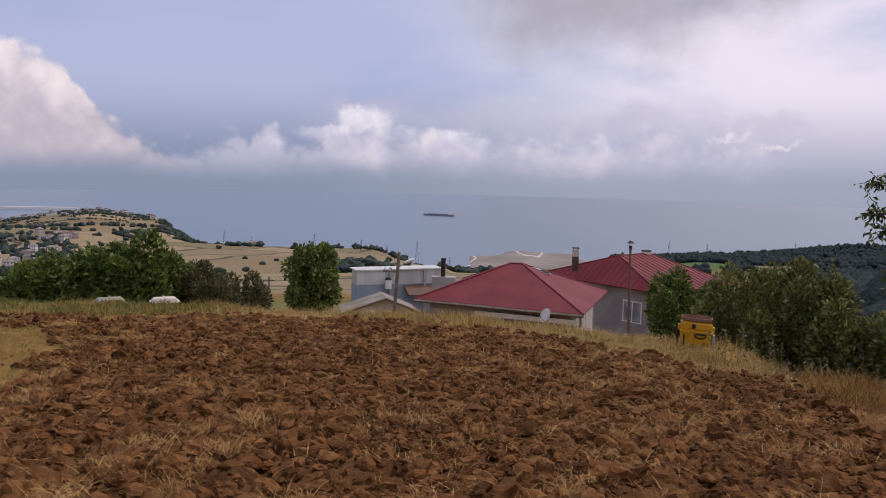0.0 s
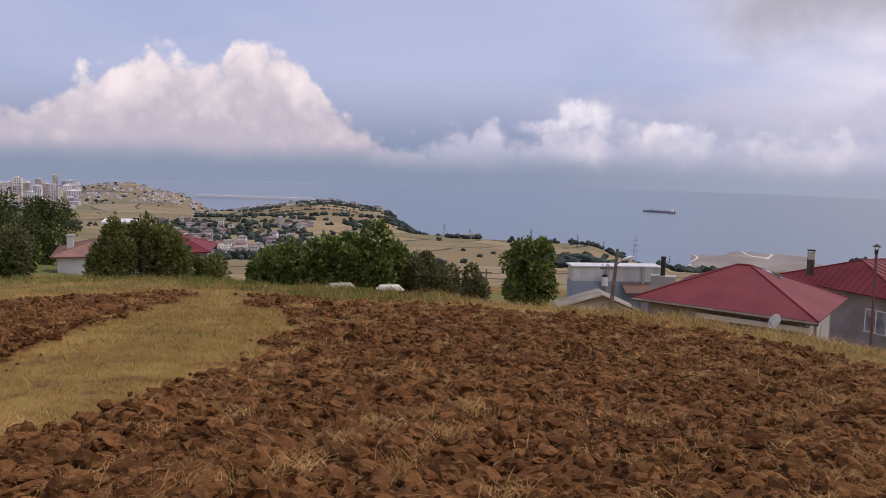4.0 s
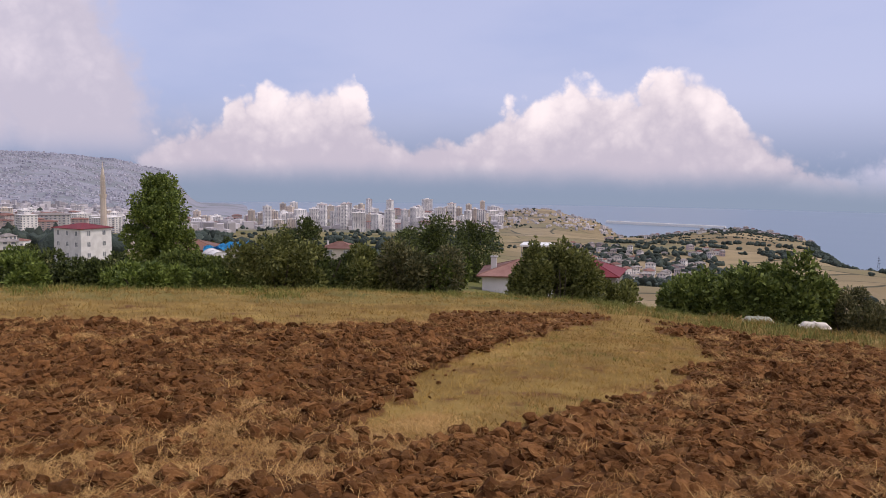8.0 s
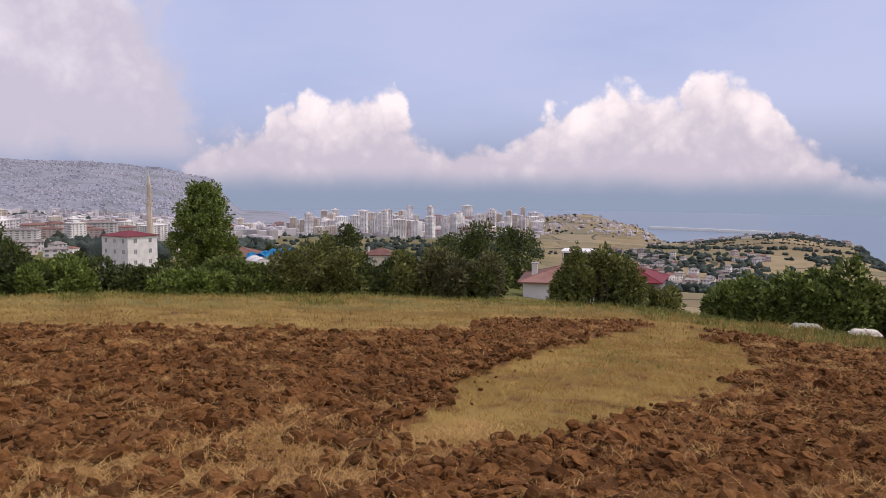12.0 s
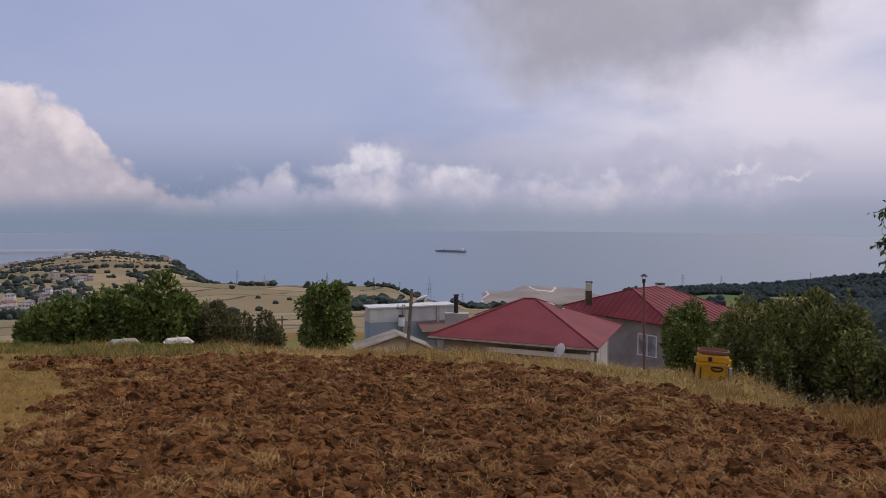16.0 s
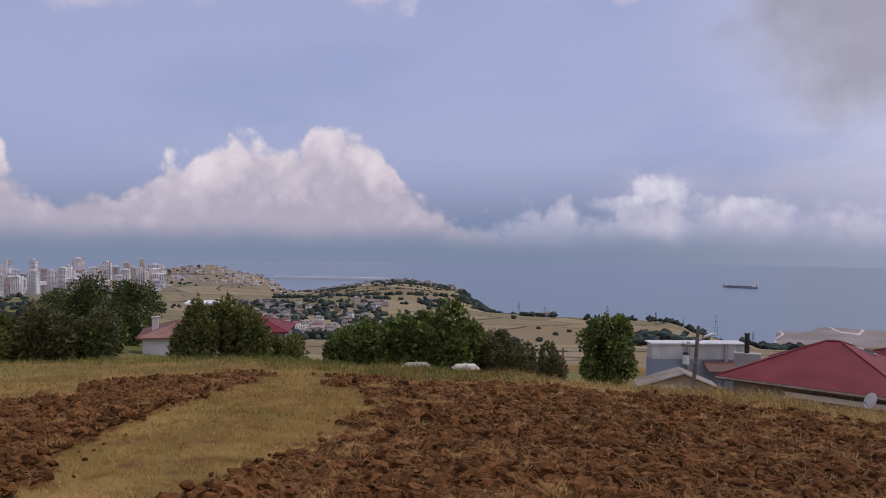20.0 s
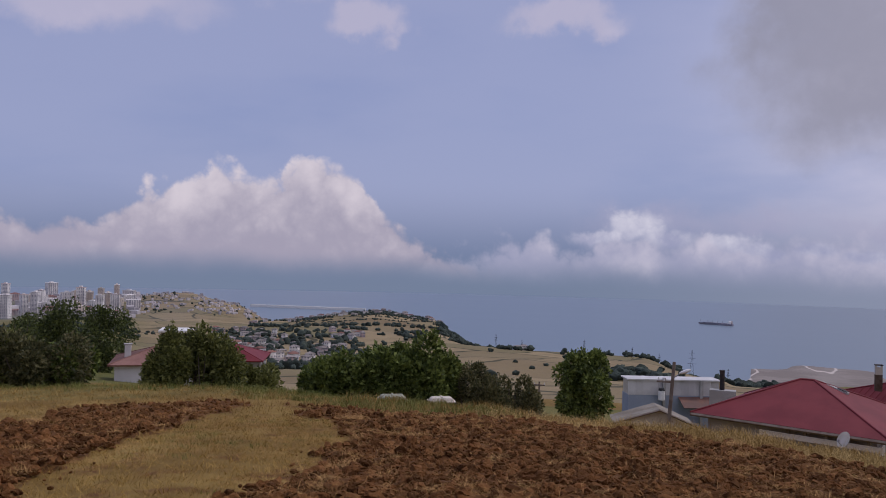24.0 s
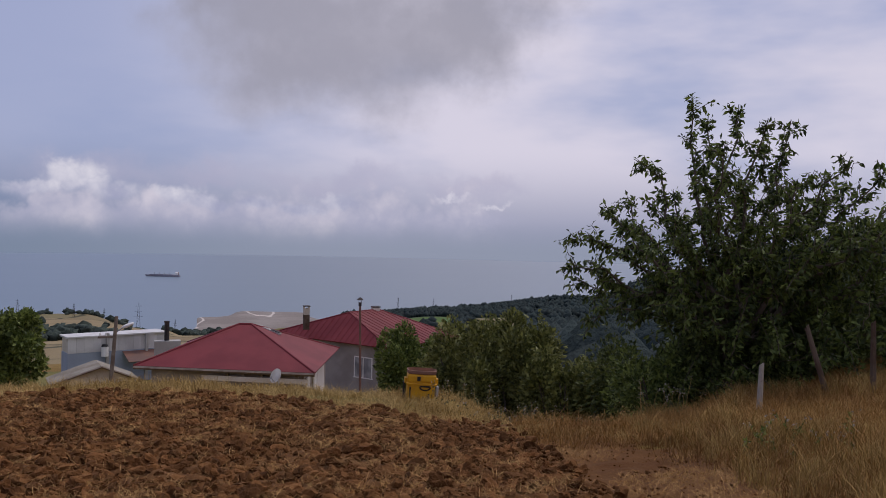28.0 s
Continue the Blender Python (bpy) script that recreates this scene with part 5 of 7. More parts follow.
# ---- towns, villages, coast ----
def block(name, w, d, floors, wall_mat, roof_mat, cols=5, storey=3.0, hip=False):
    """An apartment block with a storey-by-storey face: walls, slabs, rows of windows and balconies, roof."""
    h = floors * storey
    ob = thing(name, "", "building")
    part("wall", box(-w / 2, w / 2, -d / 2, d / 2, -8, h), wall_mat, ob)
    glass, ledges = bmesh.new(), bmesh.new()
    sides = max(2, cols - 2)
    for k in range(floors):
        z = k * storey + 0.9
        for i in range(cols):
            x = -w / 2 + (i + 0.5) * w / cols
            ww = w / cols * (0.30 if i % 2 else 0.17)
            box(x - ww, x + ww, -d / 2 - 0.12, -d / 2 + 0.12, z, z + 1.4, 0, glass)
            if k and i % 2:
                box(x - w / cols * 0.45, x + w / cols * 0.45, -d / 2 - 0.9, -d / 2 + 0.3, z - 0.95, z - 0.05, 0, ledges)
        for i in range(sides):
            y = -d / 2 + (i + 0.5) * d / sides
            for s in (-1, 1):
                box(s * w / 2 - 0.12, s * w / 2 + 0.12, y - d / sides * 0.18, y + d / sides * 0.18, z, z + 1.4, 0, glass)
    tagged(part("glazing", glass, CITY_GLASS, ob), kind="stuff")
    tagged(part("ledge_work", ledges, wall_mat, ob), kind="stuff")
    if hip:
        hip_roof([(-w / 2 - 0.8, -d / 2 - 0.8), (w / 2 + 0.8, -d / 2 - 0.8), (w / 2 + 0.8, d / 2 + 0.8), (-w / 2 - 0.8, d / 2 + 0.8)], h, [(-max(0.1, (w - d) / 2), 0), (max(0.1, (w - d) / 2), 0)], h + 2.4, roof_mat, ob, 0.3)
    else:
        part("roof", box(-w / 2 - 0.5, w / 2 + 0.5, -d / 2 - 0.5, d / 2 + 0.5, h, h + 0.8), roof_mat, ob)
        part("lift_house", box(-w * 0.2, w * 0.15, -d * 0.2, d * 0.2, h + 0.8, h + 3.6), wall_mat, ob)
    return ob


rng = np.random.default_rng(7)


def place(templates, labels, group, spots, tall=(0.45, 0.98)):
    """Stands copies of the templates on the spots: (turn, dist, facing, template)."""
    for turn, dist, facing, k in spots:
        p = polar(turn, dist)
        ob = copy_thing(templates[k], Matrix.Translation(p) @ pose(0, 0, 0, 0, 0, facing) @ Matrix.Diagonal((rng.uniform(0.7, 1.25), rng.uniform(0.8, 1.2), rng.uniform(*tall), 1)))
        tagged(ob, labels[k], "building", group)


towers = [block("apartment_tower", 19, 16, 16, CITY_WHITE, CITY_WHITE, 5), block("apartment_tower", 16, 14, 12, CITY_WARM, CITY_WHITE, 5),
          block("apartment_tower", 14, 13, 18, CITY_WHITE, CITY_PINK, 4), block("apartment_block", 24, 14, 8, CITY_WHITE, CITY_WHITE, 6),
          block("apartment_block", 22, 14, 6, CITY_PINK, ROOF_TILE, 5, hip=True), block("apartment_block", 34, 15, 7, CITY_WHITE, ROOF_GREY, 9, hip=True)]
tower_labels = ["white sixteen-storey apartment tower on the city hill", "cream twelve-storey apartment tower on the city hill", "slim white apartment tower with a dark top",
                "white eight-storey apartment block with balconies", "pinkish apartment block under a red roof", "long white apartment block under a grey-brown roof"]
spots = []
# named towers by where they stand in the skyline, then the mass between them
for turn, dist, k in ((47.7, 1560, 0), (44.6, 1700, 2), (42.2, 1750, 0), (41.4, 1760, 2), (54.1, 1750, 1), (49.0, 1720, 2), (45.6, 1640, 0), (50.6, 1800, 0), (51.6, 1820, 0), (48.4, 1850, 2),
                      (40.3, 1760, 0), (39.4, 1800, 2), (53.0, 1700, 1), (52.2, 1690, 1), (38.3, 1900, 3), (40.0, 1560, 3)):
    spots.append((turn, dist, turn + rng.uniform(-25, 25), k))
for _ in range(110):
    turn = rng.uniform(38.5, 60)
    spots.append((turn, rng.uniform(1640, 2250), turn + rng.uniform(-35, 35), int(rng.choice([0, 1, 1, 2, 3, 3, 3, 4, 4]) if turn < 56 else rng.choice([1, 3, 3, 4, 4, 4]))))
place(towers, tower_labels, "city towers", spots)
spots = [(74.4, 800, 60, 5), (71.8, 790, 60, 5), (69.8, 1000, 70, 4), (68.2, 950, 70, 4), (67.0, 930, 70, 5), (77.8, 900, 75, 3)]
for _ in range(112):
    turn = rng.uniform(61, 83)
    spots.append((turn, rng.uniform(780, 2000), turn + rng.uniform(-75, 75), int(rng.choice([1, 3, 4, 4, 4]))))
place(towers, tower_labels, "town blocks", spots, (0.55, 0.9))


def box_town(name, label, spots, mat, seed):
    """A far quarter: a mass of plain blocks, too far to pick apart; spots: n x (turn, dist, width, height)."""
    r2 = np.random.default_rng(seed)
    t, d, w, h = spots.T
    x, y = -np.sin(np.radians(t)) * d, np.cos(np.radians(t)) * d
    z = ground_z(x, y)
    keep = z > SEA_LEVEL + 3
    x, y, z, w, h = x[keep], y[keep], z[keep], w[keep], h[keep]
    n = len(x)
    a = r2.uniform(0, np.pi, n)
    depth = w * r2.uniform(0.5, 1.0, n)
    unit = np.array([(-1, -1), (1, -1), (1, 1), (-1, 1)]) * 0.5
    px, py = unit[:, 0][None] * w[:, None], unit[:, 1][None] * depth[:, None]
    cx, cy = x[:, None] + px * np.cos(a)[:, None] - py * np.sin(a)[:, None], y[:, None] + px * np.sin(a)[:, None] + py * np.cos(a)[:, None]
    low = np.repeat((z - 6)[:, None], 4, 1)
    high = np.repeat((z + h)[:, None], 4, 1)
    verts = np.concatenate([np.stack([cx, cy, low], -1), np.stack([cx, cy, high], -1)], 1).reshape(-1, 3)
    base = np.arange(n)[:, None] * 8
    faces = np.concatenate([base + f for f in ([4, 5, 6, 7], [0, 1, 5, 4], [1, 2, 6, 5], [2, 3, 7, 6], [3, 0, 4, 7])])
    tagged(new(name, raw_mesh(name, verts, faces, mat)), label, "city", kind="stuff")


def town_spots(n, t0, t1, d0, d1, w0, w1, h0, h1, clump=0.0):
    t, d = rng.uniform(t0, t1, n), np.sqrt(rng.uniform(d0 ** 2, d1 ** 2, n))
    tall = rng.uniform(0, 1, n) ** 3
    s = np.stack([t, d, rng.uniform(w0, w1, n), h0 + (h1 - h0) * tall], -1)
    return s[fbm(t * 0.8, d / 120, 77, 3) > clump - 0.9]


box_town("far_city", "far haze-pale city spread over a long hillside", town_spots(9000, 59.5, 96, 2300, 4800, 6, 13, 2, 7, 0.55), HAZED_CITY, 3)
box_town("near_city", "crowded pale city quarters between the towers", town_spots(2600, 56, 84, 1300, 2500, 9, 20, 6, 17, 0.5), CITY_MIX, 4)
box_town("hillside_suburb", "small pale houses on the headland slope", town_spots(330, 29.0, 40.5, 1750, 2450, 5, 9, 3, 6, 0.62), CITY_MIX, 5)
box_town("low_city", "low buildings between the city towers", town_spots(420, 38, 60, 1650, 2350, 10, 22, 6, 14, 0.6), CITY_MIX, 6)

# village houses in the valley and on the headland
cottages = []
for w, d, h, wall_mat, roof_mat in ((7.5, 7, 5.0, CITY_WHITE, ROOF_TILE), (8.5, 7, 3.0, CITY_WARM, ROOF_GREY), (7, 7, 5.5, CITY_PINK, ROOF_GREY), (9, 7, 5.5, CITY_WHITE, ROOF_GREY)):
    ob = thing("village_house", "", "house")
    part("wall", box(-w / 2, w / 2, -d / 2, d / 2, -4, h), wall_mat, ob)
    hip_roof([(-w / 2 - 0.5, -d / 2 - 0.5), (w / 2 + 0.5, -d / 2 - 0.5), (w / 2 + 0.5, d / 2 + 0.5), (-w / 2 - 0.5, d / 2 + 0.5)], h, [(-1.5, 0), (1.5, 0)], h + 1.6, roof_mat, ob, 0.2)
    for z in ((1.0, 3.9) if h > 5 else (1.0,)):
        for x in (-w / 3, 0, w / 3):
            part("window", box(x - 0.7, x + 0.7, -d / 2 - 0.1, -d / 2 + 0.1, z, z + 1.4), CITY_GLASS, ob)
        for y in (-d / 4, d / 4):
            part("window", box(w / 2 - 0.1, w / 2 + 0.1, y - 0.6, y + 0.6, z, z + 1.4), CITY_GLASS, ob)
    cottages.append(ob)
cottage_labels = ["white two-storey village house with a red tile roof", "low cream village house with a grey roof", "pinkish village house with a grey roof", "broad white village house with a grey roof"]
spots = []
for _ in range(95):
    turn = rng.uniform(23.5, 33.5)
    dist = rng.uniform(600, 1050)
    if fbm(np.array([turn * 0.5]), np.array([dist / 130]), 91, 3)[0] > -0.25:
        spots.append((turn, dist, turn + rng.uniform(-50, 50), int(rng.choice([0, 1, 1, 1, 2, 2, 3, 3, 3]))))
for _ in range(45):
    turn = rng.uniform(64, 81)
    spots.append((turn, rng.uniform(380, 820), turn + rng.uniform(-50, 50), int(rng.choice([0, 1, 2, 2, 3]))))
for _ in range(48):
    turn = rng.uniform(16.5, 31)
    spots.append((turn, rng.uniform(1390, 1520), turn + rng.uniform(-50, 50), int(rng.integers(0, 4))))
for turn, dist in ((13.0, 905), (12.6, 910), (18.2, 1450), (31.4, 640), (31.9, 700)):
    spots.append((turn, dist, turn, 3))
for turn, dist, facing, k in spots:
    tagged(copy_thing(cottages[k], Matrix.Translation(polar(turn, dist)) @ pose(0, 0, 0, 0, 0, facing) @ Matrix.Diagonal((rng.uniform(0.6, 1.15), rng.uniform(0.7, 1.1), rng.uniform(0.6, 1.1), 1))), cottage_labels[k], "house", "village houses")
for ob in towers + cottages:
    for child in ob.children_recursive:
        bpy.data.objects.remove(child)
    bpy.data.objects.remove(ob)


def breakwater():
    ob = thing("breakwater", "long pale concrete breakwater out in the sea", "breakwater", kind="structure")
    p, q = polar(31.0, 3330, SEA_LEVEL), polar(23.4, 3180, SEA_LEVEL)
    d = (q - p).normalized()
    n = Vector((-d.y, d.x, 0))
    for k in range(26):
        a, b = p + (q - p) * k / 26, p + (q - p) * (k + 1) / 26
        part("mole", solid([a - n * 6 + Vector((0, 0, 8)), b - n * 6 + Vector((0, 0, 8)), b + n * 6 + Vector((0, 0, 8)), a + n * 6 + Vector((0, 0, 8))], 11), WHITE_PAINT, ob)
        part("parapet", rod(a + Vector((0, 0, 9.2)), b + Vector((0, 0, 9.2)), 1.2, 1.2, 4), WHITE_PAINT, ob)


def ship():
    d = 3060
    p, q = polar(1.25, d, SEA_LEVEL), polar(-0.82, d - 40, SEA_LEVEL)
    long = (q - p).length
    ob = thing("cargo_ship", "long dark cargo ship with a white bridge anchored offshore", "ship", Matrix.Translation((p + q) / 2) @ pose(0, 0, 0, 0, 0, math.degrees(math.atan2(q.y - p.y, q.x - p.x))))
    bm = box(-long / 2, long / 2, -8, 8, -1, 6.0)
    for v in bm.verts:
        if v.co.x < 0:
            v.co.y *= 0.25
            v.co.x += -3 if v.co.z > 0 else 4
    part("hull", bm, HAZED_HULL, ob)
    for k in range(5):
        x = -long * 0.36 + k * long * 0.145
        part("hatch", box(x, x + long * 0.11, -6, 6, 6, 8, 0.2), HAZED_HULL, ob)
    for k in range(4):
        x = -long * 0.24 + k * long * 0.145
        part("deck_crane", rod((x, 0, 6), (x, 0, 14), 0.9, 0.6, 6), STEEL, ob)
    bridge = part("bridge", box(long * 0.38, long * 0.46, -7, 7, 6, 15, 0.3), CITY_WHITE, ob, "white bridge house")
    part("funnel", box(long * 0.465, long * 0.485, -2, 2, 6, 17, 0.2), CITY_PINK, ob)
    part("bridge_windows", box(long * 0.378, long * 0.381, -6.5, 6.5, 12, 13.6), CITY_GLASS, bridge)
    part("mast", rod((-long * 0.46, 0, 6), (-long * 0.46, 0, 16), 0.4), STEEL, ob)


def pylon(turn, dist, height, label="thin grey lattice power pylon on the hill"):
    ob = thing("power_pylon", label, "pylon", Matrix.Translation(polar(turn, dist) - Vector((0, 0, 0.5))) @ pose(0, 0, 0, 0, 0, turn), "power line pylons")
    w = height * 0.07
    for sx in (-1, 1):
        for sy in (-1, 1):
            part("leg", rod((sx * w, sy * w, 0), (sx * 0.25, sy * 0.25, height), 0.2, 0.14, 4), IRON, ob)
    for k in range(3):
        z = height * (0.66 + 0.13 * k)
        part("crossarm", rod((-w * (1.6 - 0.3 * k), 0, z), (w * (1.6 - 0.3 * k), 0, z), 0.1, 0.1, 4), IRON, ob)
    for k in range(5):
        z0, z1 = height * k / 6, height * (k + 1) / 6
        w0, w1 = w * (1 - k / 6.4), w * (1 - (k + 1) / 6.4)
        part("brace", rod((-w0, -w0, z0), (w1, -w1, z1), 0.1, 0.1, 4), IRON, ob)


def line_pole():
    at = polar(11.6, 52)
    ob = thing("utility_pole", "thin grey utility pole below the field", "pole", Matrix.Translation(at))
    top = 1.6 - 52 * math.tan(radians(8.0)) - at.z
    part("pole", rod((0, 0, -0.2), (0, 0, top), 0.07, 0.05), TIMBER, ob)
    part("crossarm", box(-0.35, 0.35, -0.03, 0.03, top - 0.25, top - 0.17), TIMBER, ob)
    for x in (-0.3, 0.3):
        part("insulator", rod((x, 0, top - 0.17), (x, 0, top - 0.05), 0.03, 0.02), WHITE_PAINT, ob)


line_pole()
breakwater()
ship()
for turn, dist, top in ((14.5, 1150, 4.9), (12.75, 1100, 5.25), (8.6, 950, 5.1), (5.45, 850, 5.42), (3.7, 1000, 5.75), (1.65, 980, 5.42), (-0.6, 900, 6.5), (-15.2, 1290, 4.95), (-17.6, 1290, 5.0), (-22.9, 1290, 4.6)):
    p = polar(turn, dist)
    pylon(turn, dist, max(9.0, 1.6 - dist * math.tan(radians(top)) - p.z))


# ---- plants near and far ----
def clump_field(name, label, spots, mat, seed, squash=0.85, sub=2):
    """Far trees: one lumpy crown each, joined; spots: n x (turn, dist, radius)."""
    r2 = np.random.default_rng(seed)
    bm = bmesh.new()
    bmesh.ops.create_icosphere(bm, subdivisions=sub, radius=1.0)
    unit = np.array([v.co[:] for v in bm.verts])
    tri = np.array([[v.index for v in f.verts] for f in bm.faces])
    bm.free()
    shapes = []
    for k in range(8):
        lump = 1 + 0.28 * np.sin(unit @ r2.normal(0, 3.2, 3) + r2.uniform(0, 6)) + 0.2 * np.sin(unit @ r2.normal(0, 5.5, 3)) + r2.normal(0, 0.17, len(unit))
        shapes.append(unit * lump[:, None])
    t, d, s = np.asarray(spots).T
    x, y = -np.sin(np.radians(t)) * d, np.cos(np.radians(t)) * d
    z = ground_z(x, y)
    keep = z > SEA_LEVEL + 2
    x, y, z, s = x[keep], y[keep], z[keep], s[keep]
    allv, allf = [], []
    for k in range(len(x)):
        v = shapes[k % 8] * [s[k], s[k], s[k] * squash * r2.uniform(0.8, 1.3)]
        c, q = math.cos(k * 2.4), math.sin(k * 2.4)
        v = np.stack([v[:, 0] * c - v[:, 1] * q + x[k], v[:, 0] * q + v[:, 1] * c + y[k], v[:, 2] + z[k] + s[k] * 0.55], -1)
        allv.append(v), allf.append(tri + k * len(unit))
    return tagged(new(name, raw_mesh(name, np.concatenate(allv), np.concatenate(allf), mat, True)), label, "trees", kind="stuff")


def scatter(n, t0, t1, d0, d1, s0, s1, seed, clump=-9.0):
    r2 = np.random.default_rng(seed)
    t, d = r2.uniform(t0, t1, n), r2.uniform(d0, d1, n)
    keep = fbm(t * 0.6, d / 70, seed, 3) > clump
    return np.stack([t, d, r2.uniform(s0, s1, n)], -1)[keep]


wood_spots = np.concatenate([scatter(5600, -58, -11.5, 1000, 1340, 2.5, 4.6, 1), scatter(800, -58, -24.5, 930, 1010, 2.6, 4.6, 30), scatter(2600, -58, -23.5, 300, 940, 2.6, 5.0, 2), scatter(420, -48, -22.5, 60, 300, 2.0, 4.2, 3), scatter(90, -24, -11, 480, 720, 2.5, 4.5, 4, 0.0), scatter(60, -20.2, -19.0, 740, 985, 2.5, 4.5, 29)])
clump_field("far_wood", "dark green wooded hillside above the coast", wood_spots, HAZED_WOOD, 11, 0.85, 1)
spots = np.concatenate([scatter(170, 2.0, 9.5, 540, 640, 2, 4.5, 5, -0.2), scatter(40, -2.0, 3.4, 860, 905, 2.5, 4.5, 6), scatter(110, -3.5, 0.2, 820, 1000, 2.5, 5, 7), scatter(60, 1, 15, 420, 880, 1.6, 3.2, 8, 0.1), scatter(120, 2, 15, 885, 915, 1.5, 3, 25, 0.0),
                        scatter(700, 22, 33.5, 500, 1050, 1.6, 3.8, 9, -0.1), scatter(1700, 14.5, 31, 1375, 1530, 0.9, 2.2, 10, -0.1), scatter(130, 16, 30, 1285, 1297, 0.8, 1.6, 34, -0.1), scatter(130, 16, 28, 1338, 1350, 0.8, 1.6, 35, -0.1), scatter(120, 14.5, 31, 1180, 1400, 0.8, 1.8, 33, 0.1), scatter(90, 17, 31, 1100, 1125, 2, 3.5, 26, -0.2), scatter(90, 17, 31, 1190, 1215, 2, 3.5, 27, -0.2), scatter(200, 13.8, 18.5, 1150, 1450, 2.5, 4.5, 12), scatter(220, 16.5, 22, 960, 1120, 1.8, 3.6, 13, 0.0),
                        scatter(800, 38.5, 60, 800, 1660, 2, 4.2, 14, 0.0), scatter(140, 33, 39, 760, 980, 1.5, 3.0, 36, -0.1), scatter(260, 29, 40, 1750, 2350, 1.2, 3.2, 15, 0.0)])
clump_field("hill_trees", "scattered dark trees on the dry hills and in the village", spots, HAZED_TREE, 12)
town_trees = np.concatenate([scatter(420, 56, 84, 500, 1500, 2.8, 5.2, 16, -0.1), scatter(130, 70, 84, 2350, 2420, 7, 11, 17), scatter(70, 60, 84, 1500, 2300, 5, 9, 18, 0.1), scatter(30, 63.5, 67, 300, 340, 4, 5.5, 19), scatter(120, 40, 62, 420, 620, 2.5, 4.5, 20, -0.1)])
clump_field("town_trees", "dark trees between the town blocks and on the slopes", town_trees, HAZED_TREE, 13)


def tube(points, radii, sides=6):
    """One smooth tapering limb along a line of points."""
    bm = bmesh.new()
    rows = []
    for k, p in enumerate(points):
        d = (points[min(k + 1, len(points) - 1)] - points[max(k - 1, 0)]).normalized()
        u = d.cross(Vector((0.3, 0.9, 0.2))).normalized()
        v = d.cross(u)
        rows.append([bm.verts.new(p + (u * math.cos(2 * math.pi * s / sides) + v * math.sin(2 * math.pi * s / sides)) * radii[k]) for s in range(sides)])
    for lower, upper in zip(rows[:-1], rows[1:]):
        for s in range(sides):
            bm.faces.new((lower[s], lower[(s + 1) % sides], upper[(s + 1) % sides], upper[s]))
    bm.faces.new(rows[0][::-1]), bm.faces.new(rows[-1])
    return bm


def bowed(r2, p, q, sag, steps=9, shake=0.03):
    """A wavering line from p to q that rises steeply at first (sag over 0) or late (under 0)."""
    out = []
    for k in range(steps + 1):
        f = k / steps
        at = p.lerp(q, f) + Vector((0, 0, sag * 4 * f * (1 - f)))
        if 0 < k:
            at += Vector(r2.normal(0, shake, 3))
        out.append(at)
    return out


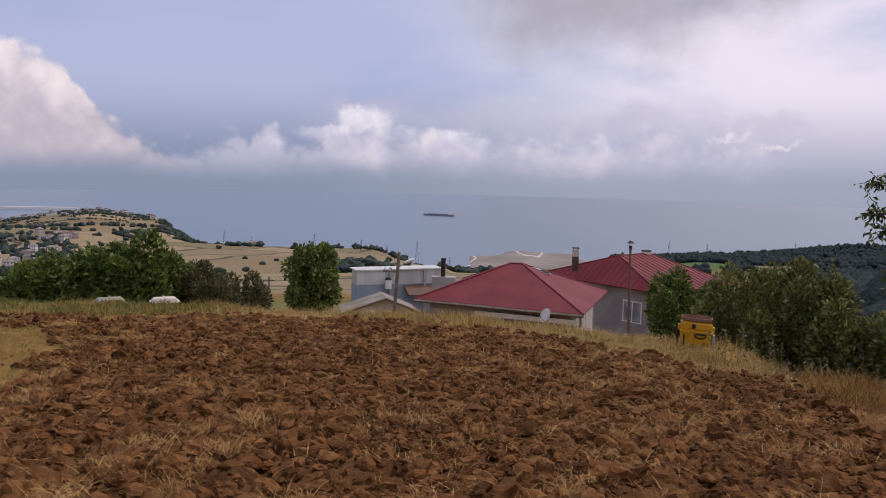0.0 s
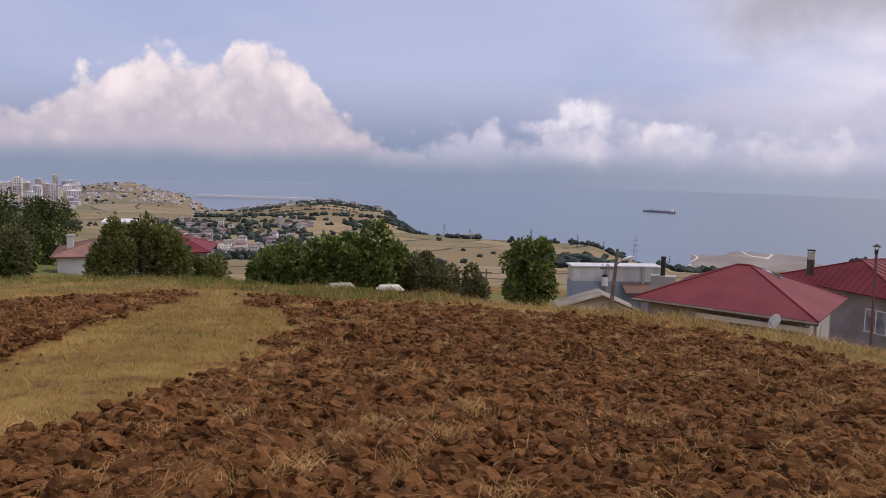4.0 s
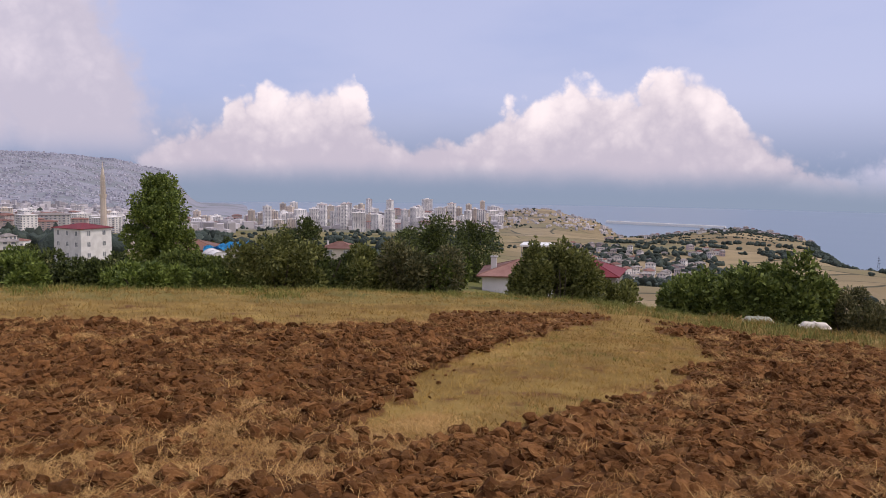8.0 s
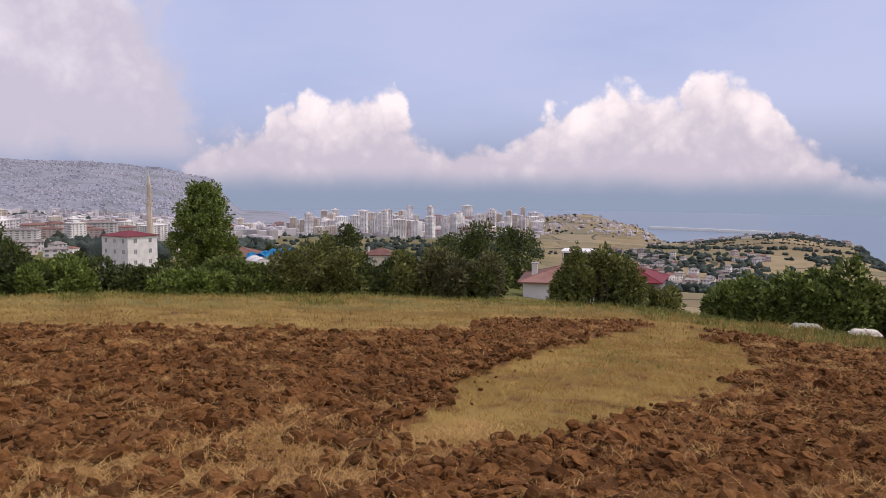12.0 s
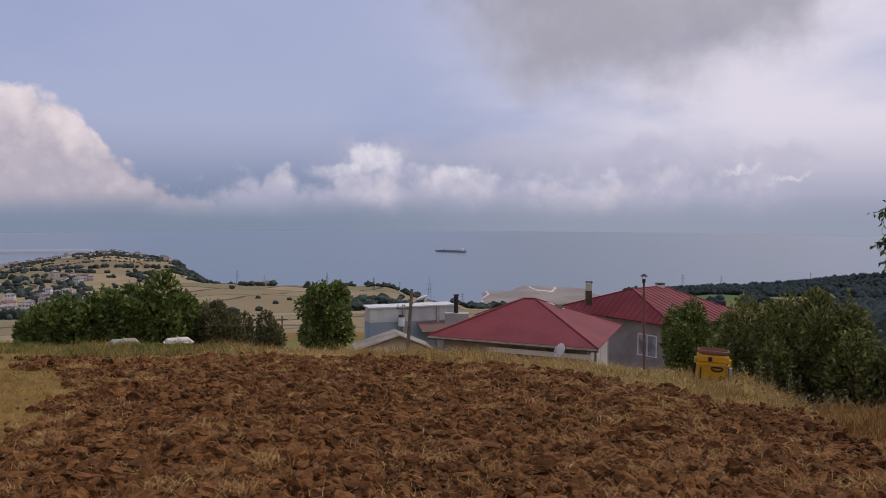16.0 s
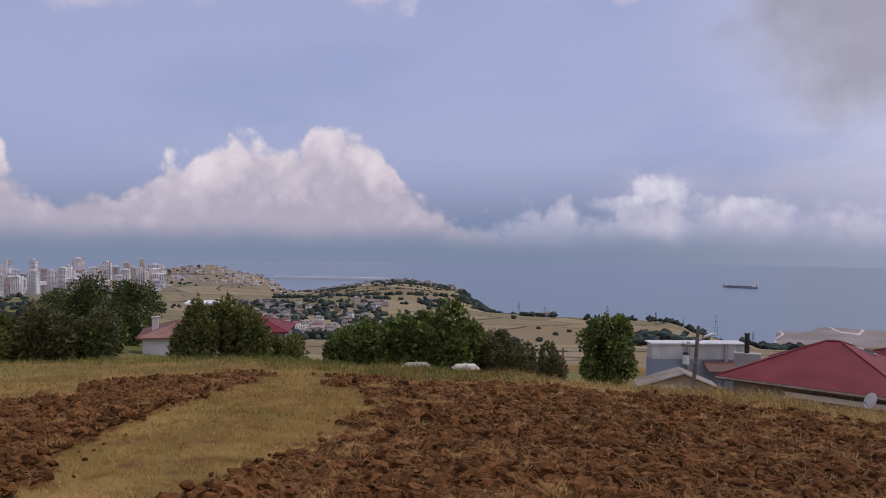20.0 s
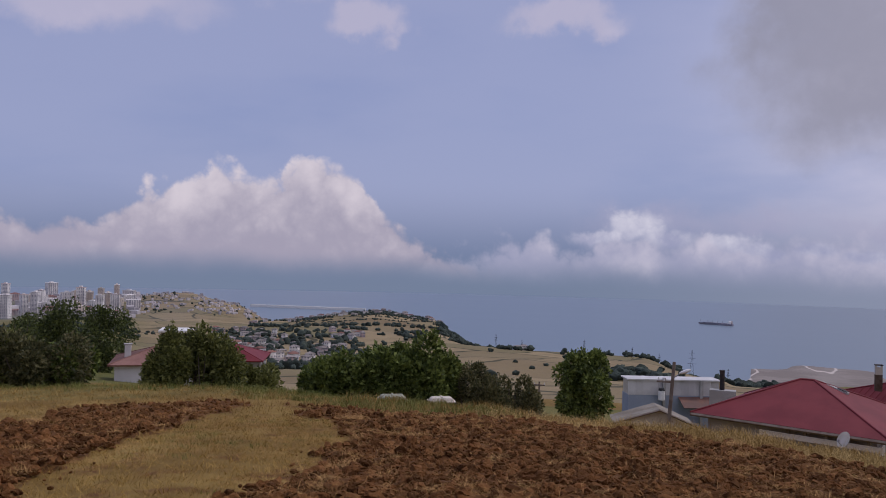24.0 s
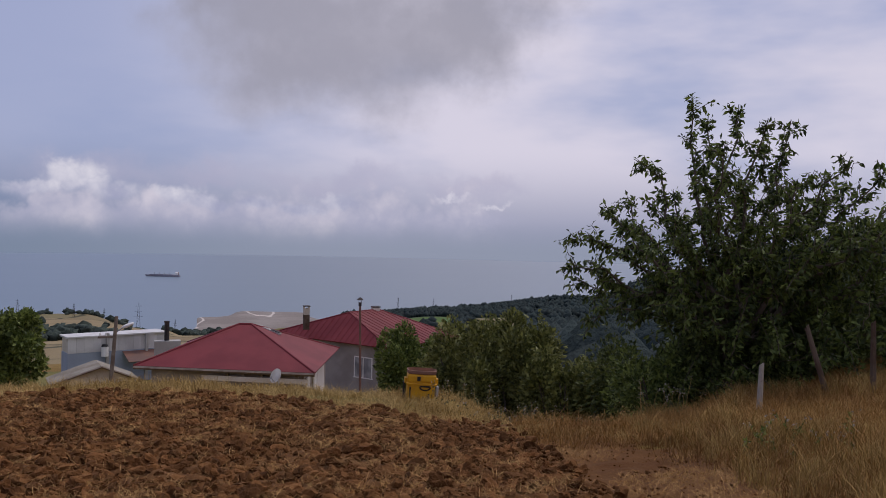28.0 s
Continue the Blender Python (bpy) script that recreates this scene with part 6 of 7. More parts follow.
def fruit_tree():
    """The tall loose-crowned cherry tree by the old fence: long limbs set with side shoots, the leaves hanging from them."""
    r2 = np.random.default_rng(5)
    ob = thing("cherry_tree", "tall dark green cherry tree with upswept leafy branches", "tree", Matrix.Translation(polar(-37.2, 14.6) - Vector((0, 0, 0.1))) @ pose(0, 0, 0, 0, 0, -37.2))
    crotch = Vector((0.05, 0, 1.0))
    part("trunk", tube([Vector((0.1, 0, 0)), Vector((0.08, 0, 0.5)), crotch], [0.17, 0.14, 0.12], 8), BARK, ob)
    shoots, twig_lines, outer = [], [], []
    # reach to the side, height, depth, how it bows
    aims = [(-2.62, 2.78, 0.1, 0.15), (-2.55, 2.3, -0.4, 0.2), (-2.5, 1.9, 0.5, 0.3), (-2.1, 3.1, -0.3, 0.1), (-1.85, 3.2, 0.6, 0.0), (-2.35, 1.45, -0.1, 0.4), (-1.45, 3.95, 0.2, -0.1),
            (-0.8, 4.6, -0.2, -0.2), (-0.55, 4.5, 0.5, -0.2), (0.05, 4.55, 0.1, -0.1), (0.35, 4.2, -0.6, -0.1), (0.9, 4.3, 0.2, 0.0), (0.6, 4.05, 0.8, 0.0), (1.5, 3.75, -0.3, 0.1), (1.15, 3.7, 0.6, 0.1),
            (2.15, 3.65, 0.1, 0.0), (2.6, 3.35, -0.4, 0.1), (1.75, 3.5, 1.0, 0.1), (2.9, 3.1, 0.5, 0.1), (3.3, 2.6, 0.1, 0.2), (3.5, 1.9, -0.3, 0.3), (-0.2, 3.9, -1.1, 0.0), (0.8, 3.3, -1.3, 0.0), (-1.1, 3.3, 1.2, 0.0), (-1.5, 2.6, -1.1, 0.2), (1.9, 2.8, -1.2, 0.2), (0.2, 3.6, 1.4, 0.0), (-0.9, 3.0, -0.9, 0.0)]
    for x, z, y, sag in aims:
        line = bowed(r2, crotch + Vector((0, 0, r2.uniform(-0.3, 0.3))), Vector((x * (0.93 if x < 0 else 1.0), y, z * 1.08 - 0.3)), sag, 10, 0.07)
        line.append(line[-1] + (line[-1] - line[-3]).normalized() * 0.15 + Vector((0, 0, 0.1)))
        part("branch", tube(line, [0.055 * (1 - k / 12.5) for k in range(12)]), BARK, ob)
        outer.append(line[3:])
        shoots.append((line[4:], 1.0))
        for k in range(3, 11):
            for _ in range(4):
                flat = x < -1.4
                d = (line[k] - line[k - 1]).normalized() * 0.5 + Vector(r2.normal(0, 0.5, 3)) + Vector((-0.45, 0, 0.0) if flat else (0, 0, 0.4))
                p = line[k]
                q = p + d.normalized() * r2.uniform(0.25, 0.6) * (1.2 - 0.055 * k)
                twig = bowed(r2, p, q, 0.03, 4, 0.015)
                twig_lines.append(twig)
                shoots.append((twig, 1.0))
    # the dense lower skirt of the crown
    for _ in range(190):
        x = r2.uniform(-0.9, 3.6)
        top = np.interp(x, [-1.9, -0.9, 0.2, 2.0, 3.6], [1.3, 1.45, 2.6, 3.25, 3.0])
        p = Vector((x, r2.uniform(-1.1, 1.2), r2.uniform(0.35, top)))
        q = p + Vector((x * 0.12, r2.normal(0, 0.2), r2.uniform(0.1, 0.5))) + Vector(r2.normal(0, 0.2, 3))
        twig = bowed(r2, p - (q - p) * 0.8, q, 0.04, 5, 0.02)
        twig_lines.append(twig)
        shoots.append((twig, 2.2))
    spots, ways = [], []
    for line, much in shoots:
        for p, q in zip(line[:-1], line[1:]):
            n = int((q - p).length / 0.032 * much * 1.3) + 1
            for f in r2.uniform(0, 1, n):
                side = r2.normal(0, 1, 3)
                side /= np.linalg.norm(side)
                spots.append(np.array(p.lerp(q, f)) + side * 0.03 * much)
                ways.append(side * 0.8 + np.array((q - p).normalized()) * 0.35)
    crown = new("crown", leaf_mesh("crown", np.array(spots), np.array(ways), 0.12, LEAF_CHERRY, 5, 0.42, 0.75))
    crown.parent = ob
    verts, faces = [], []
    for line in twig_lines:
        for p, q in zip(line[:-1], line[1:]):
            k = len(verts)
            u = (q - p).cross(Vector((0.2, 0.3, 0.9))).normalized() * 0.006
            v = (q - p).cross(u).normalized() * 0.006
            verts += [p + u, p - u / 2 + v, p - u / 2 - v, q + u, q - u / 2 + v, q - u / 2 - v]
            faces += [(k, k + 1, k + 4, k + 3), (k + 1, k + 2, k + 5, k + 4), (k + 2, k, k + 3, k + 5)]
    twigs = new("twig_mass", raw_mesh("twig_mass", [tuple(v) for v in verts], faces, BARK))
    twigs.parent = ob
    tagged(twigs, kind="stuff")


fruit_tree()


def leafy_tree(label, turn, dist, height, width, mat, seed, leaves=7000, leaf=0.13, trunk=0.14, base=0.15, name="tree", slim=False):
    """A small broadleaf tree: trunk, a few limbs and a lumpy crown with gaps."""
    r2 = np.random.default_rng(seed)
    ob = thing(name, label, "tree", Matrix.Translation(polar(turn, dist) - Vector((0, 0, 0.1))) @ pose(0, 0, 0, 0, 0, turn))
    lumps = 150 if slim else 44
    f = r2.uniform(base, 0.97, lumps)
    reach = width / 2 * (np.sin(np.clip((f - base * 0.6) / (1.08 - base * 0.6), 0, 1) * np.pi) ** 0.6) * (0.8 if slim else 1.0)
    if slim:
        reach = width / 2 * np.interp(f, [0, 0.2, 0.5, 0.75, 0.9, 1], [0.7, 0.95, 1.0, 0.8, 0.6, 0.3])
    a = r2.uniform(0, 2 * np.pi, lumps)
    out = np.sqrt(r2.uniform(0, 1, lumps)) * 0.75
    centres = np.stack([np.cos(a) * reach * out, np.sin(a) * reach * out, f * height * 0.95], -1)
    radii = width * r2.uniform(0.09, 0.19, lumps) * (0.6 if slim else 1.0)
    pick = r2.integers(0, lumps, leaves)
    d = r2.normal(0, 1, (leaves, 3))
    d /= np.linalg.norm(d, axis=1)[:, None]
    at = centres[pick] + d * (radii[pick] * r2.uniform(0.3, 1.15, leaves) ** 0.6)[:, None]
    crown = new("crown", leaf_mesh("crown", at, d + [0, 0, 0.3], leaf, mat, seed, 0.6, 0.35))
    crown.parent = ob
    part("trunk", rod((0, 0, 0), (0, 0, height * 0.55), trunk, trunk * 0.5, 8), BARK, ob)
    for c in centres[:16]:
        part("branch", limb_mesh([(Vector((0, 0, height * r2.uniform(0.1, 0.5))), Vector(c), 0.04, 0.012)]), BARK, ob)


leafy_tree("round green walnut tree standing below the field", 8.75, 30, 3.2, 2.3, LEAF_MID, 21, 13000, 0.16, 0.1, 0.03)
leafy_tree("tall bright green poplar above the hedge", 60.7, 40, 5.3, 3.9, LEAF_BRIGHT, 22, 24000, 0.14, 0.14, 0.05, slim=True)
leafy_tree("dull green tree at the field corner", 80.5, 30, 3.6, 3.2, LEAF_MID, 23, 7000, 0.13)
leafy_tree("dark broad tree behind the hedge", 43.0, 38, 3.9, 3.0, LEAF_DARK, 24, 7000, 0.14)
leafy_tree("dark broad tree behind the hedge", 44.6, 42, 3.4, 2.8, LEAF_DARK, 25, 6000, 0.14)
leafy_tree("dark spreading tree behind the white cottage", 40.3, 85, 6.1, 7.4, LEAF_DARK, 26, 9000, 0.27, 0.2, 0.05)

def far_trees():
    """Broadleaf trees on the slope below the hedge, one shape in four sizes."""
    leafy_tree("dark leafy tree on the slope below the hedge", 52.5, 150, 5.0, 4.2, LEAF_DARK, 61, 2600, 0.36, 0.15)
    made = [o for o in scene.collection.objects if o.type == "EMPTY" and o.get("label", "") == "dark leafy tree on the slope below the hedge"][0]
    r2 = np.random.default_rng(62)
    tagged(made, group="trees on the slope")
    for _ in range(58):
        turn, dist = r2.uniform(33, 80), r2.uniform(70, 420)
        if 54.5 < turn < 68 and dist < 260 or 30 < turn < 40 and dist < 160:
            continue
        ob = copy_thing(made, Matrix.Translation(polar(turn, dist)) @ pose(0, 0, 0, 0, 0, r2.uniform(0, 360)))
        s = r2.uniform(0.6, 1.15)
        ob.scale = (s, s, s * r2.uniform(0.85, 1.2))


far_trees()

# bushes: along the far side of the field, by the houses and round the cherry tree
bush("wide dark green bush at the field's edge", 20.2, 26, (1.5, 1.0, 2.5), LEAF_MID, 15000, 0.17, 31, ratio=0.6)
bush("wide dark green bush at the field's edge", 22.7, 26, (1.4, 1.0, 2.2), LEAF_MID, 13000, 0.17, 32, ratio=0.6)
bush("dark green bush at the field's edge", 25.3, 26.5, (1.2, 0.9, 1.75), LEAF_MID, 9000, 0.17, 33, ratio=0.6)
bush("brownish low bush at the field's edge", 16.4, 26, (1.1, 0.8, 1.9), LEAF_DULL, 12000, 0.11, 34)
bush("brownish low bush at the field's edge", 13.7, 26, (1.0, 0.8, 1.8), LEAF_DULL, 11000, 0.11, 35)
bush("green bush beside the red-roofed house", -16.3, 23, (1.12, 1.0, 2.75), LEAF_MID, 21000, 0.12, 36)
bush("large dark bush in the dip beside the field", -20.6, 19.5, (1.3, 1.0, 2.6), LEAF_OLIVE, 16000, 0.115, 37)
bush("large dark bush in the dip beside the field", -23.7, 18.2, (1.45, 1.1, 2.85), LEAF_OLIVE, 19000, 0.115, 38)
bush("large dark bush in the dip beside the field", -26.8, 17.4, (1.15, 1.0, 2.4), LEAF_OLIVE, 14000, 0.115, 39)
bush("shaded undergrowth below the cherry tree", -33.0, 16.2, (1.3, 0.9, 2.2), LEAF_DARK, 7000, 0.1, 40)
bush("shaded undergrowth below the cherry tree", -37.5, 16.4, (1.5, 0.9, 2.7), LEAF_DARK, 7000, 0.1, 41)
bush("shaded undergrowth below the cherry tree", -42.0, 16.8, (1.6, 0.9, 2.9), LEAF_DARK, 8000, 0.1, 42)
bush("shaded undergrowth below the cherry tree", -47.0, 17, (1.6, 0.9, 3.0), LEAF_DARK, 7000, 0.1, 43)
bush("leafy undergrowth before the cherry tree", -33.5, 14.6, (1.0, 0.7, 1.5), LEAF_MID, 6000, 0.1, 46)
bush("leafy undergrowth before the cherry tree", -37.5, 14.6, (1.1, 0.7, 1.7), LEAF_DARK, 7000, 0.1, 47)
bush("leafy undergrowth before the cherry tree", -41.5, 15.2, (1.1, 0.7, 1.6), LEAF_DARK, 7000, 0.1, 48)
bush("green thicket behind the cherry tree", -50, 19, (1.6, 1.2, 2.6), LEAF_MID, 7000, 0.1, 44)
k = 50
for turn, dist, w, h, mat, text in ((78.5, 27, 1.5, 1.5, LEAF_DARK, "low green hedge bush"), (75.5, 27.5, 1.5, 1.6, LEAF_DARK, "low green hedge bush"), (72.5, 27.5, 1.4, 1.5, LEAF_DARK, "low green hedge bush"),
                                     (69.8, 27, 1.0, 1.3, LEAF_BRIGHT, "pale green willow bush"), (67.2, 27.5, 1.2, 1.2, LEAF_DARK, "dark green hedge bush"), (64.4, 27.5, 1.1, 1.3, LEAF_DARK, "dark green hedge bush"),
                                     (61.8, 26, 1.2, 0.9, LEAF_BRIGHT, "bright green low bush"), (59.3, 28, 1.3, 1.3, LEAF_MID, "green hedge bush"), (57.0, 28, 1.2, 1.15, LEAF_MID, "green hedge bush"),
                                     (53.4, 28, 1.6, 2.2, LEAF_OLIVE, "broad rounded green bush"), (51.0, 28.5, 1.5, 2.05, LEAF_DARK, "broad rounded green bush"), (48.6, 31, 1.2, 1.1, LEAF_BRIGHT, "low green bush"),
                                     (46.6, 28.5, 1.6, 2.0, LEAF_OLIVE, "olive green bush"), (44.2, 28, 1.5, 2.0, LEAF_DULL, "olive green bush"), (42.6, 28.5, 1.1, 1.8, LEAF_MID, "green hedge bush"),
                                     (35.3, 27, 1.1, 1.95, LEAF_OLIVE, "dark shrub beside the white cottage"), (34.1, 26.8, 1.25, 2.05, LEAF_OLIVE, "dark shrub beside the white cottage"), (31.3, 28, 1.2, 1.6, LEAF_OLIVE, "low green bush")):
    bush(text + " at the field's far edge", turn, dist, (w, 0.9, h), mat, 9000, 0.145, k)
    k += 1


# ---- clods, straw and grass ----
def in_sector(n, t0, t1, d0, d1, seed):
    r2 = np.random.default_rng(seed)
    t, d = np.radians(r2.uniform(t0, t1, n)), np.sqrt(r2.uniform(d0 ** 2, d1 ** 2, n))
    return -np.sin(t) * d, np.cos(t) * d, r2


def clods(name, label, n, d0, d1, s0, s1, seed, sub=2, edge=0.02, t0=-52, t1=86):
    bm = bmesh.new()
    bmesh.ops.create_icosphere(bm, subdivisions=sub, radius=1.0)
    unit = np.array([v.co[:] for v in bm.verts])
    tri = np.array([[v.index for v in f.verts] for f in bm.faces])
    bm.free()
    x, y, r2 = in_sector(n, t0, t1, d0, d1, seed)
    keep = (ploughed(x, y) > edge + 0.5 * r2.uniform(0, 1, len(x)) ** 2) & (r2.uniform(0, 1, len(x)) > 0.75 * trodden(x, y))
    x, y = x[keep], y[keep]
    n = len(x)
    z = ground_z(x, y) + 0.05 * fbm(x * 2.6, y * 2.6, 31, 2) + 0.085 * np.abs(fbm(x * 5.5, y * 5.5, 37, 3)) + 0.02
    shapes = np.stack([unit * (1 + 0.24 * np.sin(unit @ r2.normal(0, 3, 3) + k)[:, None] + 0.10 * np.sin(unit @ r2.normal(0, 7, 3) + 2 * k)[:, None] + r2.normal(0, 0.17 if sub < 3 else 0.085, (len(unit), 1))) for k in range(12)])
    size = (s0 + (s1 - s0) * r2.uniform(0, 1, n) ** 1.8)[:, None, None] * r2.uniform(0.7, 1.3, (n, 1, 3)) * [1.1, 0.95, 0.68]
    v = shapes[r2.integers(0, 12, n)] * size
    a, b = r2.uniform(0, 2 * np.pi, (n, 1)), r2.normal(0, 0.45, (n, 1))
    vx, vz = v[..., 0] * np.cos(b) - v[..., 2] * np.sin(b), v[..., 0] * np.sin(b) + v[..., 2] * np.cos(b)
    v = np.stack([vx * np.cos(a) - v[..., 1] * np.sin(a) + x[:, None], vx * np.sin(a) + v[..., 1] * np.cos(a) + y[:, None], vz + z[:, None] + size[:, :, 2] * 0.4], -1)
    faces = (tri[None] + (np.arange(n) * len(unit))[:, None, None]).reshape(-1, 3)
    tagged(new(name, raw_mesh(name, v.reshape(-1, 3), faces, CLOD, False)), label, "soil", kind="stuff")


clods("soil_clods", "large brown clods of freshly ploughed earth", 4400, 2.8, 17, 0.045, 0.095, 71, 3)
clods("soil_clods", "rounded brown clods lying on the ploughed earth", 9000, 2.8, 15, 0.04, 0.085, 77, 2)
clods("soil_clods", "brown clods of freshly ploughed earth", 15000, 2.8, 11, 0.019, 0.055, 74, 2)
clods("soil_clods", "brown clods of ploughed earth further out", 34000, 9, 19, 0.026, 0.062, 72, 1)
clods("soil_crumbs", "small crumbs of ploughed earth", 26000, 2.8, 12, 0.008, 0.028, 73, 1)
clods("soil_crumbs", "small crumbs of ploughed earth further out", 30000, 11, 20, 0.012, 0.034, 76, 1)

clods("soil_clods", "brown clods round the standing place", 5200, 0.6, 6.5, 0.025, 0.085, 79, 1, 0.02, 84, 308)
clods("soil_clods", "brown clods round the standing place", 2200, 0.6, 2.9, 0.02, 0.06, 80, 1)
clods("soil_crumbs", "crumbs of earth strewn on the grass beside the ploughed soil", 1100, 2.8, 13, 0.010, 0.032, 78, 1, -0.5)


clods("soil_crumbs", "crumbs of earth on the bare path", 2600, 4, 11, 0.005, 0.016, 82, 1, -1.6, -50, -18)


def single_clods(n, seed):
    """The nearest clods, each a part of the ground."""
    r2 = np.random.default_rng(seed)
    bm = bmesh.new()
    bmesh.ops.create_icosphere(bm, subdivisions=2, radius=1.0)
    unit = np.array([v.co[:] for v in bm.verts])
    tri = np.array([[v.index for v in f.verts] for f in bm.faces])
    bm.free()
    meshes = [raw_mesh("clod", unit * (1 + 0.22 * np.sin(unit @ r2.normal(0, 3, 3) + k)[:, None] + r2.normal(0, 0.13, (len(unit), 1))), tri, CLOD) for k in range(10)]
    x, y, r2 = in_sector(n * 3, -34, 80, 3.4, 8.5, seed)
    keep = ploughed(x, y) > 0.05
    x, y = x[keep][:n], y[keep][:n]
    z = ground_z(x, y) + 0.07
    for k in range(len(x)):
        ob = new("clod", meshes[k % 10])
        ob.parent = LAND
        s = r2.uniform(0.035, 0.08)
        ob.matrix_basis = pose(x[k], y[k], z[k] + s * 0.2, r2.uniform(-25, 25), r2.uniform(-25, 25), r2.uniform(0, 360)) @ Matrix.Diagonal((s * 1.15, s * 0.95, s * 0.65, 1))


single_clods(280, 75)


def tufts(n, t0, t1, d0, d1, seed, each, spread, wanted):
    """Spots in tufts: wanted(x, y) says where they may grow."""
    x, y, r2 = in_sector(n, t0, t1, d0, d1, seed)
    keep = wanted(x, y)
    x, y = x[keep], y[keep]
    x, y = np.repeat(x, each) + r2.normal(0, spread, len(x) * each), np.repeat(y, each) + r2.normal(0, spread, len(y) * each)
    return np.stack([x, y, ground_z(x, y)], -1), r2


def straw_on_soil():
    spots, r2 = tufts(1350, -50, 84, 2.8, 18, 81, 54, 0.075, lambda x, y: (ploughed(x, y) > 0.1) & (fbm(x * 0.7, y * 0.7, 83, 3) > -0.15))
    spots[:, 2] += 0.075
    blades("straw_stubble", spots, r2.uniform(0.02, 0.06, len(spots)), STRAW, "pale dry straw stubble among the clods", "straw", 0.0017, 3.2, 84)


straw_on_soil()
spots, r2 = tufts(700, -50, 84, 2.8, 16, 161, 90, 0.08, lambda x, y: (ploughed(x, y) > 0.1) & (fbm(x * 0.9, y * 0.9, 163, 3) > -0.1))
spots[:, 2] += 0.085
blades("straw_tufts", spots, r2.uniform(0.03, 0.085, len(spots)), STRAW, "thick tufts of pale straw turned up among the clods", "straw", 0.0018, 2.6, 164)
spots, r2 = tufts(6000, 20, 120, 2.2, 7.5, 171, 34, 0.09, lambda x, y: trodden(x, y) > 0.25)
spots[:, 2] += 0.04
blades("track_straw", spots, r2.uniform(0.015, 0.05, len(spots)), STRAW, "trampled straw and stubble on the flattened track", "straw", 0.0017, 3.2, 174)
spots, r2 = tufts(5500, -50, 84, 2.8, 17, 86, 9, 0.15, lambda x, y: ploughed(x, y) > 0.05)
spots[:, 2] += 0.085
blades("loose_straw", spots, r2.uniform(0.015, 0.05, len(spots)), STRAW, "loose bits of straw on the ploughed soil", "straw", 0.002, 3.5, 87)


def open_ground(x, y):
    return ploughed(x, y) < 0.0


spots, r2 = tufts(7000, -26, 16, 12, 20, 91, 9, 0.06, open_ground)
blades("dry_grass", spots, 0.02 + 0.16 * r2.uniform(0, 1, len(spots)) ** 3, PALE_GRASS, "dry yellow grass along the field edge", "grass", 0.004, 1.5, 92)
spots, r2 = tufts(9000, -54, -24, 5, 19, 93, 12, 0.08, lambda x, y: (ploughed(x, y) < -1.1 - 0.5 * fbm(x * 0.6, y * 0.6, 95, 2)) | open_ground(x, y) & (np.hypot(x, y) > 9.6))
blades("dry_grass", spots, 0.05 + 0.22 * r2.uniform(0, 1, len(spots)) ** 2, BROWN_GRASS, "tangled dry brown grass by the old fence", "grass", 0.0028, 1.3, 94)
spots, r2 = tufts(2600, -54, -20, 3, 11, 111, 20, 0.09, lambda x, y: open_ground(x, y) & (fbm(x * 1.1, y * 1.1, 113, 3) > -0.05))
blades("trodden_straw", spots, r2.uniform(0.015, 0.05, len(spots)), STRAW, "trodden straw on the bare track", "straw", 0.002, 3.0, 112)
spots, r2 = tufts(9000, 14, 86, 14, 30, 96, 9, 0.09, open_ground)
blades("dry_grass", spots, 0.02 + 0.10 * r2.uniform(0, 1, len(spots)) ** 2, DRY_GRASS, "ochre dry grass beyond the ploughed soil", "grass", 0.005, 1.6, 97)
spots, r2 = tufts(3500, 14, 86, 20, 30, 98, 10, 0.09, lambda x, y: open_ground(x, y) & (np.hypot(x, y) > 22.8 + 2.5 * fbm(x * 0.4, y * 0.4, 99, 2)))
blades("green_grass", spots, 0.04 + 0.19 * r2.uniform(0, 1, len(spots)) ** 2, GREEN_GRASS, "green grass and weeds along the hedge", "grass", 0.006, 0.7, 100)
spots, r2 = tufts(11000, 15, 84, 2.5, 16, 101, 12, 0.06, lambda x, y: (to_line(x, y, STRIP) < 0.1))
blades("strip_grass", spots, 0.015 + 0.085 * r2.uniform(0, 1, len(spots)) ** 3, STRIP_GRASS, "short faded grass on the unploughed strip", "grass", 0.0026, 2.0, 102)
spots, r2 = tufts(1100, 15, 84, 2.5, 16, 103, 20, 0.08, lambda x, y: (to_line(x, y, STRIP) < 0.0) & (fbm(x * 0.9, y * 0.9, 105, 2) > 0.1))
blades("strip_grass", spots, r2.uniform(0.02, 0.07, len(spots)), GREEN_GRASS, "patches of green weeds on the unploughed strip", "grass", 0.003, 1.2, 104)


spots, r2 = tufts(420, -54, -24, 5, 14, 131, 110, 0.07, lambda x, y: open_ground(x, y) & (fbm(x * 0.8, y * 0.8, 133, 3) > 0.0) & (ploughed(x, y) < -1.2))
blades("grass_tussocks", spots, 0.08 + 0.26 * r2.uniform(0, 1, len(spots)) ** 2, DRY_GRASS, "golden dry grass tussocks on the bank", "grass", 0.003, 0.9, 134)
spots, r2 = tufts(130, -26, 16, 12.5, 18, 141, 60, 0.08, open_ground)
blades("grass_tussocks", spots, 0.05 + 0.24 * r2.uniform(0, 1, len(spots)) ** 2, PALE_GRASS, "pale dry grass tussocks along the field edge", "grass", 0.003, 1.1, 144)


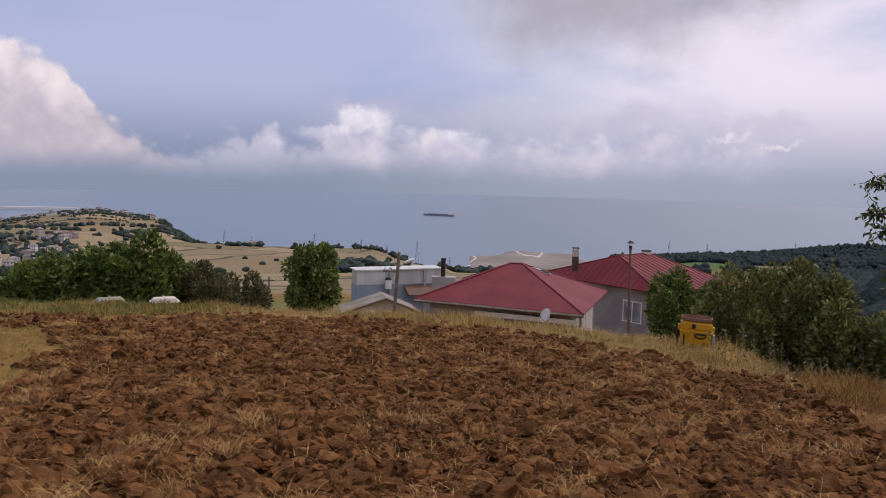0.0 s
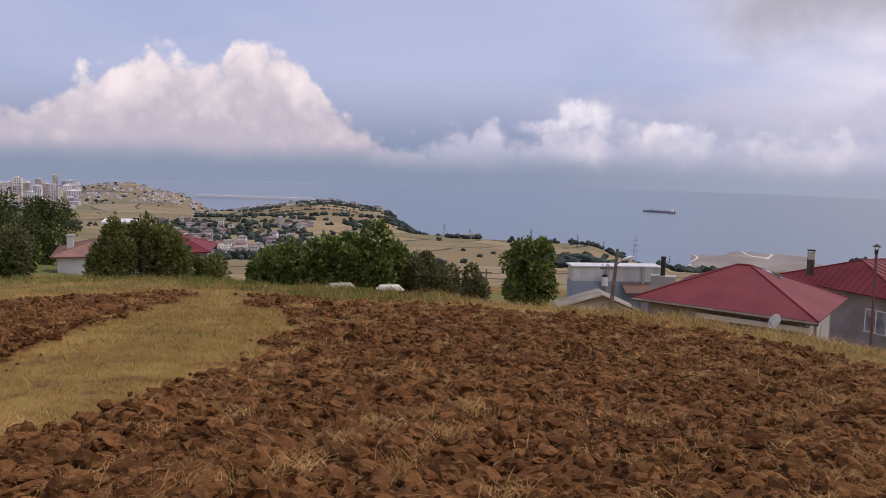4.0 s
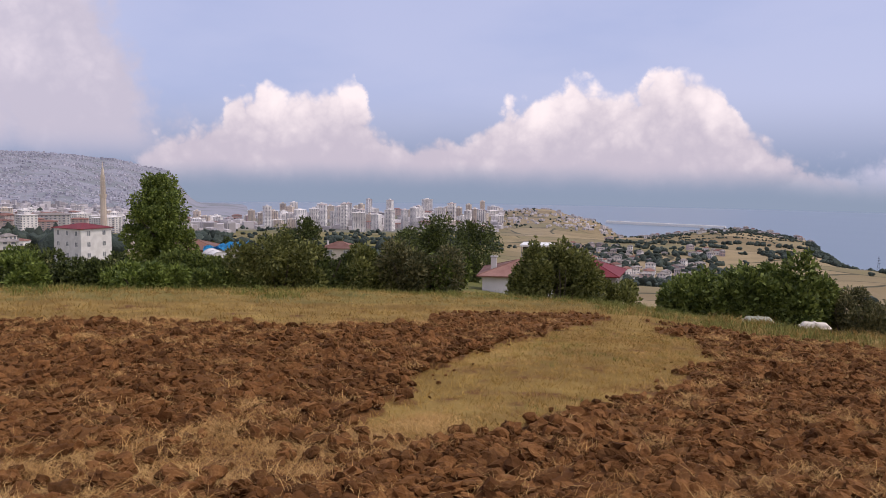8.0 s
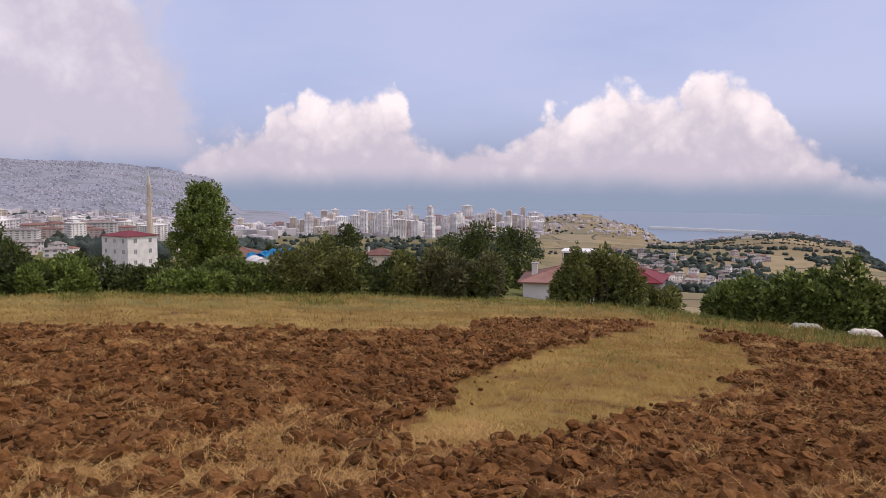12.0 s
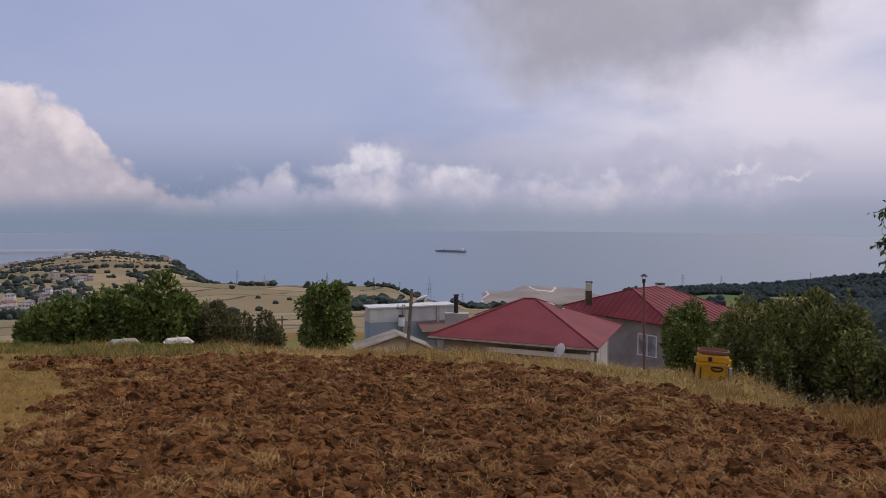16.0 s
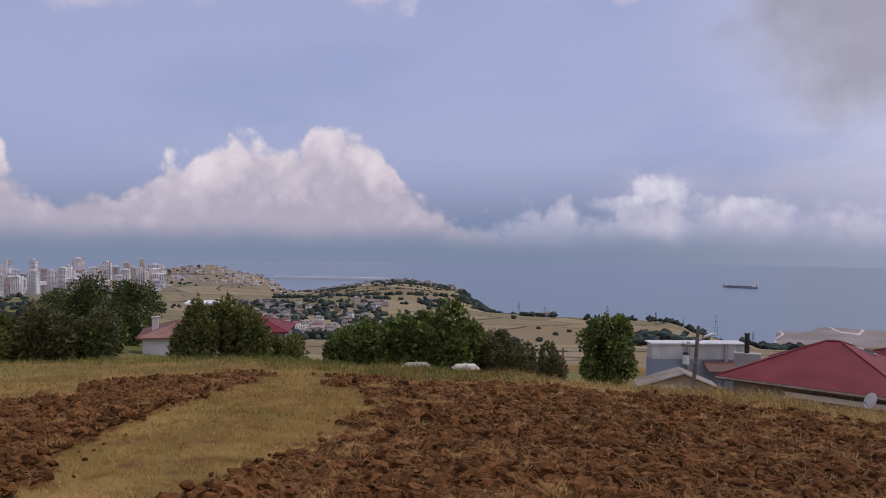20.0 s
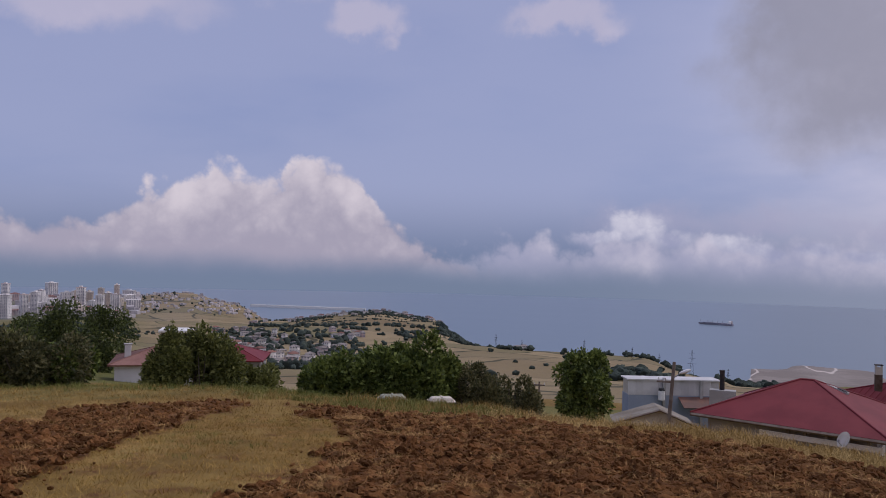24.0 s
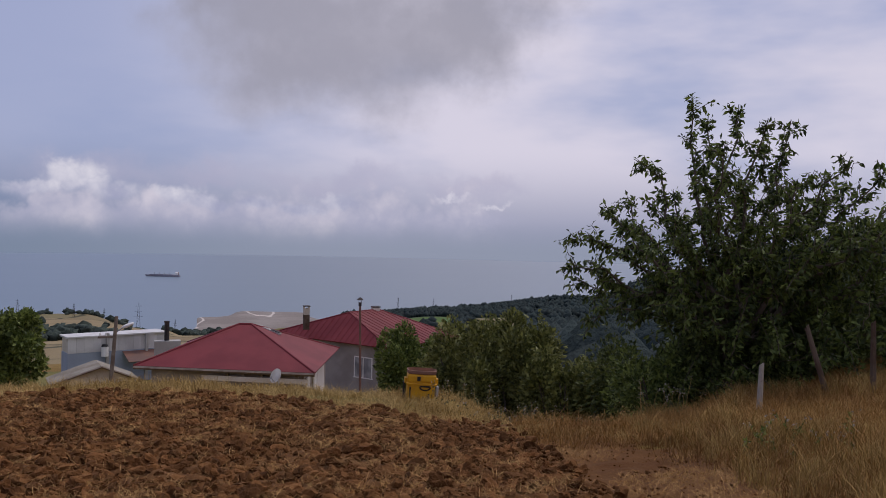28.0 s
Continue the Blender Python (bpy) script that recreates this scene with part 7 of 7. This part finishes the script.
spots, r2 = tufts(4200, 15, 84, 2.5, 16, 151, 22, 0.07, lambda x, y: (to_line(x, y, STRIP) < 0.35) & (fbm(x * 1.3, y * 1.3, 153, 3) > -0.12))
blades("strip_straw", spots, r2.uniform(0.012, 0.04, len(spots)), STRAW, "pale cut straw lying on the unploughed strip", "straw", 0.0017, 3.2, 154)


spots, r2 = tufts(520, 13, 32, 15, 24, 181, 46, 0.12, lambda x, y: open_ground(x, y) & (to_line(x, y, STRIP) > 0.3) & (fbm(x * 0.7, y * 0.7, 183, 3) > -0.15))
blades("edge_weeds", spots, 0.04 + 0.17 * r2.uniform(0, 1, len(spots)) ** 2, GREEN_GRASS, "bright green weeds along the crest of the field", "grass", 0.0055, 0.7, 184)
spots, r2 = tufts(520, -4, 34, 14, 22, 191, 50, 0.09, lambda x, y: open_ground(x, y) & (to_line(x, y, STRIP) > 0.2) & (fbm(x * 0.8, y * 0.8, 193, 3) > 0.05))
blades("edge_tussocks", spots, 0.06 + 0.24 * r2.uniform(0, 1, len(spots)) ** 2, DRY_GRASS, "tawny dry grass clumps along the crest of the field", "grass", 0.0045, 0.8, 194)


def weeds(turn, dist, n, label, seed, mat=GREEN_GRASS, flower=True, tall=1.0):
    """A patch of tall weeds with pale seed heads."""
    r2 = np.random.default_rng(seed)
    ob = thing("weed_clump", label, "plant", Matrix.Translation(polar(turn, dist)), "weeds by the fence")
    base = np.stack([r2.normal(0, 0.35, n), r2.normal(0, 0.25, n), np.zeros(n)], -1)
    up = np.stack([r2.normal(0, 0.12, n), r2.normal(0, 0.12, n), r2.uniform(0.25, 0.6, n) * tall], -1)
    stalk = bmesh.new()
    for b, u in zip(base, up):
        rod(b - [0, 0, 0.05], b + u, 0.004, 0.0025, 4, stalk)
    tagged(part("stalk", stalk, mat, ob), kind="stuff")
    f = r2.uniform(0.15, 1, (n, 14))
    at = (base[:, None] + up[:, None] * f[..., None]).reshape(-1, 3)
    leaf = new("foliage", leaf_mesh("foliage", at, r2.normal(0, 0.6, at.shape) + [0, 0, 0.5], 0.06, LEAF_DULL if mat is DRY_GRASS else LEAF_MID, seed, 0.35))
    leaf.parent = ob
    if flower:
        heads = (base + up)[:, None] + r2.normal(0, 0.025, (n, 6, 3))
        ob2 = new("seed_head", leaf_mesh("seed_head", heads.reshape(-1, 3), r2.normal(0, 1, (n * 6, 3)), 0.025, PALE_POST, seed, 0.8))
        ob2.parent = ob
        tagged(ob2, kind="stuff")


weeds(-41.3, 8.6, 11, "low green weeds with small pale flowers on the bank", 121, GREEN_GRASS, True, 0.5)
weeds(-42.8, 9.2, 9, "low green weeds with small pale flowers on the bank", 122, GREEN_GRASS, True, 0.5)
weeds(-34.0, 13.0, 14, "tall pale seed stalks before the cherry tree", 123, DRY_GRASS)
weeds(-42.0, 14.6, 16, "tall green weeds beside the leaning post", 124)
weeds(-24.0, 13.4, 16, "tall dry stalks before the dark bush", 125, DRY_GRASS)
weeds(-27.0, 12.8, 16, "tall dry stalks before the dark bush", 126, DRY_GRASS)
weeds(-20.5, 14.4, 12, "tall dry stalks before the dark bush", 127, DRY_GRASS)
